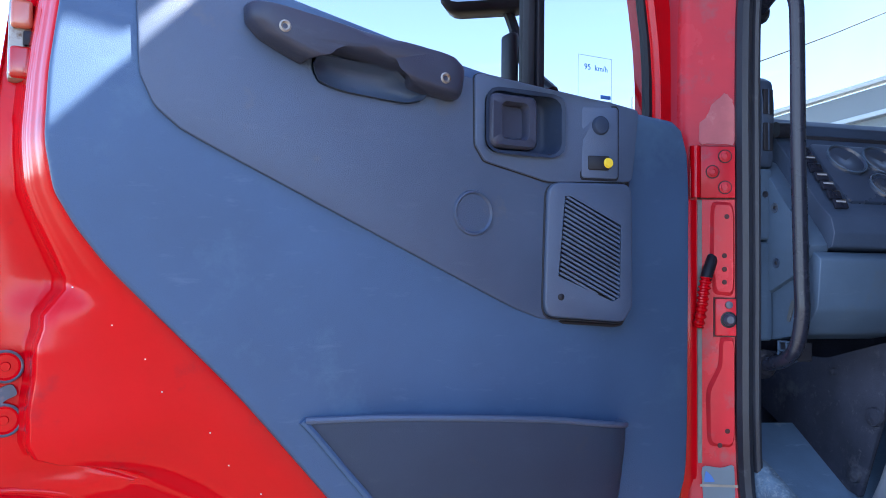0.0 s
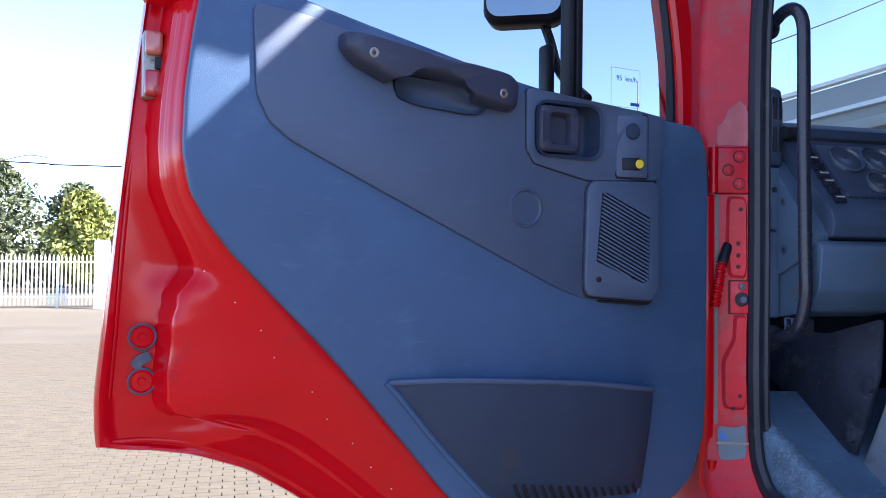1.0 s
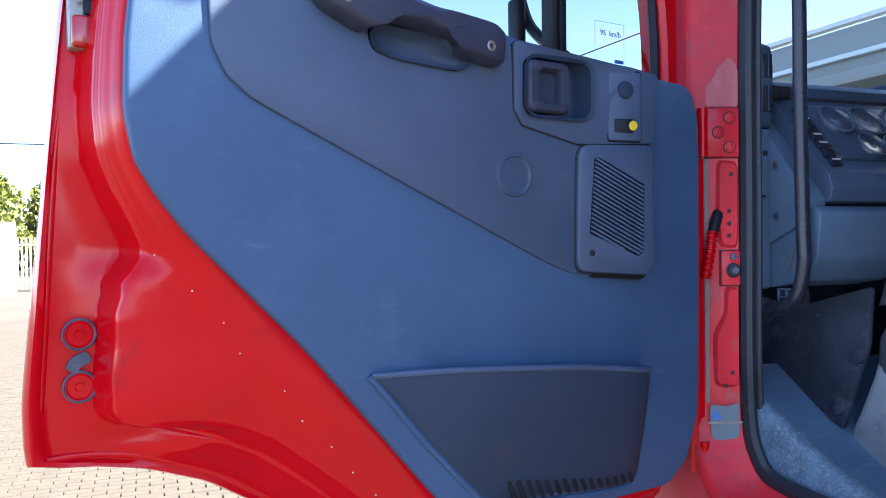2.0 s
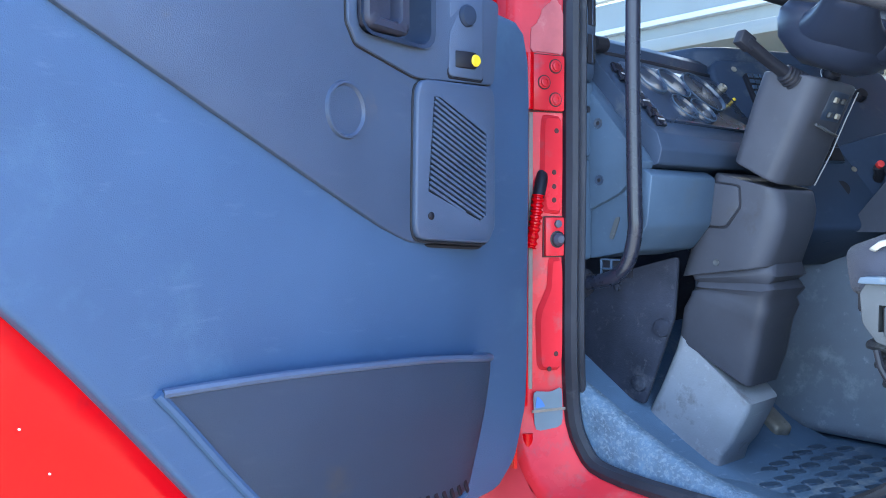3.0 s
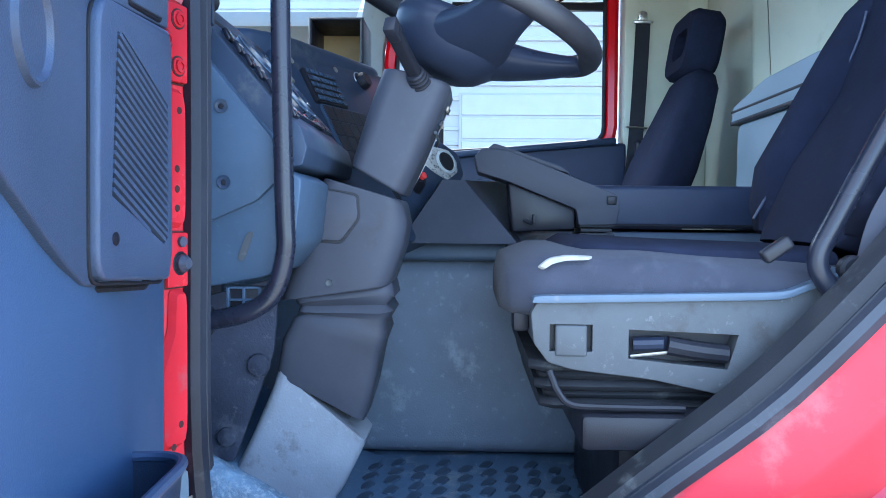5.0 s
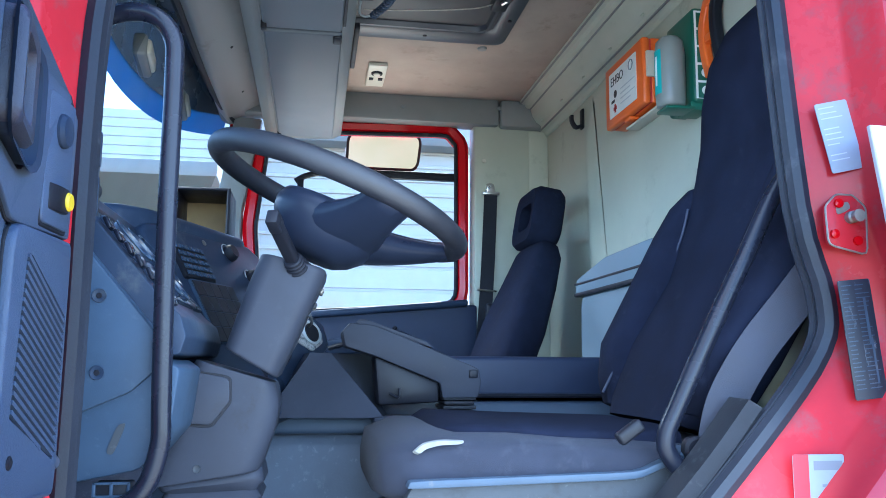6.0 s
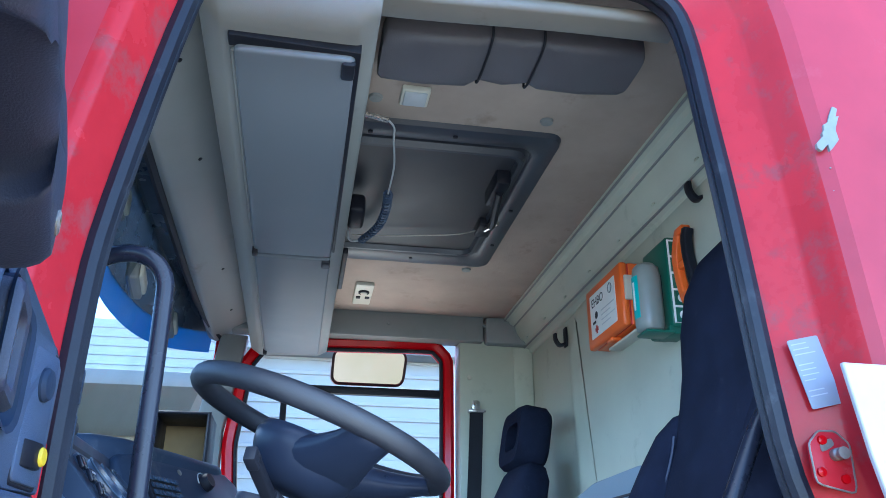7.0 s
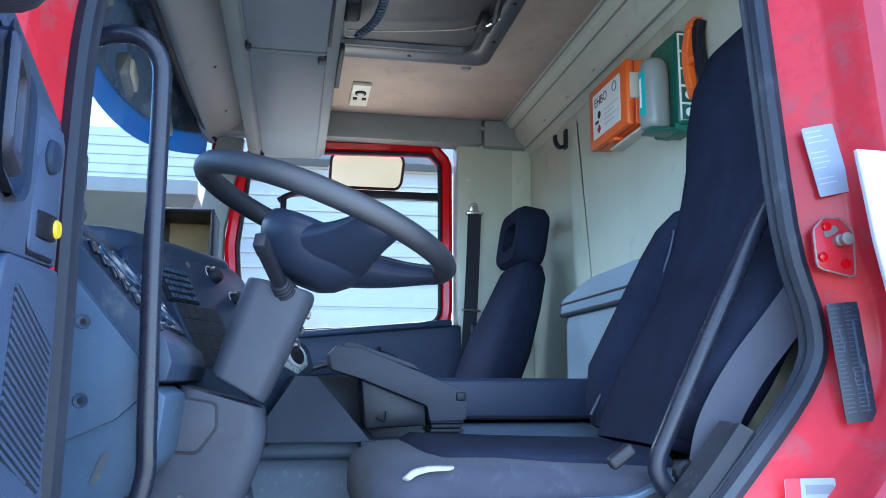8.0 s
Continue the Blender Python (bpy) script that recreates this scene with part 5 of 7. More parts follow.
END = [(0.40, 2.06), (0.03, 2.108), (0.004, 2.096), (-0.100, 1.974), (-0.115, 1.953), (-0.108, 1.936), (-0.075, 1.905), (0.0, 1.872), (0.40, 1.86)]
part("end_panel", prism(soften(END, 3, 0.08), "x", 0.134, 0.170, 0.005), DASHGREY, dash, "dusty blue-grey end panel with two screws")
for y, z in ((-0.034, 2.017), (-0.037, 1.927)):
    part("screw", lathe([(0.0085, 0), (0.008, 0.001), (0.0055, 0.0005), (0.0, -0.001)], 16, pose(0.1335, y, z, 0, -90, 0)), DASH, dash)
    part("screw_slot", lathe([(0.0035, 0), (0.003, 0.0006)], 8, pose(0.1328, y, z, 0, -90, 0)), BLACK, dash)
FACE = axes((0.355, -0.048, 2.076), (1, 0, 0), (0, 0.656, 0.755))   # slanting instrument face
panel_i = part("instrument_panel", moved(prism(roundrect(-0.135, 0.185, -0.072, 0.068, 0.01), "z", -0.002, 0.006, 0.002), FACE), GAUGE, dash, "glossy instrument panel with round gauges")
for gx, gy, gr in ((-0.085, 0.026, 0.034), (-0.012, 0.026, 0.036), (0.075, 0.016, 0.050), (-0.045, -0.038, 0.028), (0.012, -0.040, 0.028)):
    part("gauge", lathe([(gr, 0), (gr, 0.006), (gr * 0.94, 0.008), (gr * 0.90, 0.004), (0.0, 0.003)], 32, FACE @ pose(gx, gy, 0.005)), GAUGE, panel_i, smooth=50)
    part("gauge_ring", tube([FACE @ Vector((gx + gr * math.cos(a * 0.2618), gy + gr * math.sin(a * 0.2618), 0.012)) for a in range(24)], 0.0014, 6, True), DASHGREY, panel_i)
for i in range(7):
    part("switch", moved(box(-0.012, 0.012, -0.0085, 0.0085, 0, 0.006, 0.002), FACE @ pose(-0.158, 0.045 - 0.021 * i, 0.004, 14, 0, 0)), RAIL, dash)
    if i in (1, 3, 4, 6):
        part("switch_mark", moved(box(-0.009, 0.009, -0.001, 0.002, 0.0062, 0.0070, 0), FACE @ pose(-0.158, 0.047 - 0.021 * i, 0.004, 14, 0, 0)), INKGREY, dash)
part("dimmer_knob", tube([Vector((0.160, -0.002, 2.152)), Vector((0.190, -0.002, 2.153))], 0.013, 18), BLACK, dash, "ribbed black knob")
part("plug_socket", lathe([(0.011, 0), (0.011, 0.010), (0.008, 0.012), (0.007, 0.004), (0.0, 0.004)], 18, FACE @ pose(0.178, 0.045, 0.006) @ Matrix.Scale(0.8, 4)), GREYMETAL, dash, "pale round socket")
part("tell_tale", lathe([(0.004, 0), (0.003, 0.003)], 8, FACE @ pose(0.195, 0.018, 0.006)), YELLOW, dash)
part("hood_lip", box(0.155, 0.585, 0.010, 0.045, 2.136, 2.150, 0.005), BLACK, dash)
# lower panels by the door
part("knee_panel", prism(soften([(-0.110, 1.944), (-0.128, 1.932), (-0.120, 1.855), (-0.088, 1.815), (-0.02, 1.802), (0.10, 1.80), (0.10, 1.94)], 3, 0.12), "x", 0.143, 0.330, 0.012, 3), DASHGREY, dash, "dusty lower dash panel")
# worn dent; its highlight is painted as a patch of another grey
part("worn_patch", moved(prism(soften([(-0.005, -0.020), (0.004, -0.020), (0.006, 0.014), (-0.002, 0.020)], 3, 0.3), "x", -0.001, 0.002, 0), pose(0.1425, -0.062, 1.852, 24, 0, 0)), BASEGREY, dash, "small worn dent with its highlight put into the colour")
vent = part("foot_vent", box(0.136, 0.165, -0.082, -0.040, 1.772, 1.802, 0.003), BLACK, dash, "small black footwell vent")
for i in range(3):
    part("vent_bar", box(0.132, 0.137, -0.082 + 0.019 * i, -0.078 + 0.019 * i, 1.772, 1.803, 0.001), DASHGREY, vent)
for i in range(3):
    part("vent_bar", box(0.132, 0.137, -0.082, -0.040, 1.771 + 0.0145 * i, 1.774 + 0.0145 * i, 0.001), DASHGREY, vent)
sv = part("side_vent", prism(soften([(-0.020, 2.085), (-0.024, 2.19), (-0.018, 2.228), (0.004, 2.240), (0.03, 2.235), (0.03, 2.085)], 3, 0.2), "x", 0.118, 0.142, 0.006), DASH, dash, "tapered side window vent with two openings")
for z0, z1 in ((2.112, 2.158), (2.172, 2.214)):
    part("vent_slot", box(0.1205, 0.1390, -0.0252, -0.016, z0, z1, 0.002), BLACK, sv)
    part("vent_bar", box(0.1285, 0.1315, -0.0262, -0.018, z0, z1, 0.0008), DASH, sv)
part("pillar_cover", prism(soften([(-0.018, 1.965), (-0.019, 2.083), (0.03, 2.083), (0.03, 1.965)], 2, 0.08), "x", 0.116, 0.140, 0.005), DASHGREY, dash)
part("pillar_cover", prism(soften([(-0.018, 1.800), (-0.018, 1.962), (0.03, 1.962), (0.03, 1.800)], 2, 0.08), "x", 0.116, 0.140, 0.005), DASHGREY, dash)
part("screw", lathe([(0.0055, 0), (0.005, 0.002), (0.002, 0.001)], 12, axes((0.127, -0.0185, 2.040), (1, 0, 0), (0, 0, 1))), BLACK, dash)
# centre stack, turned towards the driver
CS = axes((0.565, 0.000, 2.160), (0.92, -0.38, 0), (0.10, 0.48, 0.86))   # x along the stack, y up its face
stack = part("centre_console", moved(prism(soften([(-0.02, 0.03), (0.40, 0.045), (0.44, 0.02), (0.46, -0.12), (0.33, -0.36), (-0.02, -0.36)], 3, 0.12), "z", -0.16, 0.0, 0.012, 3), CS), DASH, dash, "centre stack turned towards the driver")
part("console_top", prism(soften([(0.55, 0.05), (0.60, 0.0), (0.78, -0.075), (0.92, -0.13), (1.05, -0.12), (1.36, 0.02), (1.36, 0.30), (0.55, 0.34)], 3, 0.15), "z", 2.085, 2.210, 0.02, 3), DASH, dash)
kp = part("keypad", moved(prism(roundrect(0.050, 0.155, -0.085, -0.012, 0.006), "z", -0.002, 0.008, 0.002), CS), BLACK, dash, "keypad of small grey buttons")
for i in range(7):
    for j in range(5):
        part("key", moved(box(-0.0055, 0.0055, -0.0045, 0.0045, 0, 0.003, 0.001, 1), CS @ pose(0.061 + 0.0140 * i, -0.076 + 0.0140 * j, 0.008)), DASHGREY, kp)
sg = part("switch_grid", moved(prism(roundrect(0.060, 0.215, -0.215, -0.085, 0.006), "z", -0.002, 0.005, 0.002), CS), DASHGREY, dash, "grid of blank rocker switches")
for i in range(5):
    for j in range(4):
        part("rocker", moved(box(-0.0142, 0.0142, -0.0150, 0.0150, 0, 0.0022, 0.0008, 1), CS @ pose(0.077 + 0.0300 * i, -0.199 + 0.0315 * j, 0.005)), BLACK, sg)
for x, y in ((0.035, 0.0), (0.035, -0.14), (0.23, -0.23), (0.19, 0.012)):
    part("screw", lathe([(0.006, 0), (0.006, 0.002), (0.003, 0.003)], 10, CS @ pose(x, y, 0.001)), GREYMETAL, dash)
for x, y, r in ((0.28, 0.0, 0.018), (0.33, -0.05, 0.014)):
    part("knob", lathe([(r, 0), (r, 0.008), (r * 0.8, 0.016), (0, 0.016)], 20, CS @ pose(x, y, 0.001)), BLACK, dash)
    part("knob_mark", tube([CS @ Vector((x + r * 1.3 * math.cos(radians(a)), y + r * 1.3 * math.sin(radians(a)), 0.002)) for a in range(20, 200, 15)], 0.0012, 5), LABELGREY, dash)
# lower console with ashtray and key switch
CL = axes((0.66, -0.15, 1.90), (0.70, -0.62, 0.10), (0.15, 0.35, 0.93))
lower = part("lower_console", moved(prism(soften([(-0.12, 0.05), (0.10, 0.115), (0.24, 0.135), (0.288, 0.10), (0.283, 0.05), (0.17, -0.02), (0.02, -0.085), (-0.12, -0.085)], 3, 0.15), "z", -0.12, 0.0, 0.010, 3), CL), DASH, dash, "lower console with round socket")
part("round_socket", lathe([(0.030, 0), (0.030, 0.004), (0.025, 0.006), (0.022, -0.0), (0.0, -0.0)], 28, CL @ pose(0.237, 0.083, 0.002) @ Matrix.Scale(0.88, 4)), LABELGREY, lower, "worn round socket with bare metal rim")
part("socket_hole", lathe([(0.021, 0), (0.018, 0.003), (0.0, 0.003)], 24, CL @ pose(0.237, 0.083, 0.004)), BLACK, lower)
part("peeled_patch", moved(prism(soften([(0.168, 0.088), (0.184, 0.104), (0.214, 0.119), (0.258, 0.108), (0.270, 0.080), (0.262, 0.058), (0.224, 0.043), (0.196, 0.062)], 2, 0.15), "z", -0.002, 0.003, 0.001, 1), CL), PEELED, lower, "peeled patch with bare white backing")
part("round_knob", lathe([(0.021, 0), (0.021, 0.012), (0.017, 0.020), (0, 0.020)], 20, CL @ pose(0.045, 0.010, 0.001)), BLACK, lower)
part("lever", tube([CL @ Vector(p) for p in ((0.132, 0.030, 0.0), (0.128, 0.036, 0.018), (0.122, 0.043, 0.030))], 0.010, 10), BLACK, lower)
part("red_button", lathe([(0.007, 0), (0.007, 0.008), (0, 0.009)], 12, CL @ pose(0.122, 0.045, 0.032)), REDINK, lower, "red button")
for x, y in ((-0.02, 0.035), (0.06, -0.02), (-0.03, -0.05), (0.02, 0.045)):
    part("screw", lathe([(0.006, 0), (0.006, 0.002), (0.003, 0.003)], 10, CL @ pose(x, y, 0.001)), GREYMETAL, lower)
part("passenger_dash", prism(soften([(0.40, 2.10), (-0.02, 2.13), (-0.06, 2.08), (-0.05, 1.80), (0.40, 1.75)], 3, 0.2), "x", 1.08, 2.20, 0.02, 3), DASH, dash, "passenger's side of the dashboard")

# open cardboard box on the dashboard
ob_ = thing("storage_box", "open black-edged box with tan cardboard inside on the dashboard", "box", pose(1.04, -0.02, 2.212) @ Matrix.Scale(0.76, 4))
part("back", box(0.20, 0.206, -0.075, 0.075, 0.004, 0.165, 0.001), CARDBOARD, ob_, "tan cardboard")
part("floor_panel", box(0.0, 0.20, -0.075, 0.075, 0.0, 0.006, 0.001), CARDBOARD, ob_)
part("side", box(0.0, 0.206, 0.074, 0.082, 0.0, 0.168, 0.002), BLACK, ob_)
part("side", box(0.0, 0.206, -0.082, -0.074, 0.0, 0.168, 0.002), BLACK, ob_)
part("top_panel", box(0.0, 0.206, -0.082, 0.082, 0.165, 0.176, 0.002), BLACK, ob_)
part("frame_edge", tube([(0.0, y, z) for y, z in ((-0.078, 0.004), (-0.078, 0.170), (0.078, 0.170), (0.078, 0.004))], 0.008, 8, True), BLACK, ob_)

# ---- steering ----
col = thing("steering_column", "dark plastic steering column with boot and scuffed grey foot cover", "steering column")


def cowl(x0, x1, r, stations):
    """A column cowl lofted through stations (front y, z, rear y, z), with round vertical edges."""
    sec = roundrect(x0, x1, 0.0, 0.12, r, 7)
    return rounded(loft([[(x, fy + (ry - fy) * d / 0.12, fz + (rz - fz) * d / 0.12) for x, d in sec] for fy, fz, ry, rz in stations]), 0.003, 2, 50)


part("upper_cover", cowl(0.318, 0.472, 0.030, [(-0.158, 1.962, -0.234, 1.918), (-0.160, 1.966, -0.238, 1.924), (-0.172, 2.005, -0.260, 1.972), (-0.188, 2.055, -0.284, 2.030), (-0.203, 2.094, -0.302, 2.070), (-0.205, 2.100, -0.300, 2.078)]), COLUMN, col, "grey-brown plastic cover with rounded edges", smooth=45)
part("mid_cover", cowl(0.333, 0.482, 0.026, [(-0.054, 1.764, -0.212, 1.787), (-0.056, 1.768, -0.216, 1.792), (-0.075, 1.830, -0.234, 1.846), (-0.092, 1.880, -0.239, 1.880), (-0.112, 1.935, -0.234, 1.905), (-0.118, 1.944, -0.231, 1.912)]), COLUMN, col, "plastic lower column cover with a screw", smooth=45)
part("cover_flap", prism(soften([(-0.085, 1.932), (-0.168, 1.918), (-0.170, 1.885), (-0.145, 1.852), (-0.088, 1.856)], 3, 0.15), "x", 0.329, 0.337, 0.002), COLUMN, col)
RF = axes((0.405, -0.2875, 2.040), (1, 0, 0), (0, -0.408, 0.913))   # rear face of the upper cover
part("switch_recess", moved(prism(roundrect(-0.036, 0.034, -0.028, 0.026, 0.006), "z", -0.006, 0.0012, 0.001), RF), DASH, col, "dark switch recess")
for i in range(2):
    for j in range(2):
        part("switch_tab", moved(box(-0.0065, 0.0065, -0.0045, 0.0045, 0, 0.005, 0.0015, 1), RF @ pose(0.016 - 0.028 * i, 0.012 - 0.024 * j, 0.001)), BASEGREY if i == j else GREYMETAL, col)
part("key_bar", tube(glide([RF @ Vector(p) for p in ((-0.046, -0.030, 0.004), (-0.01, -0.036, 0.010), (0.034, -0.042, 0.008))], 4), 0.0024, 8), BASEGREY, col, "dull key bar")
part("seam", tube([(0.466, -0.2325, 1.921), (0.466, -0.2585, 1.972), (0.466, -0.2825, 2.030), (0.466, -0.300, 2.069)], 0.0012, 5), INKGREY, col)
part("flap_gap", prism(soften([(-0.082, 1.935), (-0.171, 1.921), (-0.173, 1.884), (-0.147, 1.848), (-0.085, 1.852)], 3, 0.15), "x", 0.3325, 0.336, 0.0005, 1), BLACK, col)
part("screw", lathe([(0.006, 0), (0.0055, 0.003), (0.003, 0.002)], 12, pose(0.3345, -0.129, 1.792, 0, -90, 0)), BASEGREY, col)
boot_rings = []
for k, (ya, yb, zf, zr, grow) in enumerate(((-0.060, -0.214, 1.784, 1.796, -0.004), (-0.072, -0.218, 1.768, 1.786, 0.003), (-0.078, -0.221, 1.761, 1.773, 0.006), (-0.082, -0.211, 1.755, 1.761, -0.002), (-0.080, -0.219, 1.750, 1.748, 0.005),
                                            (-0.078, -0.208, 1.745, 1.733, -0.003), (-0.072, -0.211, 1.738, 1.716, 0.004), (-0.068, -0.202, 1.730, 1.694, 0.001), (-0.056, -0.190, 1.709, 1.631, 0.002), (-0.046, -0.176, 1.655, 1.585, -0.004))):
    ring = soften([(0.345 - grow, ya), (0.350 - grow, yb), (0.474 + grow, yb), (0.474 + grow, ya)], 4, 0.14)
    am = 0.0022 if 0 < k < 7 else 0.0
    boot_rings.append([(x + am * math.sin(0.9 * i + k), y, zf + (zr - zf) * (y - ya) / (yb - ya) + am * math.sin(0.7 * i + 2.1 * k)) for i, (x, y) in enumerate(ring)])
part("rubber_boot", loft(boot_rings), COLUMN, col, "creased black rubber boot", smooth=55)
part("foot_cover", rounded(loft([[(x, y, z - 0.085 * f * (ya - y) / (ya - yb)) for x, y in soften([(0.348, ya), (0.360, yb), (0.464, yb), (0.478, ya)], 3, 0.10)] for ya, yb, z, f in ((-0.050, -0.178, 1.663, 1.27), (-0.042, -0.172, 1.635, 1.15), (-0.010, -0.146, 1.560, 0.9), (0.010, -0.126, 1.520, 0.75), (0.020, -0.118, 1.480, 0.6))]), 0), PEDAL, col, "scuffed light grey foot cover", smooth=40)

wheel = thing("steering_wheel", "black two-spoke truck steering wheel", "steering wheel", axes((0.395, -0.3185, 2.1955), (1, 0, 0), (0, 0.93, 0.366)))
R_W = 0.200
part("rim", tube([(R_W * math.cos(2 * math.pi * i / 72), R_W * math.sin(2 * math.pi * i / 72), 0.0) for i in range(72)], 0.0175, 14, True), LEATHER, wheel, "grained black rim")
hub_r = []
for s, z in ((0.42, -0.104), (0.66, -0.094), (0.92, -0.074), (1.02, -0.050), (1.04, -0.034), (0.96, -0.020), (0.6, -0.014)):
    hub_r.append([(0.100 * s * math.copysign(abs(math.cos(a)) ** 0.75, math.cos(a)), 0.086 * s * math.copysign(abs(math.sin(a)) ** 0.75, math.sin(a)), z) for a in [2 * math.pi * i / 36 for i in range(36)]])
part("hub", loft(hub_r), HUB, wheel, "padded dark hub", smooth=60)


def spoke(angle, inner_w, outer_w):
    """A padded blade from the hub to the rim, dished towards the column."""
    ring_s, turn = [], Matrix.Rotation(radians(angle), 4, "Z")
    for t in range(9):
        f = t / 8
        x = 0.045 + (R_W - 0.043) * f
        h, th = inner_w + (outer_w - inner_w) * math.sin(f * math.pi / 2), 0.034 - 0.020 * f
        cz = -0.052 + 0.050 * f ** 1.5
        ring_s.append([turn @ Vector((min(x, math.sqrt(R_W ** 2 - (h * math.cos(a)) ** 2) + 0.004), h * math.copysign(abs(math.cos(a)) ** 0.8, math.cos(a)), cz + th * math.sin(a))) for a in [2 * math.pi * i / 18 for i in range(18)]])
    part("spoke", loft(ring_s), HUB, wheel, smooth=60)


spoke(203, 0.076, 0.036)
spoke(283, 0.074, 0.044)
stk = thing("indicator_stalk", "black indicator stalk with ribbed base", "stalk")
sp = [Vector((0.335, -0.262, 2.073)), Vector((0.308, -0.251, 2.089)), Vector((0.268, -0.239, 2.109)), Vector((0.230, -0.228, 2.129))]
part("arm", sweep(glide(sp, 5), roundrect(-0.010, 0.010, -0.007, 0.007, 0.004, 3)), BLACK, stk)
part("tip", moved(box(-0.014, 0.014, -0.011, 0.011, -0.0085, 0.0085, 0.003), axes(sp[3], sp[3] - sp[2], (0, 0, 1))), BLACK, stk)
bel = [sp[0].lerp(sp[1], i / 22) for i in range(23)]
part("bellows", tube(bel, 0.0165, 16, taper=[(1.12 - 0.36 * i / 22) * (1.0 + 0.09 * (1 if i % 4 < 2 else -1)) for i in range(23)]), BLACK, stk, "ribbed rubber base", smooth=25)

# ---- footwell ----
fw = thing("footwell_panel", "dark dirty footwell side panel with studs", "panel", kind="structure")
part("side_mat", prism(soften([(0.02, 1.42), (0.02, 1.80), (0.20, 1.80), (0.44, 1.78), (0.44, 1.42)], 2, 0.05), "x", 0.10, 0.112, 0.003), CARPET, fw)
part("bulkhead_mat", moved(box(-0.12, 0.42, -0.01, 0.0, 0.0, 0.40, 0.004), pose(0.26, 0.28, 1.42, -12, 0, 0)), CARPET, fw)
part("pedal_panel", prism(soften([(-0.055, 1.800), (-0.048, 1.690), (0.010, 1.528), (0.060, 1.540), (0.30, 1.66), (0.30, 1.76), (0.088, 1.760)], 2, 0.06), "x", 0.333, 0.343, 0.003), CARPET, fw, "dark scuffed panel beside the column")
for y, z, r in ((-0.027, 1.672, 0.017), (0.019, 1.566, 0.015), (0.068, 1.738, 0.007)):
    part("stud", lathe([(r, 0), (r * 0.9, 0.006), (0.0, 0.009)], 14, pose(0.333, y, z, 0, -90, 0)), CARPET, fw)
part("grey_trim", box(0.100, 0.118, -0.012, 0.03, 1.44, 1.78, 0.004), SEATGREY, fw)

mat_ = thing("floor_mat_kerb", "pale worn raised edge of the rubber floor mat", "floor mat", kind="structure")
part("kerb", loft([[(0.098, yy, 1.425), (0.098, yy, zt - 0.012), (0.108, yy, zt - 0.002), (0.128, yy, zt - 0.002), (0.152, yy, 1.42 + (zt - 1.42) * 0.84), (0.163, yy, 1.42 + (zt - 1.42) * 0.70), (0.160, yy, 1.42)]
                   for yy, zt, xf in ((0.12, 1.625, 0.44), (0.05, 1.620, 0.43), (-0.02, 1.606, 0.42), (-0.07, 1.580, 0.40), (-0.12, 1.552, 0.385), (-0.18, 1.525, 0.37), (-0.25, 1.502, 0.36), (-0.34, 1.487, 0.355), (-0.42, 1.480, 0.35))]), KERB, mat_, smooth=70)
part("slope", loft([[(0.150, yy, 1.42), (0.150, yy, 1.42 + (zt - 1.42) * 0.80), (0.185, yy, 1.42 + (zt - 1.42) * 0.62), (0.225, yy, 1.42 + (zt - 1.42) * 0.40), (0.29, yy, 1.42 + (zt - 1.42) * 0.15), (xf, yy, 1.424), (xf, yy, 1.418)]
                    for yy, zt, xf in ((0.12, 1.625, 0.40), (0.05, 1.620, 0.40), (-0.02, 1.606, 0.39), (-0.07, 1.580, 0.38), (-0.12, 1.552, 0.37), (-0.18, 1.525, 0.36), (-0.25, 1.502, 0.35), (-0.34, 1.487, 0.345), (-0.42, 1.480, 0.34))]), MAT, mat_, "smooth blue-grey inner slope", smooth=70)
toe = thing("toe_board", "blue-grey rubber mat rising to the toe board", "floor mat", kind="structure")
part("mat", loft([[(x, y, z + 0.004 * math.sin(9 * x + 5 * y)) for x in [0.10 + 0.064 * k for k in range(11)]] + [(x, y, z - 0.03) for x in [0.74 - 0.064 * k for k in range(11)]]
                  for y, z in ((-0.20, 1.418), (-0.15, 1.424), (-0.11, 1.440), (-0.06, 1.470), (0.0, 1.510), (0.08, 1.563), (0.18, 1.63))]), MAT, toe, smooth=70)
stop = thing("pedal_stop", "worn grey-brown pedal stop at the foot of the engine tunnel", "pedal stop", pose(0.645, -0.080, 1.460, 30, 0, -20))
part("block", box(-0.022, 0.022, -0.034, 0.034, -0.022, 0.016, 0.010, 3), GREYMETAL, stop)
tun = thing("engine_tunnel", "scuffed blue-grey rubber covered engine tunnel", "engine tunnel", kind="structure")
part("tunnel_side", prism(soften([(0.72, 1.42), (0.735, 1.62), (0.76, 1.78), (0.80, 1.82), (1.46, 1.82), (1.52, 1.42)], 3, 0.15), "y", -1.17, 0.16, 0.02, 3), TUNNEL, tun)
part("top_ledge", prism(soften([(0.74, 1.80), (0.745, 1.838), (0.80, 1.862), (1.45, 1.862), (1.45, 1.80)], 3, 0.2), "y", -1.16, -0.12, 0.008, 3), SEATGREY, tun, "grey plastic ledge along the tunnel")
bench = thing("tunnel_cushion", "dark blue padded cushion lying on the engine tunnel", "cushion")
part("pad", prism(soften([(0.86, -1.05), (0.86, -0.55), (0.93, -0.46), (1.44, -0.46), (1.44, -1.05)], 4, 0.12), "z", 1.870, 1.958, 0.022, 4), CUSHION, bench, smooth=50)
part("piping", tube([(x, y, 1.874) for x, y in soften([(0.858, -1.052), (0.858, -0.549), (0.929, -0.458), (1.442, -0.458), (1.442, -1.052)], 4, 0.12)], 0.005, 6, True), BLACK, bench)

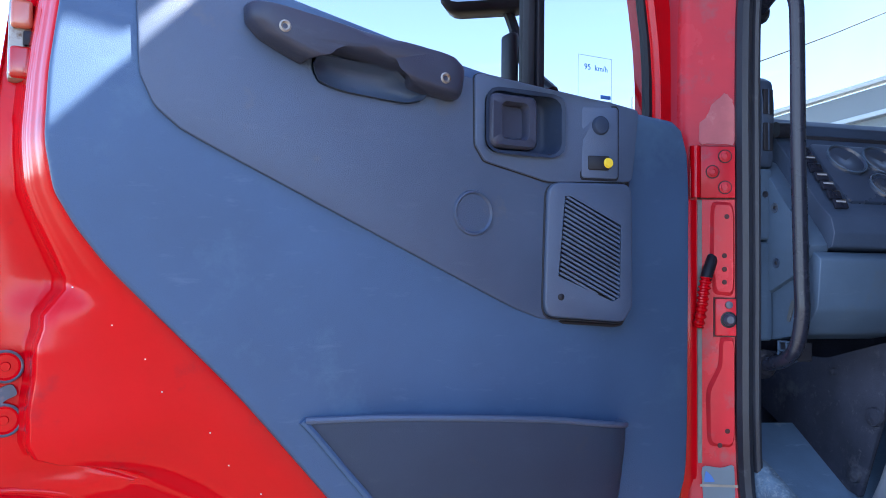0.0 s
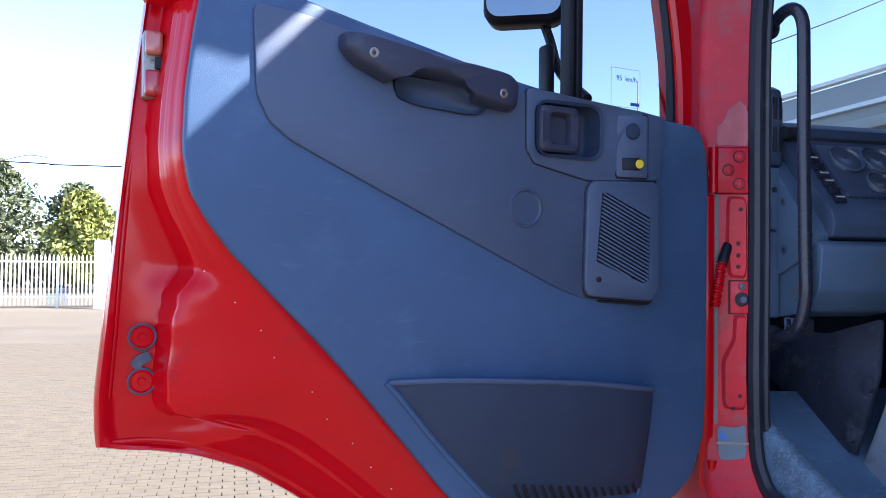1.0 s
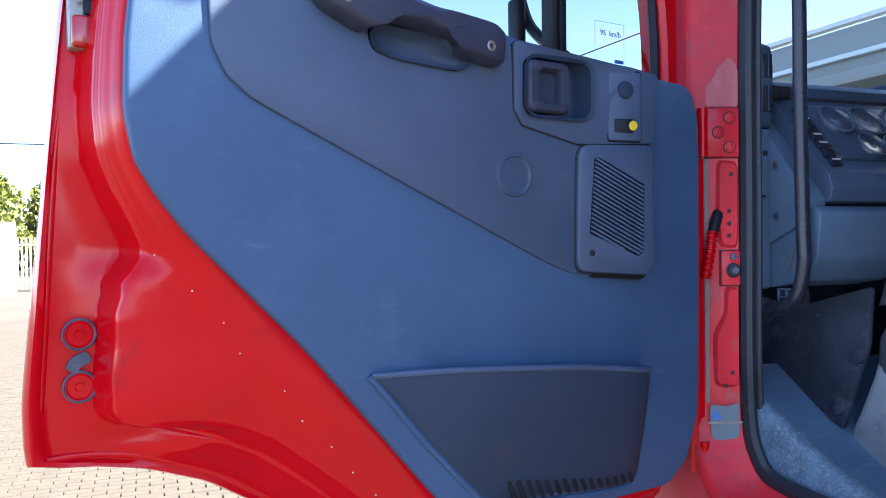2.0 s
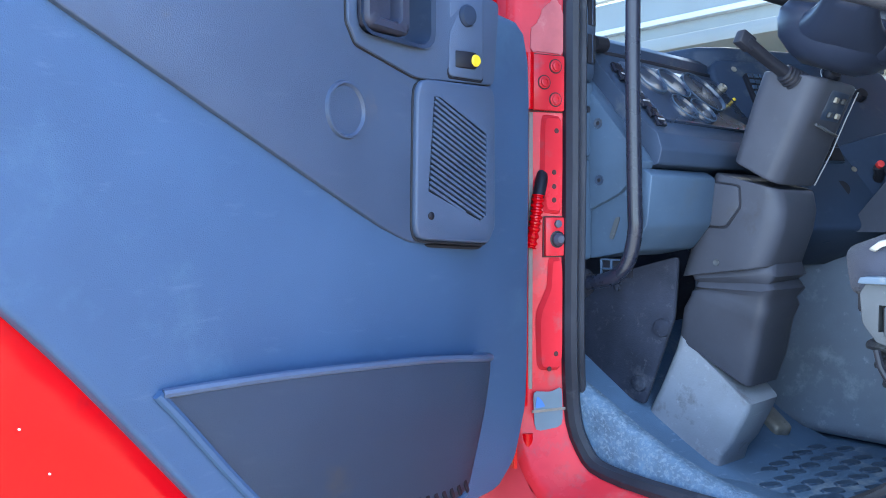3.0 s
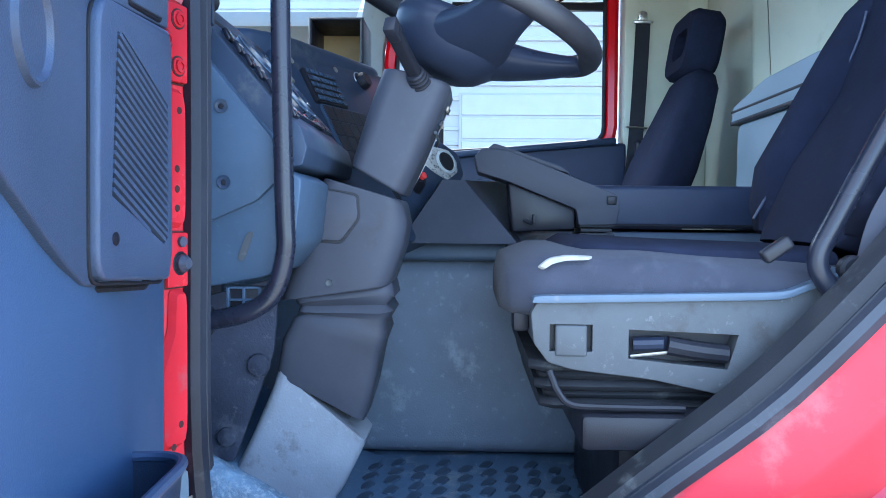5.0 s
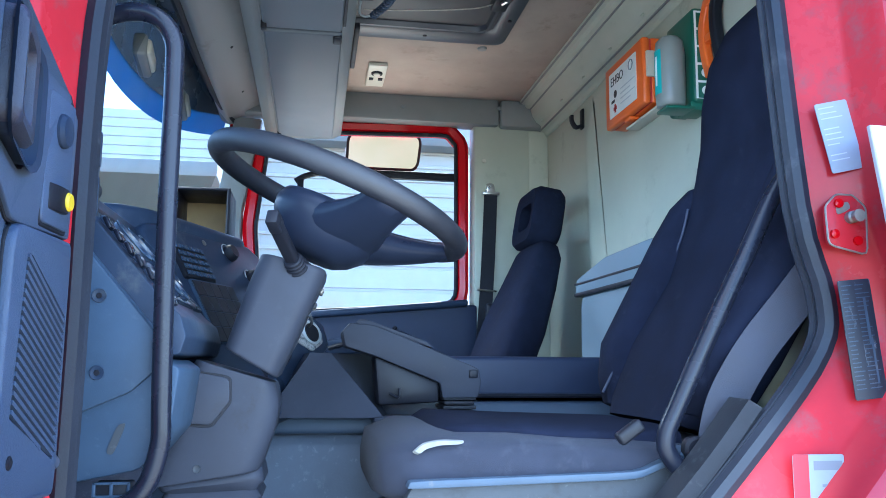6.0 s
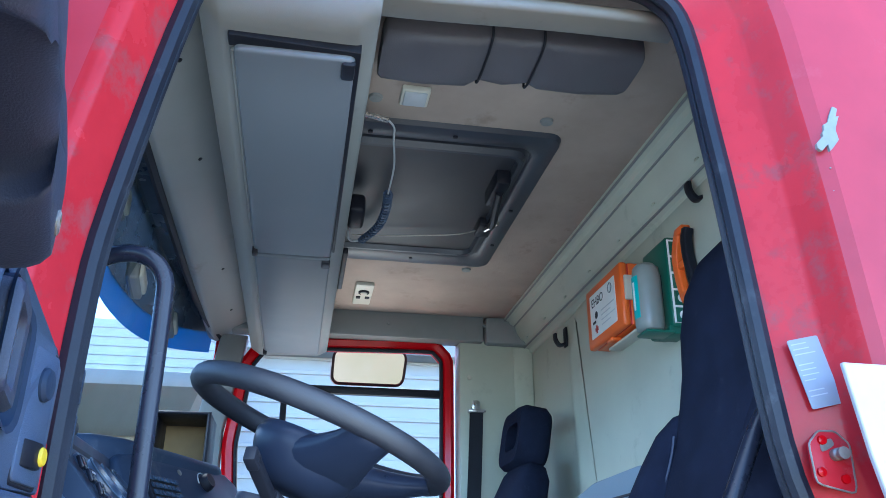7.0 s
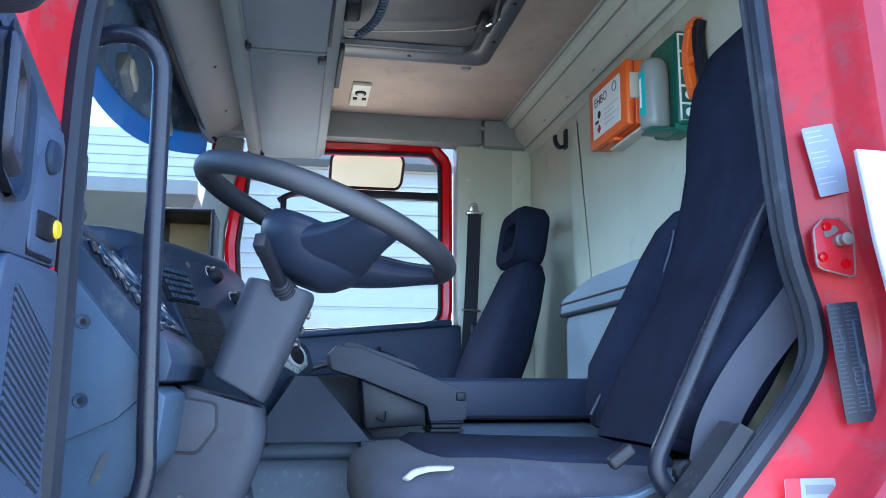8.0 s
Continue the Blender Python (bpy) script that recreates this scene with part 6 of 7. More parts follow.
# floor mat lozenges
random.seed(7)
loz = bmesh.new()
loz = loft([[(x, y, 0.0) for x, y in soften([(-0.024, -0.006), (-0.016, -0.013), (0.020, -0.010), (0.025, 0.006), (0.014, 0.013), (-0.020, 0.010)], 2, 0.3)],
            [(x * 0.86, y * 0.8, 0.004) for x, y in soften([(-0.024, -0.006), (-0.016, -0.013), (0.020, -0.010), (0.025, 0.006), (0.014, 0.013), (-0.020, 0.010)], 2, 0.3)]])
TREAD = material("tread_rubber", (0.030, 0.058, 0.105), 0.5, vary=0.3, scale=9, second=(0.12, 0.16, 0.21), amount=0.25, spot_scale=12)
first = part("tread_lozenge", loz, TREAD, floor)
first.location = (0.40, -0.30, FLOOR - 0.0005)
for i in range(10):
    for j in range(13):
        x, y = 0.28 + 0.052 * i + (0.02 if j % 2 else 0), -0.62 + 0.042 * j
        if x > 0.70 or (i, j) == (2, 7):
            continue
        if 0.33 < x < 0.56 and y > -0.14:
            continue
        o = new("tread_lozenge", first.data)
        o.parent = floor
        o.matrix_local = pose(x + random.uniform(-0.004, 0.004), y + random.uniform(-0.003, 0.003), FLOOR - 0.0005 - random.uniform(0, 0.002), 0, 0, -24 + random.uniform(-5, 5))

# ---- driver's seat ----
def slab(sections, n=28, power=0.45):
    """A padded body lofted through sections: centre, half width along x, half thickness, and the direction of the thickness."""
    rings = []
    for c, hw, ht, d in sections:
        d = Vector(d).normalized()
        ring = []
        for i in range(n):
            a = 2 * math.pi * i / n
            ca, sa = math.cos(a), math.sin(a)
            ring.append(Vector(c) + Vector((1, 0, 0)) * (hw * math.copysign(abs(ca) ** power, ca)) + d * (ht * math.copysign(abs(sa) ** power, sa)))
        rings.append(ring)
    return loft(rings)


seat = thing("driver_seat", "dark cloth suspension driver's seat with grey plastic base and torn cushion", "seat", group="cab seats")
SX = 0.425
part("cushion", slab([((SX, -0.372, 1.785), 0.165, 0.022, (0, 0, 1)), ((SX, -0.384, 1.795), 0.205, 0.040, (0, 0.15, 1)), ((SX, -0.425, 1.802), 0.222, 0.050, (0, 0, 1)), ((SX, -0.550, 1.802), 0.226, 0.050, (0, 0, 1)), ((SX, -0.730, 1.795), 0.224, 0.046, (0, 0, 1)), ((SX, -0.870, 1.790), 0.212, 0.040, (0, 0, 1))]), FABRIC2, seat, "worn dark cloth cushion", smooth=70)
part("cushion_top", slab([((SX + 0.01, -0.450, 1.838), 0.14, 0.010, (0, 0, 1)), ((SX + 0.01, -0.480, 1.842), 0.185, 0.022, (0, 0, 1)), ((SX + 0.01, -0.630, 1.835), 0.20, 0.022, (0, 0, 1)), ((SX + 0.01, -0.810, 1.832), 0.19, 0.020, (0, 0, 1))]), FABRIC, seat, smooth=70)
tear = soften([(-0.415, 1.826), (-0.430, 1.838), (-0.452, 1.842), (-0.485, 1.841), (-0.484, 1.836), (-0.452, 1.835), (-0.432, 1.829), (-0.424, 1.822)], 2, 0.25)
part("tear", loft([[(0.2035, y, z) for y, z in tear], [(0.199, -0.45 + (y + 0.45) * 0.9, 1.834 + (z - 1.834) * 0.8) for y, z in tear]]), FOAM, seat, "white foam showing through a tear")
BASE = soften([(-0.408, 1.768), (-0.412, 1.730), (-0.430, 1.706), (-0.46, 1.697), (-0.56, 1.686), (-0.665, 1.664), (-0.70, 1.672), (-0.74, 1.715), (-0.88, 1.80), (-0.88, 1.835), (-0.80, 1.828), (-0.72, 1.796), (-0.60, 1.788), (-0.418, 1.786)], 3, 0.14)
bs = prism(BASE, "x", 0.196, 0.66, 0.012, 4)
bs = cut(bs, prism([(-0.531, 1.749), (-0.668, 1.744), (-0.655, 1.700), (-0.531, 1.712)], "x", 0.10, 0.226, 0))
bs = cut(bs, prism([(-0.432, 1.7545), (-0.486, 1.7545), (-0.486, 1.720), (-0.432, 1.720)], "x", 0.10, 0.212, 0))
part("base_cover", bs, BASEGREY, seat, "grey plastic seat base cover with control recess", smooth=45)
part("control_button", box(0.193, 0.215, -0.479, -0.439, 1.714, 1.7535, 0.003, 3), BASEGREY, seat)
part("button_gap", box(0.2105, 0.2115, -0.486, -0.432, 1.7205, 1.754, 0), BLACK, seat)
part("ledge", prism(soften([(-0.408, 1.781), (-0.412, 1.791), (-0.72, 1.799), (-0.80, 1.830), (-0.80, 1.822), (-0.72, 1.789)], 2, 0.1), "x", 0.186, 0.24, 0.004), SEATGREY, seat, "smooth blue-grey ledge along the base")
part("recess_lever", tube(glide([(0.214, -0.540, 1.728), (0.210, -0.575, 1.730), (0.208, -0.580, 1.730)], 5), 0.009, 10), HUB, seat)
part("recess_lever", tube(glide([(0.206, -0.582, 1.728), (0.204, -0.62, 1.722), (0.206, -0.656, 1.718)], 5), 0.012, 10), BLACK, seat)
part("recess_wire", tube([(0.204, -0.535, 1.714), (0.203, -0.585, 1.720)], 0.002, 6), GREYMETAL, seat)
part("recess_back", box(0.2245, 0.2255, -0.668, -0.531, 1.700, 1.749, 0), BLACK, seat)
for i in range(5):
    z, inset = 1.698 - 0.013 * i, 0.010 * (i % 2) + 0.004 * i
    part("bellows_fold", slab([((SX, -0.408 - inset, z), 0.205 - inset, 0.008, (0, 0, 1)), ((SX, -0.425 - inset, z), 0.218 - inset, 0.010, (0, 0, 1)), ((SX, -0.82, z), 0.218 - inset, 0.010, (0, 0, 1)), ((SX, -0.84, z), 0.20 - inset, 0.008, (0, 0, 1))], 20), RUBBER, seat, smooth=60)
part("lower_frame", box(0.17, 0.66, -0.80, -0.47, 1.600, 1.645, 0.008), BLACK, seat)
part("pedestal", box(0.21, 0.62, -0.80, -0.52, 1.42, 1.61, 0.02), BLACK, seat)
part("adjust_bar", tube(glide([(0.192, -0.432, 1.696), (0.188, -0.436, 1.686), (0.185, -0.442, 1.672), (0.184, -0.458, 1.656), (0.184, -0.50, 1.653), (0.186, -0.60, 1.652)], 5), 0.0045, 8), BLACK, seat)
part("front_lever", box(0.24, 0.28, -0.410, -0.388, 1.738, 1.772, 0.006), BLACK, seat)
back_dir = (0, 0.93, 0.37)
part("backrest", slab([((SX, -0.850, 1.845), 0.15, 0.045, (0, 1, 0.3)), ((SX, -0.880, 1.875), 0.200, 0.056, (0, 1, 0.35)), ((SX, -0.922, 1.96), 0.212, 0.058, back_dir), ((SX, -0.997, 2.08), 0.212, 0.056, back_dir), ((SX, -1.040, 2.20), 0.205, 0.056, back_dir), ((SX, -1.058, 2.28), 0.186, 0.060, back_dir), ((SX, -1.062, 2.34), 0.162, 0.062, back_dir), ((SX, -1.064, 2.42), 0.156, 0.060, back_dir), ((SX, -1.074, 2.50), 0.148, 0.054, back_dir), ((SX, -1.090, 2.56), 0.126, 0.044, back_dir), ((SX, -1.104, 2.594), 0.085, 0.028, back_dir), ((SX, -1.112, 2.606), 0.035, 0.010, back_dir)], 40, 0.66), FABRIC, seat, "dark cloth backrest with built-in headrest", smooth=70)
for sx in (-1, 1):
    part("side_bolster", slab([((SX + sx * 0.17, -0.850, 1.862), 0.030, 0.026, back_dir), ((SX + sx * 0.188, -0.868, 1.90), 0.046, 0.048, back_dir), ((SX + sx * 0.196, -0.892, 1.96), 0.050, 0.062, back_dir), ((SX + sx * 0.198, -0.957, 2.07), 0.050, 0.066, back_dir), ((SX + sx * 0.192, -1.004, 2.17), 0.046, 0.062, back_dir), ((SX + sx * 0.182, -1.026, 2.23), 0.040, 0.052, back_dir), ((SX + sx * 0.170, -1.040, 2.27), 0.026, 0.034, back_dir), ((SX + sx * 0.160, -1.046, 2.288), 0.010, 0.012, back_dir)], 24, 0.85), FABRIC, seat, smooth=70)
    part("piping", tube(glide([(SX + sx * 0.158, -0.818, 1.89), (SX + sx * 0.158, -0.858, 1.96), (SX + sx * 0.158, -0.930, 2.07), (SX + sx * 0.150, -0.978, 2.18), (SX + sx * 0.142, -0.992, 2.24)], 6), 0.0028, 6), CUSHION, seat)
part("recliner_knob", lathe([(0.018, 0), (0.018, 0.012), (0.014, 0.016), (0, 0.016)], 20, pose(0.190, -0.800, 1.828, 0, -90, 0)), BLACK, seat)
part("buckle", moved(box(-0.009, 0.009, -0.020, 0.020, -0.009, 0.009, 0.005, 3), pose(0.178, -0.705, 1.852, -35, 0, 0)), BLACK, seat)

belt = thing("seat_belt", "grey seat belt webbing beside the driver's seat", "seat belt", group="seat belts")
bp_ = glide([(0.145, -1.055, 2.20), (0.15, -1.02, 2.13), (0.16, -0.945, 2.035), (0.17, -0.885, 1.96), (0.178, -0.845, 1.89), (0.18, -0.83, 1.83)], 6)
part("webbing", sweep(bp_, [(0.027, 0.0012), (-0.027, 0.0012), (-0.027, -0.0012), (0.027, -0.0012)], up=(1, -0.25, 0.1)), BELT, belt, smooth=0)
part("guide", moved(box(-0.008, 0.008, -0.035, 0.035, -0.014, 0.014, 0.005), pose(0.145, -1.045, 2.185, 35, 0, 0)), BLACK, belt)
part("guide_bar", tube([(0.140, -0.995, 2.205), (0.140, -1.02, 2.19), (0.140, -1.055, 2.196)], 0.004, 8), CHROME, belt)
reel = thing("belt_reel", "blue-grey plastic cover behind the driver's seat", "cover")
part("cover", prism(soften([(-0.80, 1.70), (-0.80, 1.80), (-0.86, 1.84), (-0.98, 1.83), (-1.02, 1.80), (-1.02, 1.70)], 3, 0.2), "x", 0.15, 0.30, 0.012, 3), SEATGREY, reel)
part("knob", tube([(0.152, -0.93, 1.80), (0.125, -0.93, 1.80)], 0.014, 12), BLACK, reel)

# ---- passenger seat ----
pseat = thing("passenger_seat", "dark blue cloth passenger seat with open headrest", "seat", group="cab seats")
PX = 1.76
pd = (0, 0.92, 0.38)
part("cushion", slab([((PX, -0.48, 1.84), 0.20, 0.04, (0, 0, 1)), ((PX, -0.52, 1.85), 0.24, 0.065, (0, 0, 1)), ((PX, -0.80, 1.84), 0.24, 0.065, (0, 0, 1)), ((PX, -0.95, 1.83), 0.22, 0.05, (0, 0, 1))]), FABRIC, pseat, smooth=70)
part("base", box(PX - 0.2, PX + 0.2, -0.92, -0.55, 1.42, 1.79, 0.02), BLACK, pseat)
part("backrest", slab([((PX, -0.862, 1.84), 0.18, 0.055, (0, 1, 0.3)), ((PX, -0.885, 1.92), 0.225, 0.078, pd), ((PX, -0.94, 2.06), 0.225, 0.078, pd), ((PX, -0.995, 2.20), 0.19, 0.066, pd), ((PX, -1.03, 2.30), 0.155, 0.056, pd), ((PX, -1.042, 2.335), 0.12, 0.040, pd), ((PX, -1.048, 2.352), 0.07, 0.018, pd)], 32, 0.55), FABRIC, pseat, "dark blue cloth backrest", smooth=70)
HB = axes((PX, -1.030, 2.428), (1, 0, 0), (0, -0.16, 0.98))
hr = loft([[HB @ Vector((x, y, w)) for x, y in pts] for pts, w in ((roundrect(-0.125, 0.125, -0.088, 0.088, 0.05), -0.050), (roundrect(-0.14, 0.14, -0.098, 0.098, 0.05), -0.030), (roundrect(-0.14, 0.14, -0.098, 0.098, 0.05), 0.035), (roundrect(-0.125, 0.125, -0.086, 0.086, 0.05), 0.055),
                                                              (roundrect(-0.080, 0.080, -0.048, 0.050, 0.03), 0.052), (roundrect(-0.075, 0.075, -0.042, 0.045, 0.03), 0.02), (roundrect(-0.075, 0.075, -0.042, 0.045, 0.03), -0.045), (roundrect(-0.125, 0.125, -0.088, 0.088, 0.05), -0.050))], cap=False)
part("headrest", hr, FABRIC, pseat, "open frame headrest", smooth=60)
belt2 = thing("seat_belt", "dark seat belt hanging on the passenger's door pillar", "seat belt", group="seat belts")
part("webbing", sweep(glide([(2.112, -0.946, 2.595), (2.110, -0.940, 2.45), (2.108, -0.930, 2.25), (2.105, -0.915, 2.05), (2.10, -0.90, 1.95)], 5), [(0.026, 0.0015), (-0.026, 0.0015), (-0.026, -0.0015), (0.026, -0.0015)], up=(1, 0, 0)), BLACK, belt2, smooth=0)
part("anchor", prism(soften([(-0.018, -0.02), (0.018, -0.02), (0.014, 0.022), (-0.014, 0.022)], 3, 0.3), "x", -0.006, 0.006, 0.002), CHROME, belt2, matrix=pose(2.125, -0.946, 2.615))
part("guide", box(2.098, 2.120, -0.980, -0.912, 2.588, 2.600, 0.003), CHROME, belt2)
part("stop_bar", tube([(2.10, -0.965, 2.215), (2.10, -0.89, 2.22)], 0.004, 6), CHROME, belt2)
part("reel_housing", box(2.07, 2.13, -1.00, -0.92, 2.10, 2.17, 0.015, 3), BLACK, belt2)

# ---- armrest console on the tunnel ----
arm = thing("handbrake_console", "dark plastic hand lever console with ribbed bellows on the tunnel", "console")
part("body", prism(soften([(-0.338, 2.000), (-0.352, 2.016), (-0.40, 2.012), (-0.60, 1.932), (-0.604, 1.905), (-0.598, 1.878), (-0.530, 1.876), (-0.525, 1.905), (-0.40, 1.955), (-0.345, 1.972)], 3, 0.10), "x", 0.662, 0.775, 0.006, 3), COLUMN, arm)
part("top_lid", prism(soften([(-0.362, 2.016), (-0.375, 2.026), (-0.50, 1.983), (-0.515, 1.970)], 3, 0.15), "x", 0.672, 0.765, 0.004, 3), COLUMN, arm)
part("inner_block", prism([(-0.40, 1.955), (-0.525, 1.908), (-0.525, 1.868), (-0.41, 1.862)], "x", 0.675, 0.765, 0.006), BLACK, arm)
part("lever_hook", tube(glide([(0.668, -0.43, 1.885), (0.662, -0.445, 1.878), (0.662, -0.448, 1.895)], 5), 0.003, 6), BLACK, arm)
part("button", box(0.658, 0.70, -0.598, -0.580, 1.914, 1.930, 0.003), BLACK, arm)
for i in range(5):
    part("bellows_fold", box(0.668 + 0.004 * (i % 2), 0.770 - 0.004 * (i % 2), -0.596 + 0.003 * (i % 2), -0.532 - 0.003 * (i % 2), 1.838 + 0.0085 * i, 1.845 + 0.0085 * i, 0.002), RUBBER, arm)
part("foot_plate", box(0.66, 0.80, -0.62, -0.40, 1.825, 1.842, 0.006), COLUMN, arm)
part("linkage_cover", loft([[(x, y, z) for x, y in ((0.67 + s * 0.02, -0.20 - s * 0.04), (0.90, -0.26), (0.90, -0.46), (0.67 + s * 0.03, -0.42 + s * 0.05))] for s, z in ((0, 1.84), (1, 1.90), (2, 1.96))]), COLUMN, arm)

# ---- rear storage box ----
store = thing("storage_locker", "grey-blue plastic locker with a ribbed lid against the rear wall", "locker")
part("body", prism(soften([(0.70, 1.72), (1.20, 1.72), (1.19, 2.125), (0.70, 2.125)], 3, 0.08), "y", BACK + 0.02, -0.985, 0.014, 3), LOCKER, store)
part("lid", prism(soften([(0.69, 2.128), (1.205, 2.128), (1.19, 2.165), (0.98, 2.200), (0.69, 2.205)], 3, 0.1), "y", BACK + 0.016, -0.975, 0.010, 3), LOCKER, store, "lid with dark rim")
part("lid_groove", box(0.69, 1.204, BACK + 0.02, -0.9735, 2.150, 2.156, 0.001), BLACK, store)
part("lid_rim", box(0.69, 1.205, BACK + 0.02, -0.972, 2.120, 2.130, 0.003), BLACK, store)

# ---- things on the rear wall ----
def hook(x, z):
    t = thing("coat_hook", "black plastic coat hook on the rear wall", "hook", pose(x, BACK, z), group="coat hooks")
    part("plate", box(-0.016, 0.016, 0.0, 0.008, -0.035, 0.035, 0.004), BLACK, t)
    part("hook", sweep(glide([(0, 0.005, -0.022), (0, 0.026, -0.030), (0, 0.040, -0.012), (0, 0.042, 0.010)], 5), roundrect(-0.012, 0.012, -0.005, 0.005, 0.003, 2), up=(0, 1, 0.2)), BLACK, t)
    return t


hook(0.66, 2.835)
hook(1.70, 2.778)
rail_b = thing("wall_bracket", "cream mounting strip under the first aid box", "bracket", pose(0, BACK, 0))
part("strip", moved(box(-0.03, 0.03, 0, 0.004, -0.10, 0.10, 0.001), pose(1.03, 0.004, 2.60, 0, 0, 0)), CREAM, rail_b)
part("foot", box(0.93, 1.20, 0.0, 0.050, 2.590, 2.597, 0.001), CREAM, rail_b)
aid = thing("first_aid_box", "orange plastic first aid box with a white label", "first aid box", pose(1.155, BACK + 0.020, 2.700))
part("case", box(-0.133, 0.133, -0.020, 0.030, -0.088, 0.088, 0.005, 3), ORANGE, aid)
part("lid", box(-0.135, 0.135, 0.032, 0.055, -0.090, 0.090, 0.008, 3), ORANGE, aid)
part("seam", box(-0.131, 0.131, 0.028, 0.034, -0.086, 0.086, 0.001), REDINK, aid)
part("latch", box(-0.142, -0.131, 0.016, 0.046, -0.020, 0.050, 0.003), CREAM, aid)
part("latch", box(-0.020, 0.020, 0.016, 0.046, -0.098, -0.088, 0.003), ORANGE, aid)
lab = part("label", prism(roundrect(-0.095, 0.100, -0.066, 0.064, 0.004), "y", 0.0542, 0.0562, 0.0), PAPER, aid, "white label with a cross")
FR_ = lambda x, z: axes((x, 0.0565, z), (-1, 0, 0), (0, 0, 1))
part("writing", text_mesh("EHBO", 0.036, FR_(0.040, 0.036)), INK, lab)
part("cross_bar", moved(box(-0.012, 0.012, -0.005, 0.005, 0, 0.0006, 0), FR_(0.055, -0.045)), REDINK, lab)
part("cross_bar", moved(box(-0.005, 0.005, -0.012, 0.012, 0, 0.0006, 0), FR_(0.055, -0.045)), REDINK, lab)
part("emblem", lathe([(0.011, 0), (0.011, 0.0008)], 14, FR_(0.052, -0.004)), INK, lab)
part("emblem_bar", moved(box(-0.012, 0.012, -0.004, 0.004, 0, 0.0006, 0), FR_(0.070, -0.022)), INK, lab)
part("emblem_ring", tube([FR_(-0.060, 0.040) @ Vector((0.014 * math.cos(a * 0.785), 0.014 * math.sin(a * 0.785), 0.0008)) for a in range(8)], 0.0015, 5, True), INKGREY, lab)
for i in range(4):
    part("printed_bar", moved(box(-0.05, 0.05 - 0.03 * (i % 2), -0.0015, 0.0015, 0, 0.0006, 0), FR_(-0.035, -0.002 - 0.014 * i)), FAINT, lab)
eye = thing("eyewash_station", "dark green eyewash station with pictogram label and bottle holder", "eyewash station", pose(0.853, BACK, 2.645))
part("case", box(-0.070, 0.071, 0.0, 0.054, -0.110, 0.118, 0.010, 3), GREEN, eye)
part("bottle_shelf", box(-0.066, -0.005, 0.05, 0.120, -0.126, -0.118, 0.004), GREEN, eye)
part("shelf_web", box(-0.060, 0.010, 0.0, 0.06, -0.126, -0.105, 0.004), GREEN, eye)
pl = part("pictogram_sheet", box(-0.0722, -0.0695, 0.004, 0.050, -0.102, 0.108, 0), PAPER, eye, "white pictogram sheet")
for k in range(5):
    z = 0.085 - 0.042 * k
    part("pictogram", box(-0.0730, -0.0718, 0.008, 0.046, z - 0.018, z + 0.018, 0), GREEN, pl)
    part("symbol", moved(lathe([(0.011, 0), (0.011, 0.0006)], 14), pose(-0.0730, 0.027, z, 0, -90, 0)), PAPER, pl)
for k in range(3):
    part("raised_mark", box(-0.030 + 0.012 * k, -0.024 + 0.012 * k, 0.0535, 0.0550, -0.035, 0.030, 0), DASH, eye)
bot = thing("eyewash_bottle", "milky plastic eyewash bottle with teal label", "bottle", pose(0.816, BACK + 0.097, 2.527))
part("bottle", lathe([(0.024, 0.0), (0.032, 0.004), (0.034, 0.02), (0.034, 0.135), (0.031, 0.158), (0.022, 0.168), (0.0, 0.170)], 28), BOTTLE, bot, smooth=60)
bl = part("label", prism([(0.0347 * math.cos(radians(a)), 0.0347 * math.sin(radians(a))) for a in range(20, 130, 10)] + [(0.033 * math.cos(radians(a)), 0.033 * math.sin(radians(a))) for a in range(120, 10, -10)], "z", 0.03, 0.135, 0), TEAL, bot, "teal label")
part("writing_bar", moved(box(-0.003, 0.003, -0.035, 0.035, 0, 0.001, 0), axes((0.0348 * math.cos(radians(95)), 0.0348 * math.sin(radians(95)), 0.085), (-1, -0.1, 0), (0, 0, 1))), PAPER, bl)
knife = thing("rescue_hammer", "orange and black emergency hammer clipped to the eyewash station", "hammer", pose(0.757, BACK + 0.026, 2.675))
part("handle", sweep(glide([(0.0, 0, -0.085), (0.012, 0.004, -0.03), (0.014, 0.006, 0.03), (0.0, 0.0, 0.09)], 6), roundrect(-0.013, 0.013, -0.010, 0.010, 0.005, 3), up=(0, 1, 0)), ORANGE, knife, "orange handle")
part("grip", sweep(glide([(-0.052, 0.002, -0.065), (-0.042, 0.006, 0.0), (-0.040, 0.006, 0.05), (-0.044, 0.002, 0.078)], 6), roundrect(-0.012, 0.012, -0.012, 0.012, 0.006, 3), up=(0, 1, 0)), BLACK, knife, "black rubber grip")
for z in (-0.075, 0.0, 0.085):
    part("lug", box(-0.034, 0.008, -0.012, 0.012, z - 0.010, z + 0.010, 0.004), ORANGE, knife)

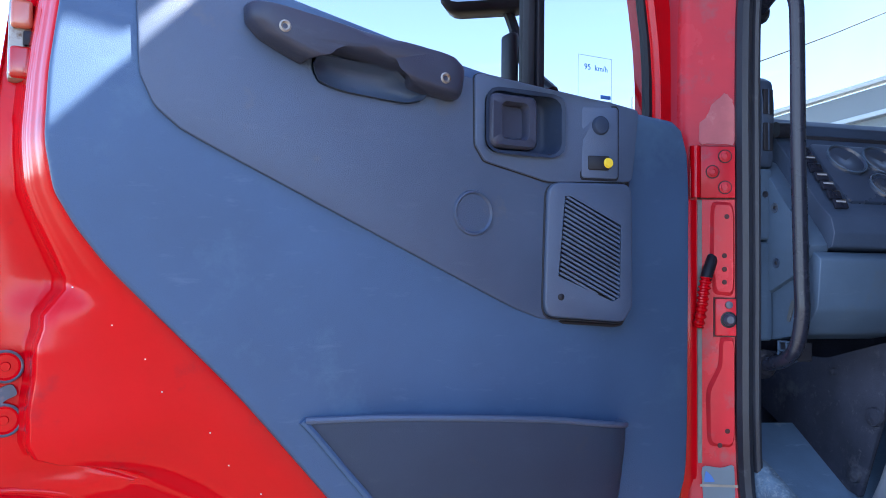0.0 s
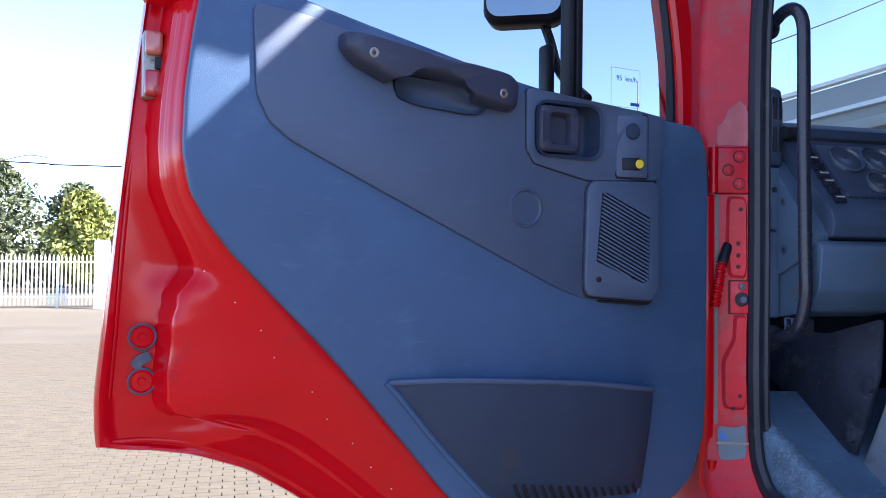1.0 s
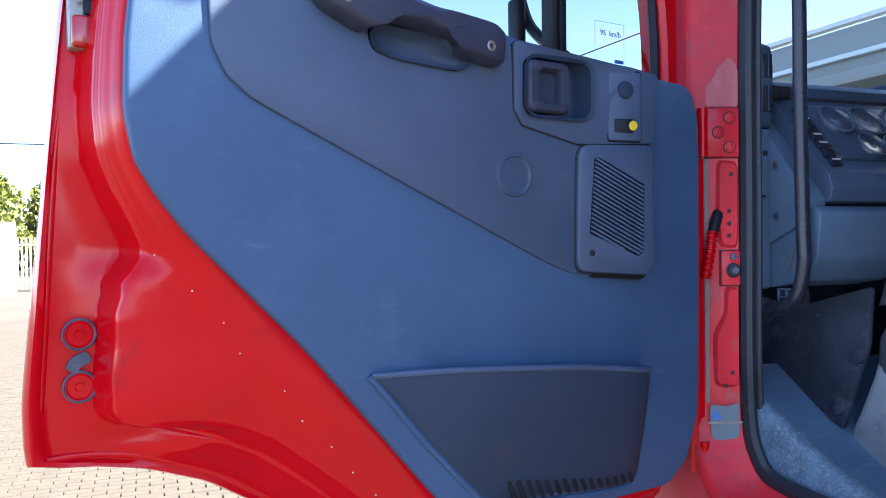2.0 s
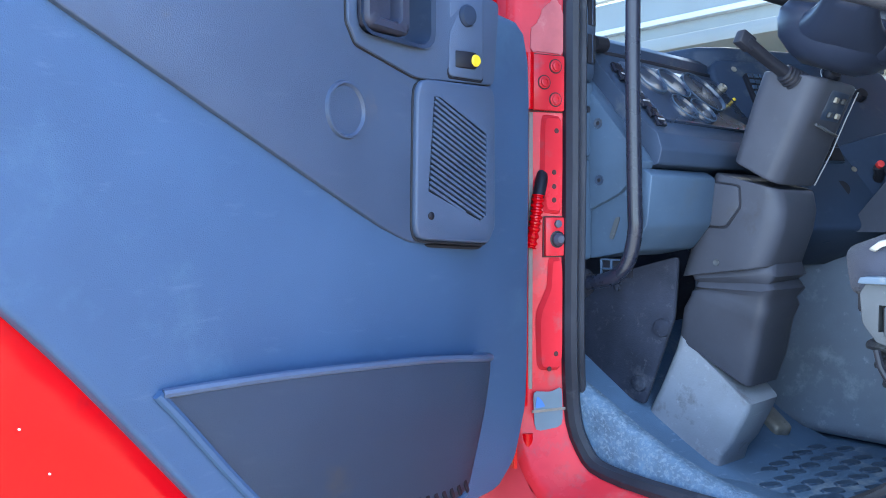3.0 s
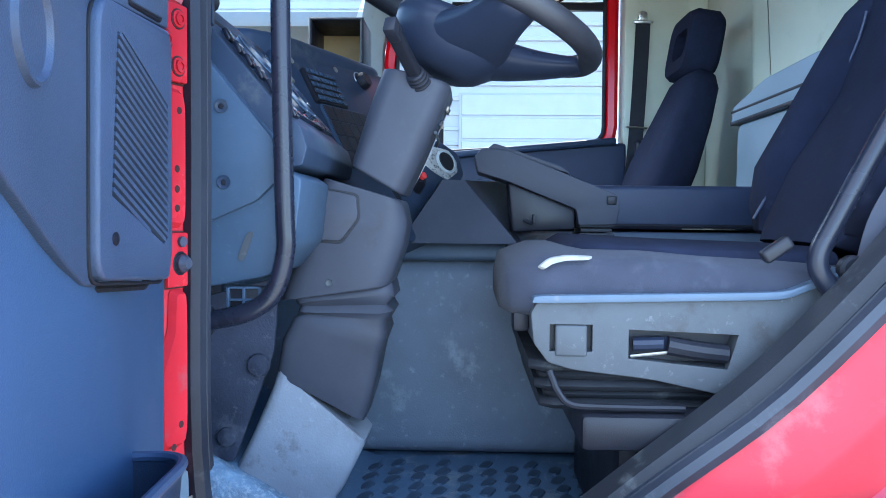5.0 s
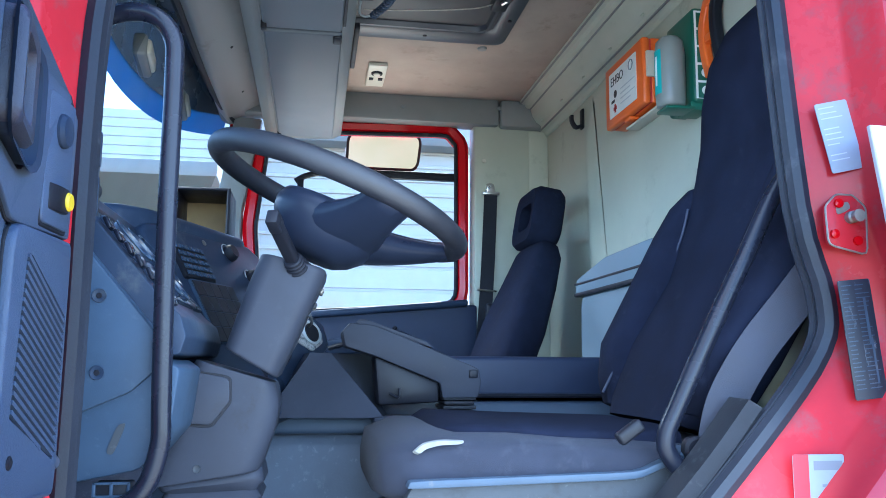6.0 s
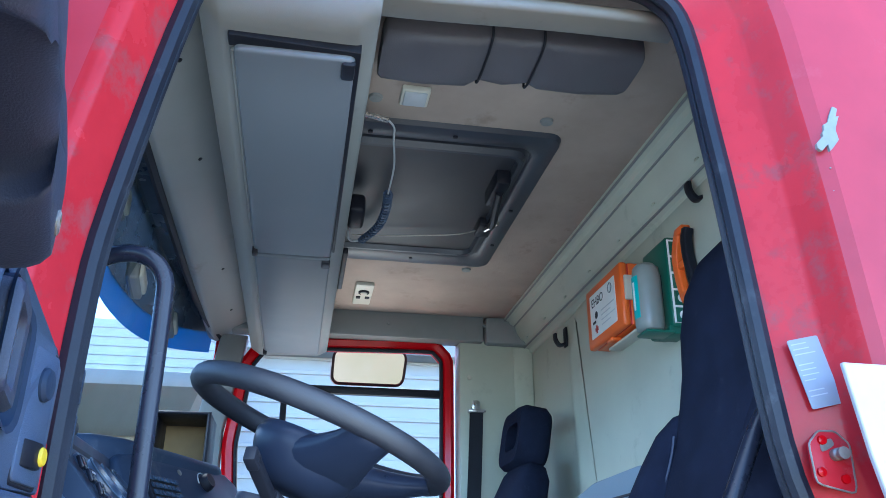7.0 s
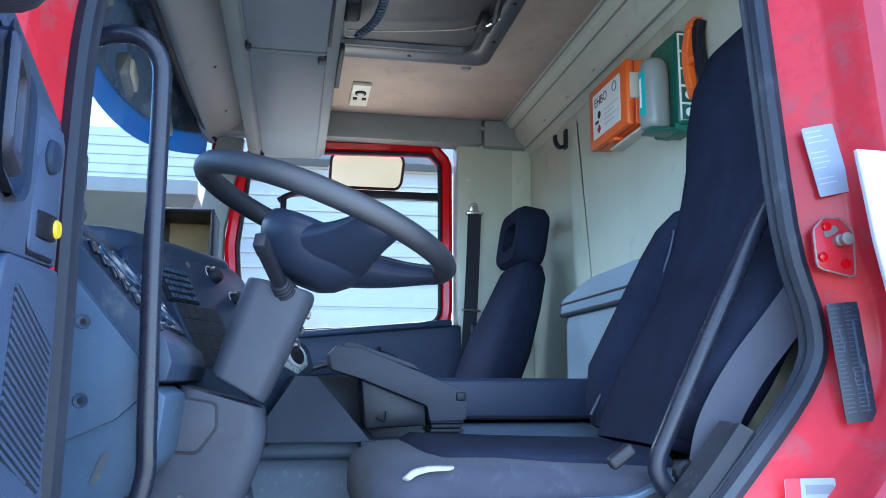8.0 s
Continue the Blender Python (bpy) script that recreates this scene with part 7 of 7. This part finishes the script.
# ---- ceiling ----
HATCHGREY = material("hatch_plastic", (0.036, 0.041, 0.055), 0.42, vary=0.14, scale=6, bump=0.1, bump_scale=600, scuff=0.15)
HATCHPANEL = material("hatch_lining", (0.027, 0.027, 0.033), 0.5, vary=0.2, scale=4, bump=0.1, bump_scale=500)
hatch = thing("roof_hatch", "dark plastic roof hatch with latch and pull cord", "roof hatch", pose(0, 0, CEIL))
HO, HI = roundrect(0.70, 1.555, -0.862, -0.20, 0.04, 5), roundrect(0.765, 1.455, -0.800, -0.26, 0.04, 5)
part("frame", loft([[(x, y, 0.0) for x, y in HO], [(x, y, -0.012) for x, y in inward(HO, 0.006, (1.13, -0.53))], [(x, y, -0.016) for x, y in inward(HO, 0.03, (1.13, -0.53))], [(x, y, -0.016) for x, y in inward(HI, -0.012, (1.11, -0.53))], [(x, y, -0.008) for x, y in HI], [(x, y, 0.0) for x, y in HI]], cap=False), HATCHGREY, hatch, "dark grey frame", smooth=50)
part("hatch_panel", loft([[(x, y, -0.010) for x, y in inward(HI, -0.002, (1.11, -0.53))], [(x, y, -0.002) for x, y in inward(HI, 0.02, (1.11, -0.53))], [(x, y, -0.001) for x, y in inward(HI, 0.05, (1.11, -0.53))]], cap=True), HATCHPANEL, hatch, "dark hatch panel", smooth=50)
part("inner_lip", loft([[(x, y, -0.010) for x, y in inward(HI, 0.014, (1.11, -0.53))], [(x, y, -0.024) for x, y in inward(HI, 0.022, (1.11, -0.53))], [(x, y, -0.024) for x, y in inward(HI, 0.034, (1.11, -0.53))], [(x, y, -0.002) for x, y in inward(HI, 0.044, (1.11, -0.53))]], cap=False), HATCHGREY, hatch, "raised lip of the hatch panel", smooth=50)
part("latch", box(0.88, 1.02, -0.775, -0.735, -0.05, -0.004, 0.008), BLACK, hatch, "black hatch latch with bare metal arm")
part("latch_arm", tube(glide([(0.93, -0.755, -0.05), (1.02, -0.765, -0.06), (1.12, -0.78, -0.055), (1.22, -0.785, -0.02)], 6), 0.011, 8), BLACK, hatch)
part("latch_foot", box(1.17, 1.26, -0.80, -0.755, -0.035, -0.004, 0.006), BLACK, hatch)
part("arm_pin", tube([(1.10, -0.79, -0.058), (1.17, -0.77, -0.05)], 0.006, 8), CHROME, hatch)
part("pull_wire", tube(glide([(1.32, -0.400, -0.028), (1.305, -0.50, -0.030), (1.285, -0.60, -0.030), (1.255, -0.71, -0.030), (1.22, -0.765, -0.026)], 6), 0.0020, 6), GREYMETAL, hatch)
for x, y in ((0.73, -0.60), (1.50, -0.60), (0.74, -0.40), (1.1, -0.83), (1.35, -0.835)):
    part("screw", lathe([(0.006, 0), (0.006, 0.003), (0.0, 0.004)], 10, pose(x, y, -0.016, 180, 0, 0)), BLACK, hatch)
cord = thing("coiled_cord", "coiled handset cord with metal plug hanging from the overhead shelf", "cord")
part("plug", tube([(0.618, -0.372, 2.922), (0.631, -0.430, 2.920)], 0.0065, 10), CHROME, cord)
part("lead", tube(glide([(0.631, -0.430, 2.920), (0.660, -0.447, 2.920), (0.710, -0.452, 2.920), (0.84, -0.468, 2.918), (0.985, -0.470, 2.918)], 6), 0.0024, 8), LABELGREY, cord)
coil = []
cpts = glide([(0.985, -0.470, 2.918), (1.09, -0.474, 2.915), (1.20, -0.462, 2.915), (1.30, -0.428, 2.918)], 40)
for i, p in enumerate(cpts):
    a = i * 1.05
    coil.append(p + Vector((0.0, math.cos(a), math.sin(a))) * 0.0105)
part("coil", tube(coil, 0.0034, 6), SLATE, cord, "grey spiral")
part("tail", tube(glide([(1.30, -0.428, 2.918), (1.305, -0.40, 2.915), (1.26, -0.385, 2.91), (1.13, -0.385, 2.90)], 6), 0.0035, 8), LABELGREY, cord)
hand = thing("radio_handset", "black radio handset hung on the shelf edge", "handset")
part("body", moved(box(-0.045, 0.045, -0.022, 0.022, -0.03, 0.03, 0.012, 3), pose(1.08, -0.395, 2.905, 0, 12, 0)), BLACK, hand)
part("clip", box(1.08, 1.16, -0.372, -0.355, 2.90, 2.95, 0.004), BLACK, hand)


def ceiling_lamp(name, label, x0, x1, y0, y1, extra):
    t = thing(name, label, "lamp", pose((x0 + x1) / 2, (y0 + y1) / 2, CEIL), group="ceiling fittings")
    a, b = (x1 - x0) / 2, (y1 - y0) / 2
    part("housing", box(-a, a, -b, b, -0.014, 0.0, 0.004), CREAM, t)
    if extra:
        part("dial", lathe([(b * 0.62, 0), (b * 0.60, 0.006), (0, 0.006)], 20, pose(-a * 0.35, 0, -0.0135, 180, 0, 0)), BLACK, t)
        part("dial_ring", lathe([(b * 0.40, 0), (b * 0.36, 0.004), (0, 0.004)], 20, pose(-a * 0.35, 0, -0.0185, 180, 0, 0)), CREAM, t)
        for s in (-1, 1):
            part("key", box(a * 0.10, a * 0.30, s * b * 0.5 - 0.008, s * b * 0.5 + 0.008, -0.018, -0.013, 0.002), BLACK, t)
    else:
        part("lens", box(-a * 0.8, a * 0.8, -b * 0.8, b * 0.8, -0.018, -0.012, 0.003), LABELGREY, t)
    return t


ceiling_lamp("dome_lamp", "small cream dome lamp on the headliner", 0.560, 0.625, -0.515, -0.452, False)
ceiling_lamp("thermostat", "cream roof control with a black dial on the headliner", 1.79, 2.00, -0.512, -0.447, True)
for x, y in ((0.650, -0.800), (1.606, -0.805), (0.62, -0.40)):
    tagged(part("headliner_button", lathe([(0.016, 0), (0.014, 0.006), (0.0, 0.008)], 16, pose(x, y, CEIL, 180, 0, 0)), GREYDARK), "grey headliner fixing button", "button", group="headliner buttons")
roll = thing("padded_roll", "grey padded roll strapped to the headliner above the door", "pad")
part("pad", slab([((0.388, -0.388, 2.925), 0.062, 0.026, (0, 0, 1)), ((0.388, -0.396, 2.933), 0.077, 0.034, (0, 0, 1)), ((0.386, -0.48, 2.931), 0.080, 0.036, (0, 0, 1)), ((0.384, -0.565, 2.933), 0.079, 0.034, (0, 0, 1)), ((0.381, -0.590, 2.940), 0.071, 0.028, (0, 0, 1)), ((0.379, -0.640, 2.936), 0.074, 0.031, (0, 0, 1)), ((0.377, -0.690, 2.940), 0.070, 0.027, (0, 0, 1)), ((0.374, -0.712, 2.934), 0.076, 0.033, (0, 0, 1)), ((0.369, -0.80, 2.932), 0.079, 0.035, (0, 0, 1)), ((0.364, -0.880, 2.934), 0.077, 0.033, (0, 0, 1)), ((0.363, -0.888, 2.926), 0.062, 0.026, (0, 0, 1))], 28, 0.5), material("grey_vinyl", (0.088, 0.085, 0.098), 0.55, vary=0.15, scale=9, bump=0.3, bump_scale=400), roll, "grey vinyl pad, dented", smooth=70)
for y in (-0.590, -0.690):
    part("strap", tube(glide([(0.298, y, 2.968), (0.302, y, 2.922), (0.33, y, 2.910), (0.38, y, 2.908), (0.43, y, 2.910), (0.457, y, 2.922), (0.460, y - 0.006, 2.968)], 5), 0.0026, 8), RUBBER, roll)
tagged(part("door_header_trim", rounded(sweep(glide([(0.150, -0.335, 2.842), (0.158, -0.45, 2.850), (0.162, -0.66, 2.862), (0.164, -0.875, 2.866)], 5), roundrect(-0.030, 0.030, -0.013, 0.013, 0.010, 3)), 0), GREYDARK), "pale grey trim bar over the driver's door", "trim", kind="structure")

shelf = thing("overhead_shelf", "grey overhead storage shelf with two flaps above the windscreen", "overhead shelf")
SHELF = soften([(-0.075, 2.86), (-0.085, 2.80), (-0.12, 2.775), (-0.335, 2.782), (-0.368, 2.80), (-0.372, 2.965), (-0.08, 2.965)], 3, 0.12)
part("body", loft([[(x, y, max(z, 2.772 + lift)) for y, z in SHELF] for x, lift in ((0.104, 0.110), (0.106, 0.075), (0.114, 0.045), (0.130, 0.022), (0.152, 0.009), (0.175, 0.002), (0.20, 0.0), (2.12, 0.0))]), GREYDARK, shelf, "grey moulded shelf body with a rounded end", smooth=50)
part("flap_gap", prism(soften([(0.182, -0.132), (0.196, -0.335), (0.196, -0.3425), (1.05, -0.3425), (1.05, -0.335), (0.212, -0.332), (0.212, -0.132)], 2, 0.04), "z", 2.768, 2.790, 0.001, 1), BLACK, shelf, "dark gap round the near flap")


def flap(x0, x1, tone):
    f = part("flap", rounded(loft([[(x, y, z) for x, y in roundrect(x0, x1, -0.334, -0.140, 0.012)] for z in (2.782, 2.757)]), 0.005), tone, shelf, "grey storage flap", smooth=45)
    part("flap_latch", box(x0 + 0.004, x0 + 0.050, -0.3345, -0.312, 2.751, 2.764, 0.005), BLACK, f)
    part("flap_hinge", box(x1 - 0.03, x1 - 0.005, -0.150, -0.136, 2.745, 2.775, 0.004), BLACK, f)
    part("flap_edge", tube([(x0 + 0.015, -0.138, 2.768), (x1 - 0.015, -0.138, 2.768)], 0.004, 8), GREYDARK, f)
    return f


flap(0.205, 1.062, FLAP)
flap(1.080, 2.02, FLAP)
part("flap_gap", box(1.060, 1.082, -0.334, -0.140, 2.766, 2.788, 0.001), BLACK, shelf, "dark gap between the flaps")
part("cable_clip", box(1.2, 1.5, -0.385, -0.370, 2.83, 2.85, 0.004), BLACK, shelf)

# ---- outside: warehouse, fence, trees, poles ----
ware = thing("warehouse", "white warehouse with horizontal metal cladding and roller doors", "building", pose(9.0, 0, 0), group="yard buildings")
part("wall", box(0.0, 0.5, -30, 0.60, 0, 4.7, 0.02), CLAD, ware)
part("roof_edge", box(-0.35, 0.6, -30.2, 0.62, 4.6, 4.9, 0.03), CLADGREY, ware)
for i in range(25):
    part("cladding_rib", box(-0.03, 0.0, -30, 0.58, 0.25 + 0.18 * i, 0.30 + 0.18 * i, 0.006, 1), CLAD, ware)
for y in (-9.0, -3.6):
    dd = part("roller_door", box(-0.06, 0.02, y, y + 3.4, 0, 3.4, 0.01), WHITE, ware, "roller door")
    for i in range(12):
        part("slat", box(-0.075, -0.055, y + 0.03, y + 3.37, 0.05 + 0.28 * i, 0.30 + 0.28 * i, 0.008, 1), WHITE, dd)
hall = thing("loading_hall", "beige loading hall with grey fascia and pale canopy edges", "building", pose(8.6, 0, 0), group="yard buildings")
part("wall", box(0.0, 0.5, 0.64, 44, 0, 4.6, 0.02), BEIGE, hall)
part("upper_wall", box(-0.05, 0.4, 0.64, 3.08, 3.76, 4.84, 0.02), CLADSTEEL, hall, "grey ribbed cladding")
for i in range(9):
    part("cladding_rib", box(-0.075, -0.045, 0.66, 3.06, 3.86 + 0.108 * i, 3.885 + 0.108 * i, 0.005, 1), CLADSTEEL, hall)
for z in (3.72, 3.35):
    part("light_strip", box(-0.10, -0.02, 0.66, 3.08, z, z + 0.045, 0.008), CLAD, hall, "pale canopy edge")
part("fascia", box(-0.5, 0.6, 3.1, 44.2, 4.1, 4.75, 0.03), CLADGREY, hall)
for k, z in ((0, 4.78), (0.2, 4.30), (1, 3.62), (2, 3.10)):
    part("light_strip", box(-0.56 - 0.25 * k, -0.40, 3.1, 44.2, z, z + 0.07, 0.01), CLAD, hall, "pale canopy edge")
part("canopy", prism([(-0.05, 3.50), (-1.9, 3.66), (-1.9, 3.80), (-0.05, 3.74)], "y", 0.64, 44, 0.01), CLADGREY, hall, "grey canopy over the loading side")
for i in range(6):
    part("wall_band", box(-0.03, 0.0, 3.2, 44, 0.5 + 0.5 * i, 0.56 + 0.5 * i, 0.006, 1), CLADGREY, hall)
for y in (5, 11, 18, 26, 34):
    part("column", box(-1.85, -1.65, y, y + 0.22, 0, 3.66, 0.01), CLAD, hall)
    part("brace", moved(box(-0.09, 0.09, -0.05, 0.05, 0, 2.6, 0.01), pose(-1.75, y + 0.1, 1.6, -42, 0, 0)), CLAD, hall)

fence = thing("fence", "white steel palisade fence along the yard", "fence", pose(-7.8, 34.5, 0, 0, 0, 8), kind="structure")
pale = rounded(prism([(-0.034, 0.12), (0.034, 0.12), (0.034, 2.08), (0.0, 2.2), (-0.034, 2.08)], "y", -0.02, 0.0, 0), 0.004, 1)
p0 = part("pale", pale, FENCEWHITE, fence)
p0.location = (-14.0, 0, 0)
for i in range(1, 190):
    o = new("pale", p0.data)
    o.parent = fence
    o.matrix_local = pose(-14.0 + 0.155 * i, 0, 0)
for z in (0.42, 1.85):
    part("rail", box(-14.2, 15.6, 0.0, 0.05, z, z + 0.06, 0.006), FENCEWHITE, fence)
post = part("post", box(-0.05, 0.05, 0.02, 0.12, 0, 2.1, 0.006), FENCEWHITE, fence)
post.location = (-14.0, 0, 0)
for i in range(1, 11):
    o = new("post", post.data)
    o.parent = fence
    o.matrix_local = pose(-14.0 + 2.79 * i, 0, 0)
sign = thing("fence_sign", "blue and white notice hung on the palisade fence", "sign", pose(-10.35, 33.95, 1.55, 0, 0, 8))
part("board", box(-0.22, 0.22, -0.02, 0.0, -0.28, 0.28, 0.006), SIGNBLUE, sign)
part("white_mark", box(-0.10, 0.12, -0.024, -0.019, -0.20, 0.12, 0.002), PAPER, sign)
gate = thing("gate_post", "white square gate post at the end of the fence", "gate post", pose(-6.0, 33.4, 0))
part("post", box(-0.28, 0.28, -0.15, 0.15, 0, 2.75, 0.03), FENCEWHITE, gate)
pole = thing("lamp_pole", "slim galvanised lamp pole", "pole", pose(18.0, 34.0, 0))
part("shaft", lathe([(0.10, 0), (0.08, 4), (0.05, 11), (0.0, 11)], 10), STEEL, pole)
for px, py, ph in ((-40, 42, 7.1), (30, 42, 7.3)):
    up = thing("utility_pole", "wooden utility pole carrying an overhead line", "pole", pose(px, py, 0), group="utility poles")
    part("shaft", lathe([(0.14, 0), (0.11, ph), (0.0, ph)], 10), BARK, up)
wire = thing("overhead_wire", "thin overhead line across the yard", "cable")
part("line", tube(glide([(-40, 42, 7.0), (-12, 42, 6.75), (-6.5, 42, 6.72), (30, 42, 7.2)], 6), 0.035, 5), BLACK, wire)
part("twig", tube(glide([(-12, 42, 6.75), (-10.8, 42, 7.1), (-9.9, 42, 7.02)], 4), 0.02, 5), BLACK, wire)


def tree(x, y, h, crown_r, leaf, label, seed):
    """A tapered trunk with limbs and a crown of many small leaf clumps."""
    rnd = random.Random(seed)
    t = thing("tree", label, "tree", pose(x, y, 0), group="trees behind the fence")
    part("trunk", tube(glide([(0, 0, 0), (0.1, 0.05, h * 0.25), (-0.05, 0.1, h * 0.5), (0.05, 0, h * 0.8)], 4), 0.22, 8, taper=[1.2 - 1.05 * i / 12 for i in range(13)]), BARK, t)
    tips = []
    for i in range(16):
        a, z0 = rnd.uniform(0, 6.28), h * rnd.uniform(0.18, 0.62)
        tip = Vector((math.cos(a) * crown_r * rnd.uniform(0.4, 0.85), math.sin(a) * crown_r * rnd.uniform(0.4, 0.85), min(h * 0.95, z0 + h * rnd.uniform(0.12, 0.35))))
        part("limb", tube(glide([(0, 0, z0), tuple(tip * 0.5 + Vector((0, 0, z0 * 0.5))), tuple(tip)], 3), 0.07, 6, taper=[1 - 0.8 * k / 6 for k in range(7)]), BARK, t)
        tips.append(tip)
    verts, faces = [], []
    for i in range(5200):
        a, b = rnd.uniform(0, 6.28), rnd.random() ** 0.5
        z = h * (0.10 + 0.90 * rnd.random())
        prof = math.sin(math.pi * min(1, max(0, (z / h - 0.04) / 1.0)) ** 0.75) ** 0.6
        lump = 0.78 + 0.22 * math.sin(3 * a + seed) * math.cos(5 * z / h * 3 + seed) + 0.10 * math.sin(7 * a + 9 * z / h)
        r = crown_r * prof * lump * b
        c = Vector((r * math.cos(a), r * math.sin(a), z))
        s = rnd.uniform(0.12, 0.26)
        u = Vector((rnd.gauss(0, 1), rnd.gauss(0, 1), rnd.gauss(0, 1))).normalized()
        v = u.cross(Vector((rnd.gauss(0, 1), rnd.gauss(0, 1), rnd.gauss(0, 1)))).normalized()
        k = len(verts)
        verts += [c + u * s, c + v * s * 0.6, c - u * s, c - v * s * 0.6 + u * s * 0.2]
        faces.append((k, k + 1, k + 2, k + 3))
    me = bpy.data.meshes.new("crown")
    me.from_pydata([tuple(q) for q in verts], [], faces)
    me.materials.append(leaf)
    o = new("crown", me)
    o.parent = t
    return t


tree(-16.5, 58, 8.6, 4.2, LEAF, "tall dark green poplar behind the fence", 1)
tree(-21.0, 60, 9.2, 4.0, LEAF, "tall dark green tree behind the fence", 2)
tree(-12.0, 62, 7.6, 3.4, LEAF, "green tree behind the fence", 3)
tree(-9.8, 52, 6.2, 2.6, LEAFY, "bright yellow-green tree behind the fence", 4)
tree(-6.4, 55, 6.0, 2.8, LEAFY, "yellow-green tree behind the fence", 5)
tree(-27.0, 62, 8.0, 4.0, LEAF, "tall green tree behind the fence", 6)
hedge_m = bpy.data.meshes.new("hedge")
rndh = random.Random(9)
hv, hf = [], []
for i in range(9000):
    c = Vector((rndh.uniform(-45, 25), 64 + rndh.uniform(-1.5, 1.5), 3.0 * rndh.random() ** 0.8 + 0.5 * math.sin(i * 0.37)))
    u = Vector((rndh.gauss(0, 1), rndh.gauss(0, 1), rndh.gauss(0, 1))).normalized() * rndh.uniform(0.15, 0.35)
    v = u.cross(Vector((rndh.gauss(0, 1), rndh.gauss(0, 1), 0.3))).normalized() * 0.2
    k = len(hv)
    hv += [tuple(c + u), tuple(c + v), tuple(c - u), tuple(c - v)]
    hf.append((k, k + 1, k + 2, k + 3))
hedge_m.from_pydata(hv, [], hf)
hedge_m.materials.append(LEAF)
tagged(new("hedge", hedge_m), "dense green hedge in the distance", "hedge", kind="stuff")

wire = thing("overhead_cable", "thin dark cable high over the yard", "cable", kind="structure")
part("cable", tube(glide([(14.0, 25.0, 8.6), (20.7, 25.0, 11.3), (24.4, 25.0, 12.9), (40.0, 25.0, 19.8)], 6), 0.028, 6), BLACK, wire)
# block paving: the nearest blocks as pieces, the rest joined
bl = box(-0.098, 0.098, -0.048, 0.048, 0.0, 0.012, 0.003, 1)
b0 = part("paver", bl, PAVER, ground, smooth=0)
random.seed(21)
b0.matrix_local = pose(-2.6, 4.0, 0.002)
vv, ff = [], []
count = 0
for r in range(160):
    for c in range(53):
        x, y = 0.2 - 0.204 * c + (0.102 if r % 2 else 0), 2.4 + 0.104 * r
        dz, ang = random.uniform(-0.002, 0.003), random.uniform(-0.6, 0.6)
        if 6 <= r < 26 and 6 <= c < 21 and count < 300:
            o = new("paver", b0.data)
            o.parent = ground
            o.matrix_local = pose(x, y, 0.002 + dz, 0, 0, ang)
            count += 1
        else:
            k = len(vv)
            for sx, sy in ((-1, -1), (1, -1), (1, 1), (-1, 1)):
                vv.append((x + sx * 0.0985, y + sy * 0.0485, 0.002))
            for sx, sy in ((-1, -1), (1, -1), (1, 1), (-1, 1)):
                vv.append((x + sx * 0.095, y + sy * 0.045, 0.013 + dz))
            ff += [(k + 4, k + 5, k + 6, k + 7)] + [(k + j, k + (j + 1) % 4, k + 4 + (j + 1) % 4, k + 4 + j) for j in range(4)]
pm = bpy.data.meshes.new("paving")
pm.from_pydata(vv, [], ff)
pm.materials.append(PAVER)
pav = new("paving", pm)
tagged(pav, "joined pale concrete paving blocks of the yard", "paving", kind="stuff")
b0.location.z = 0.002
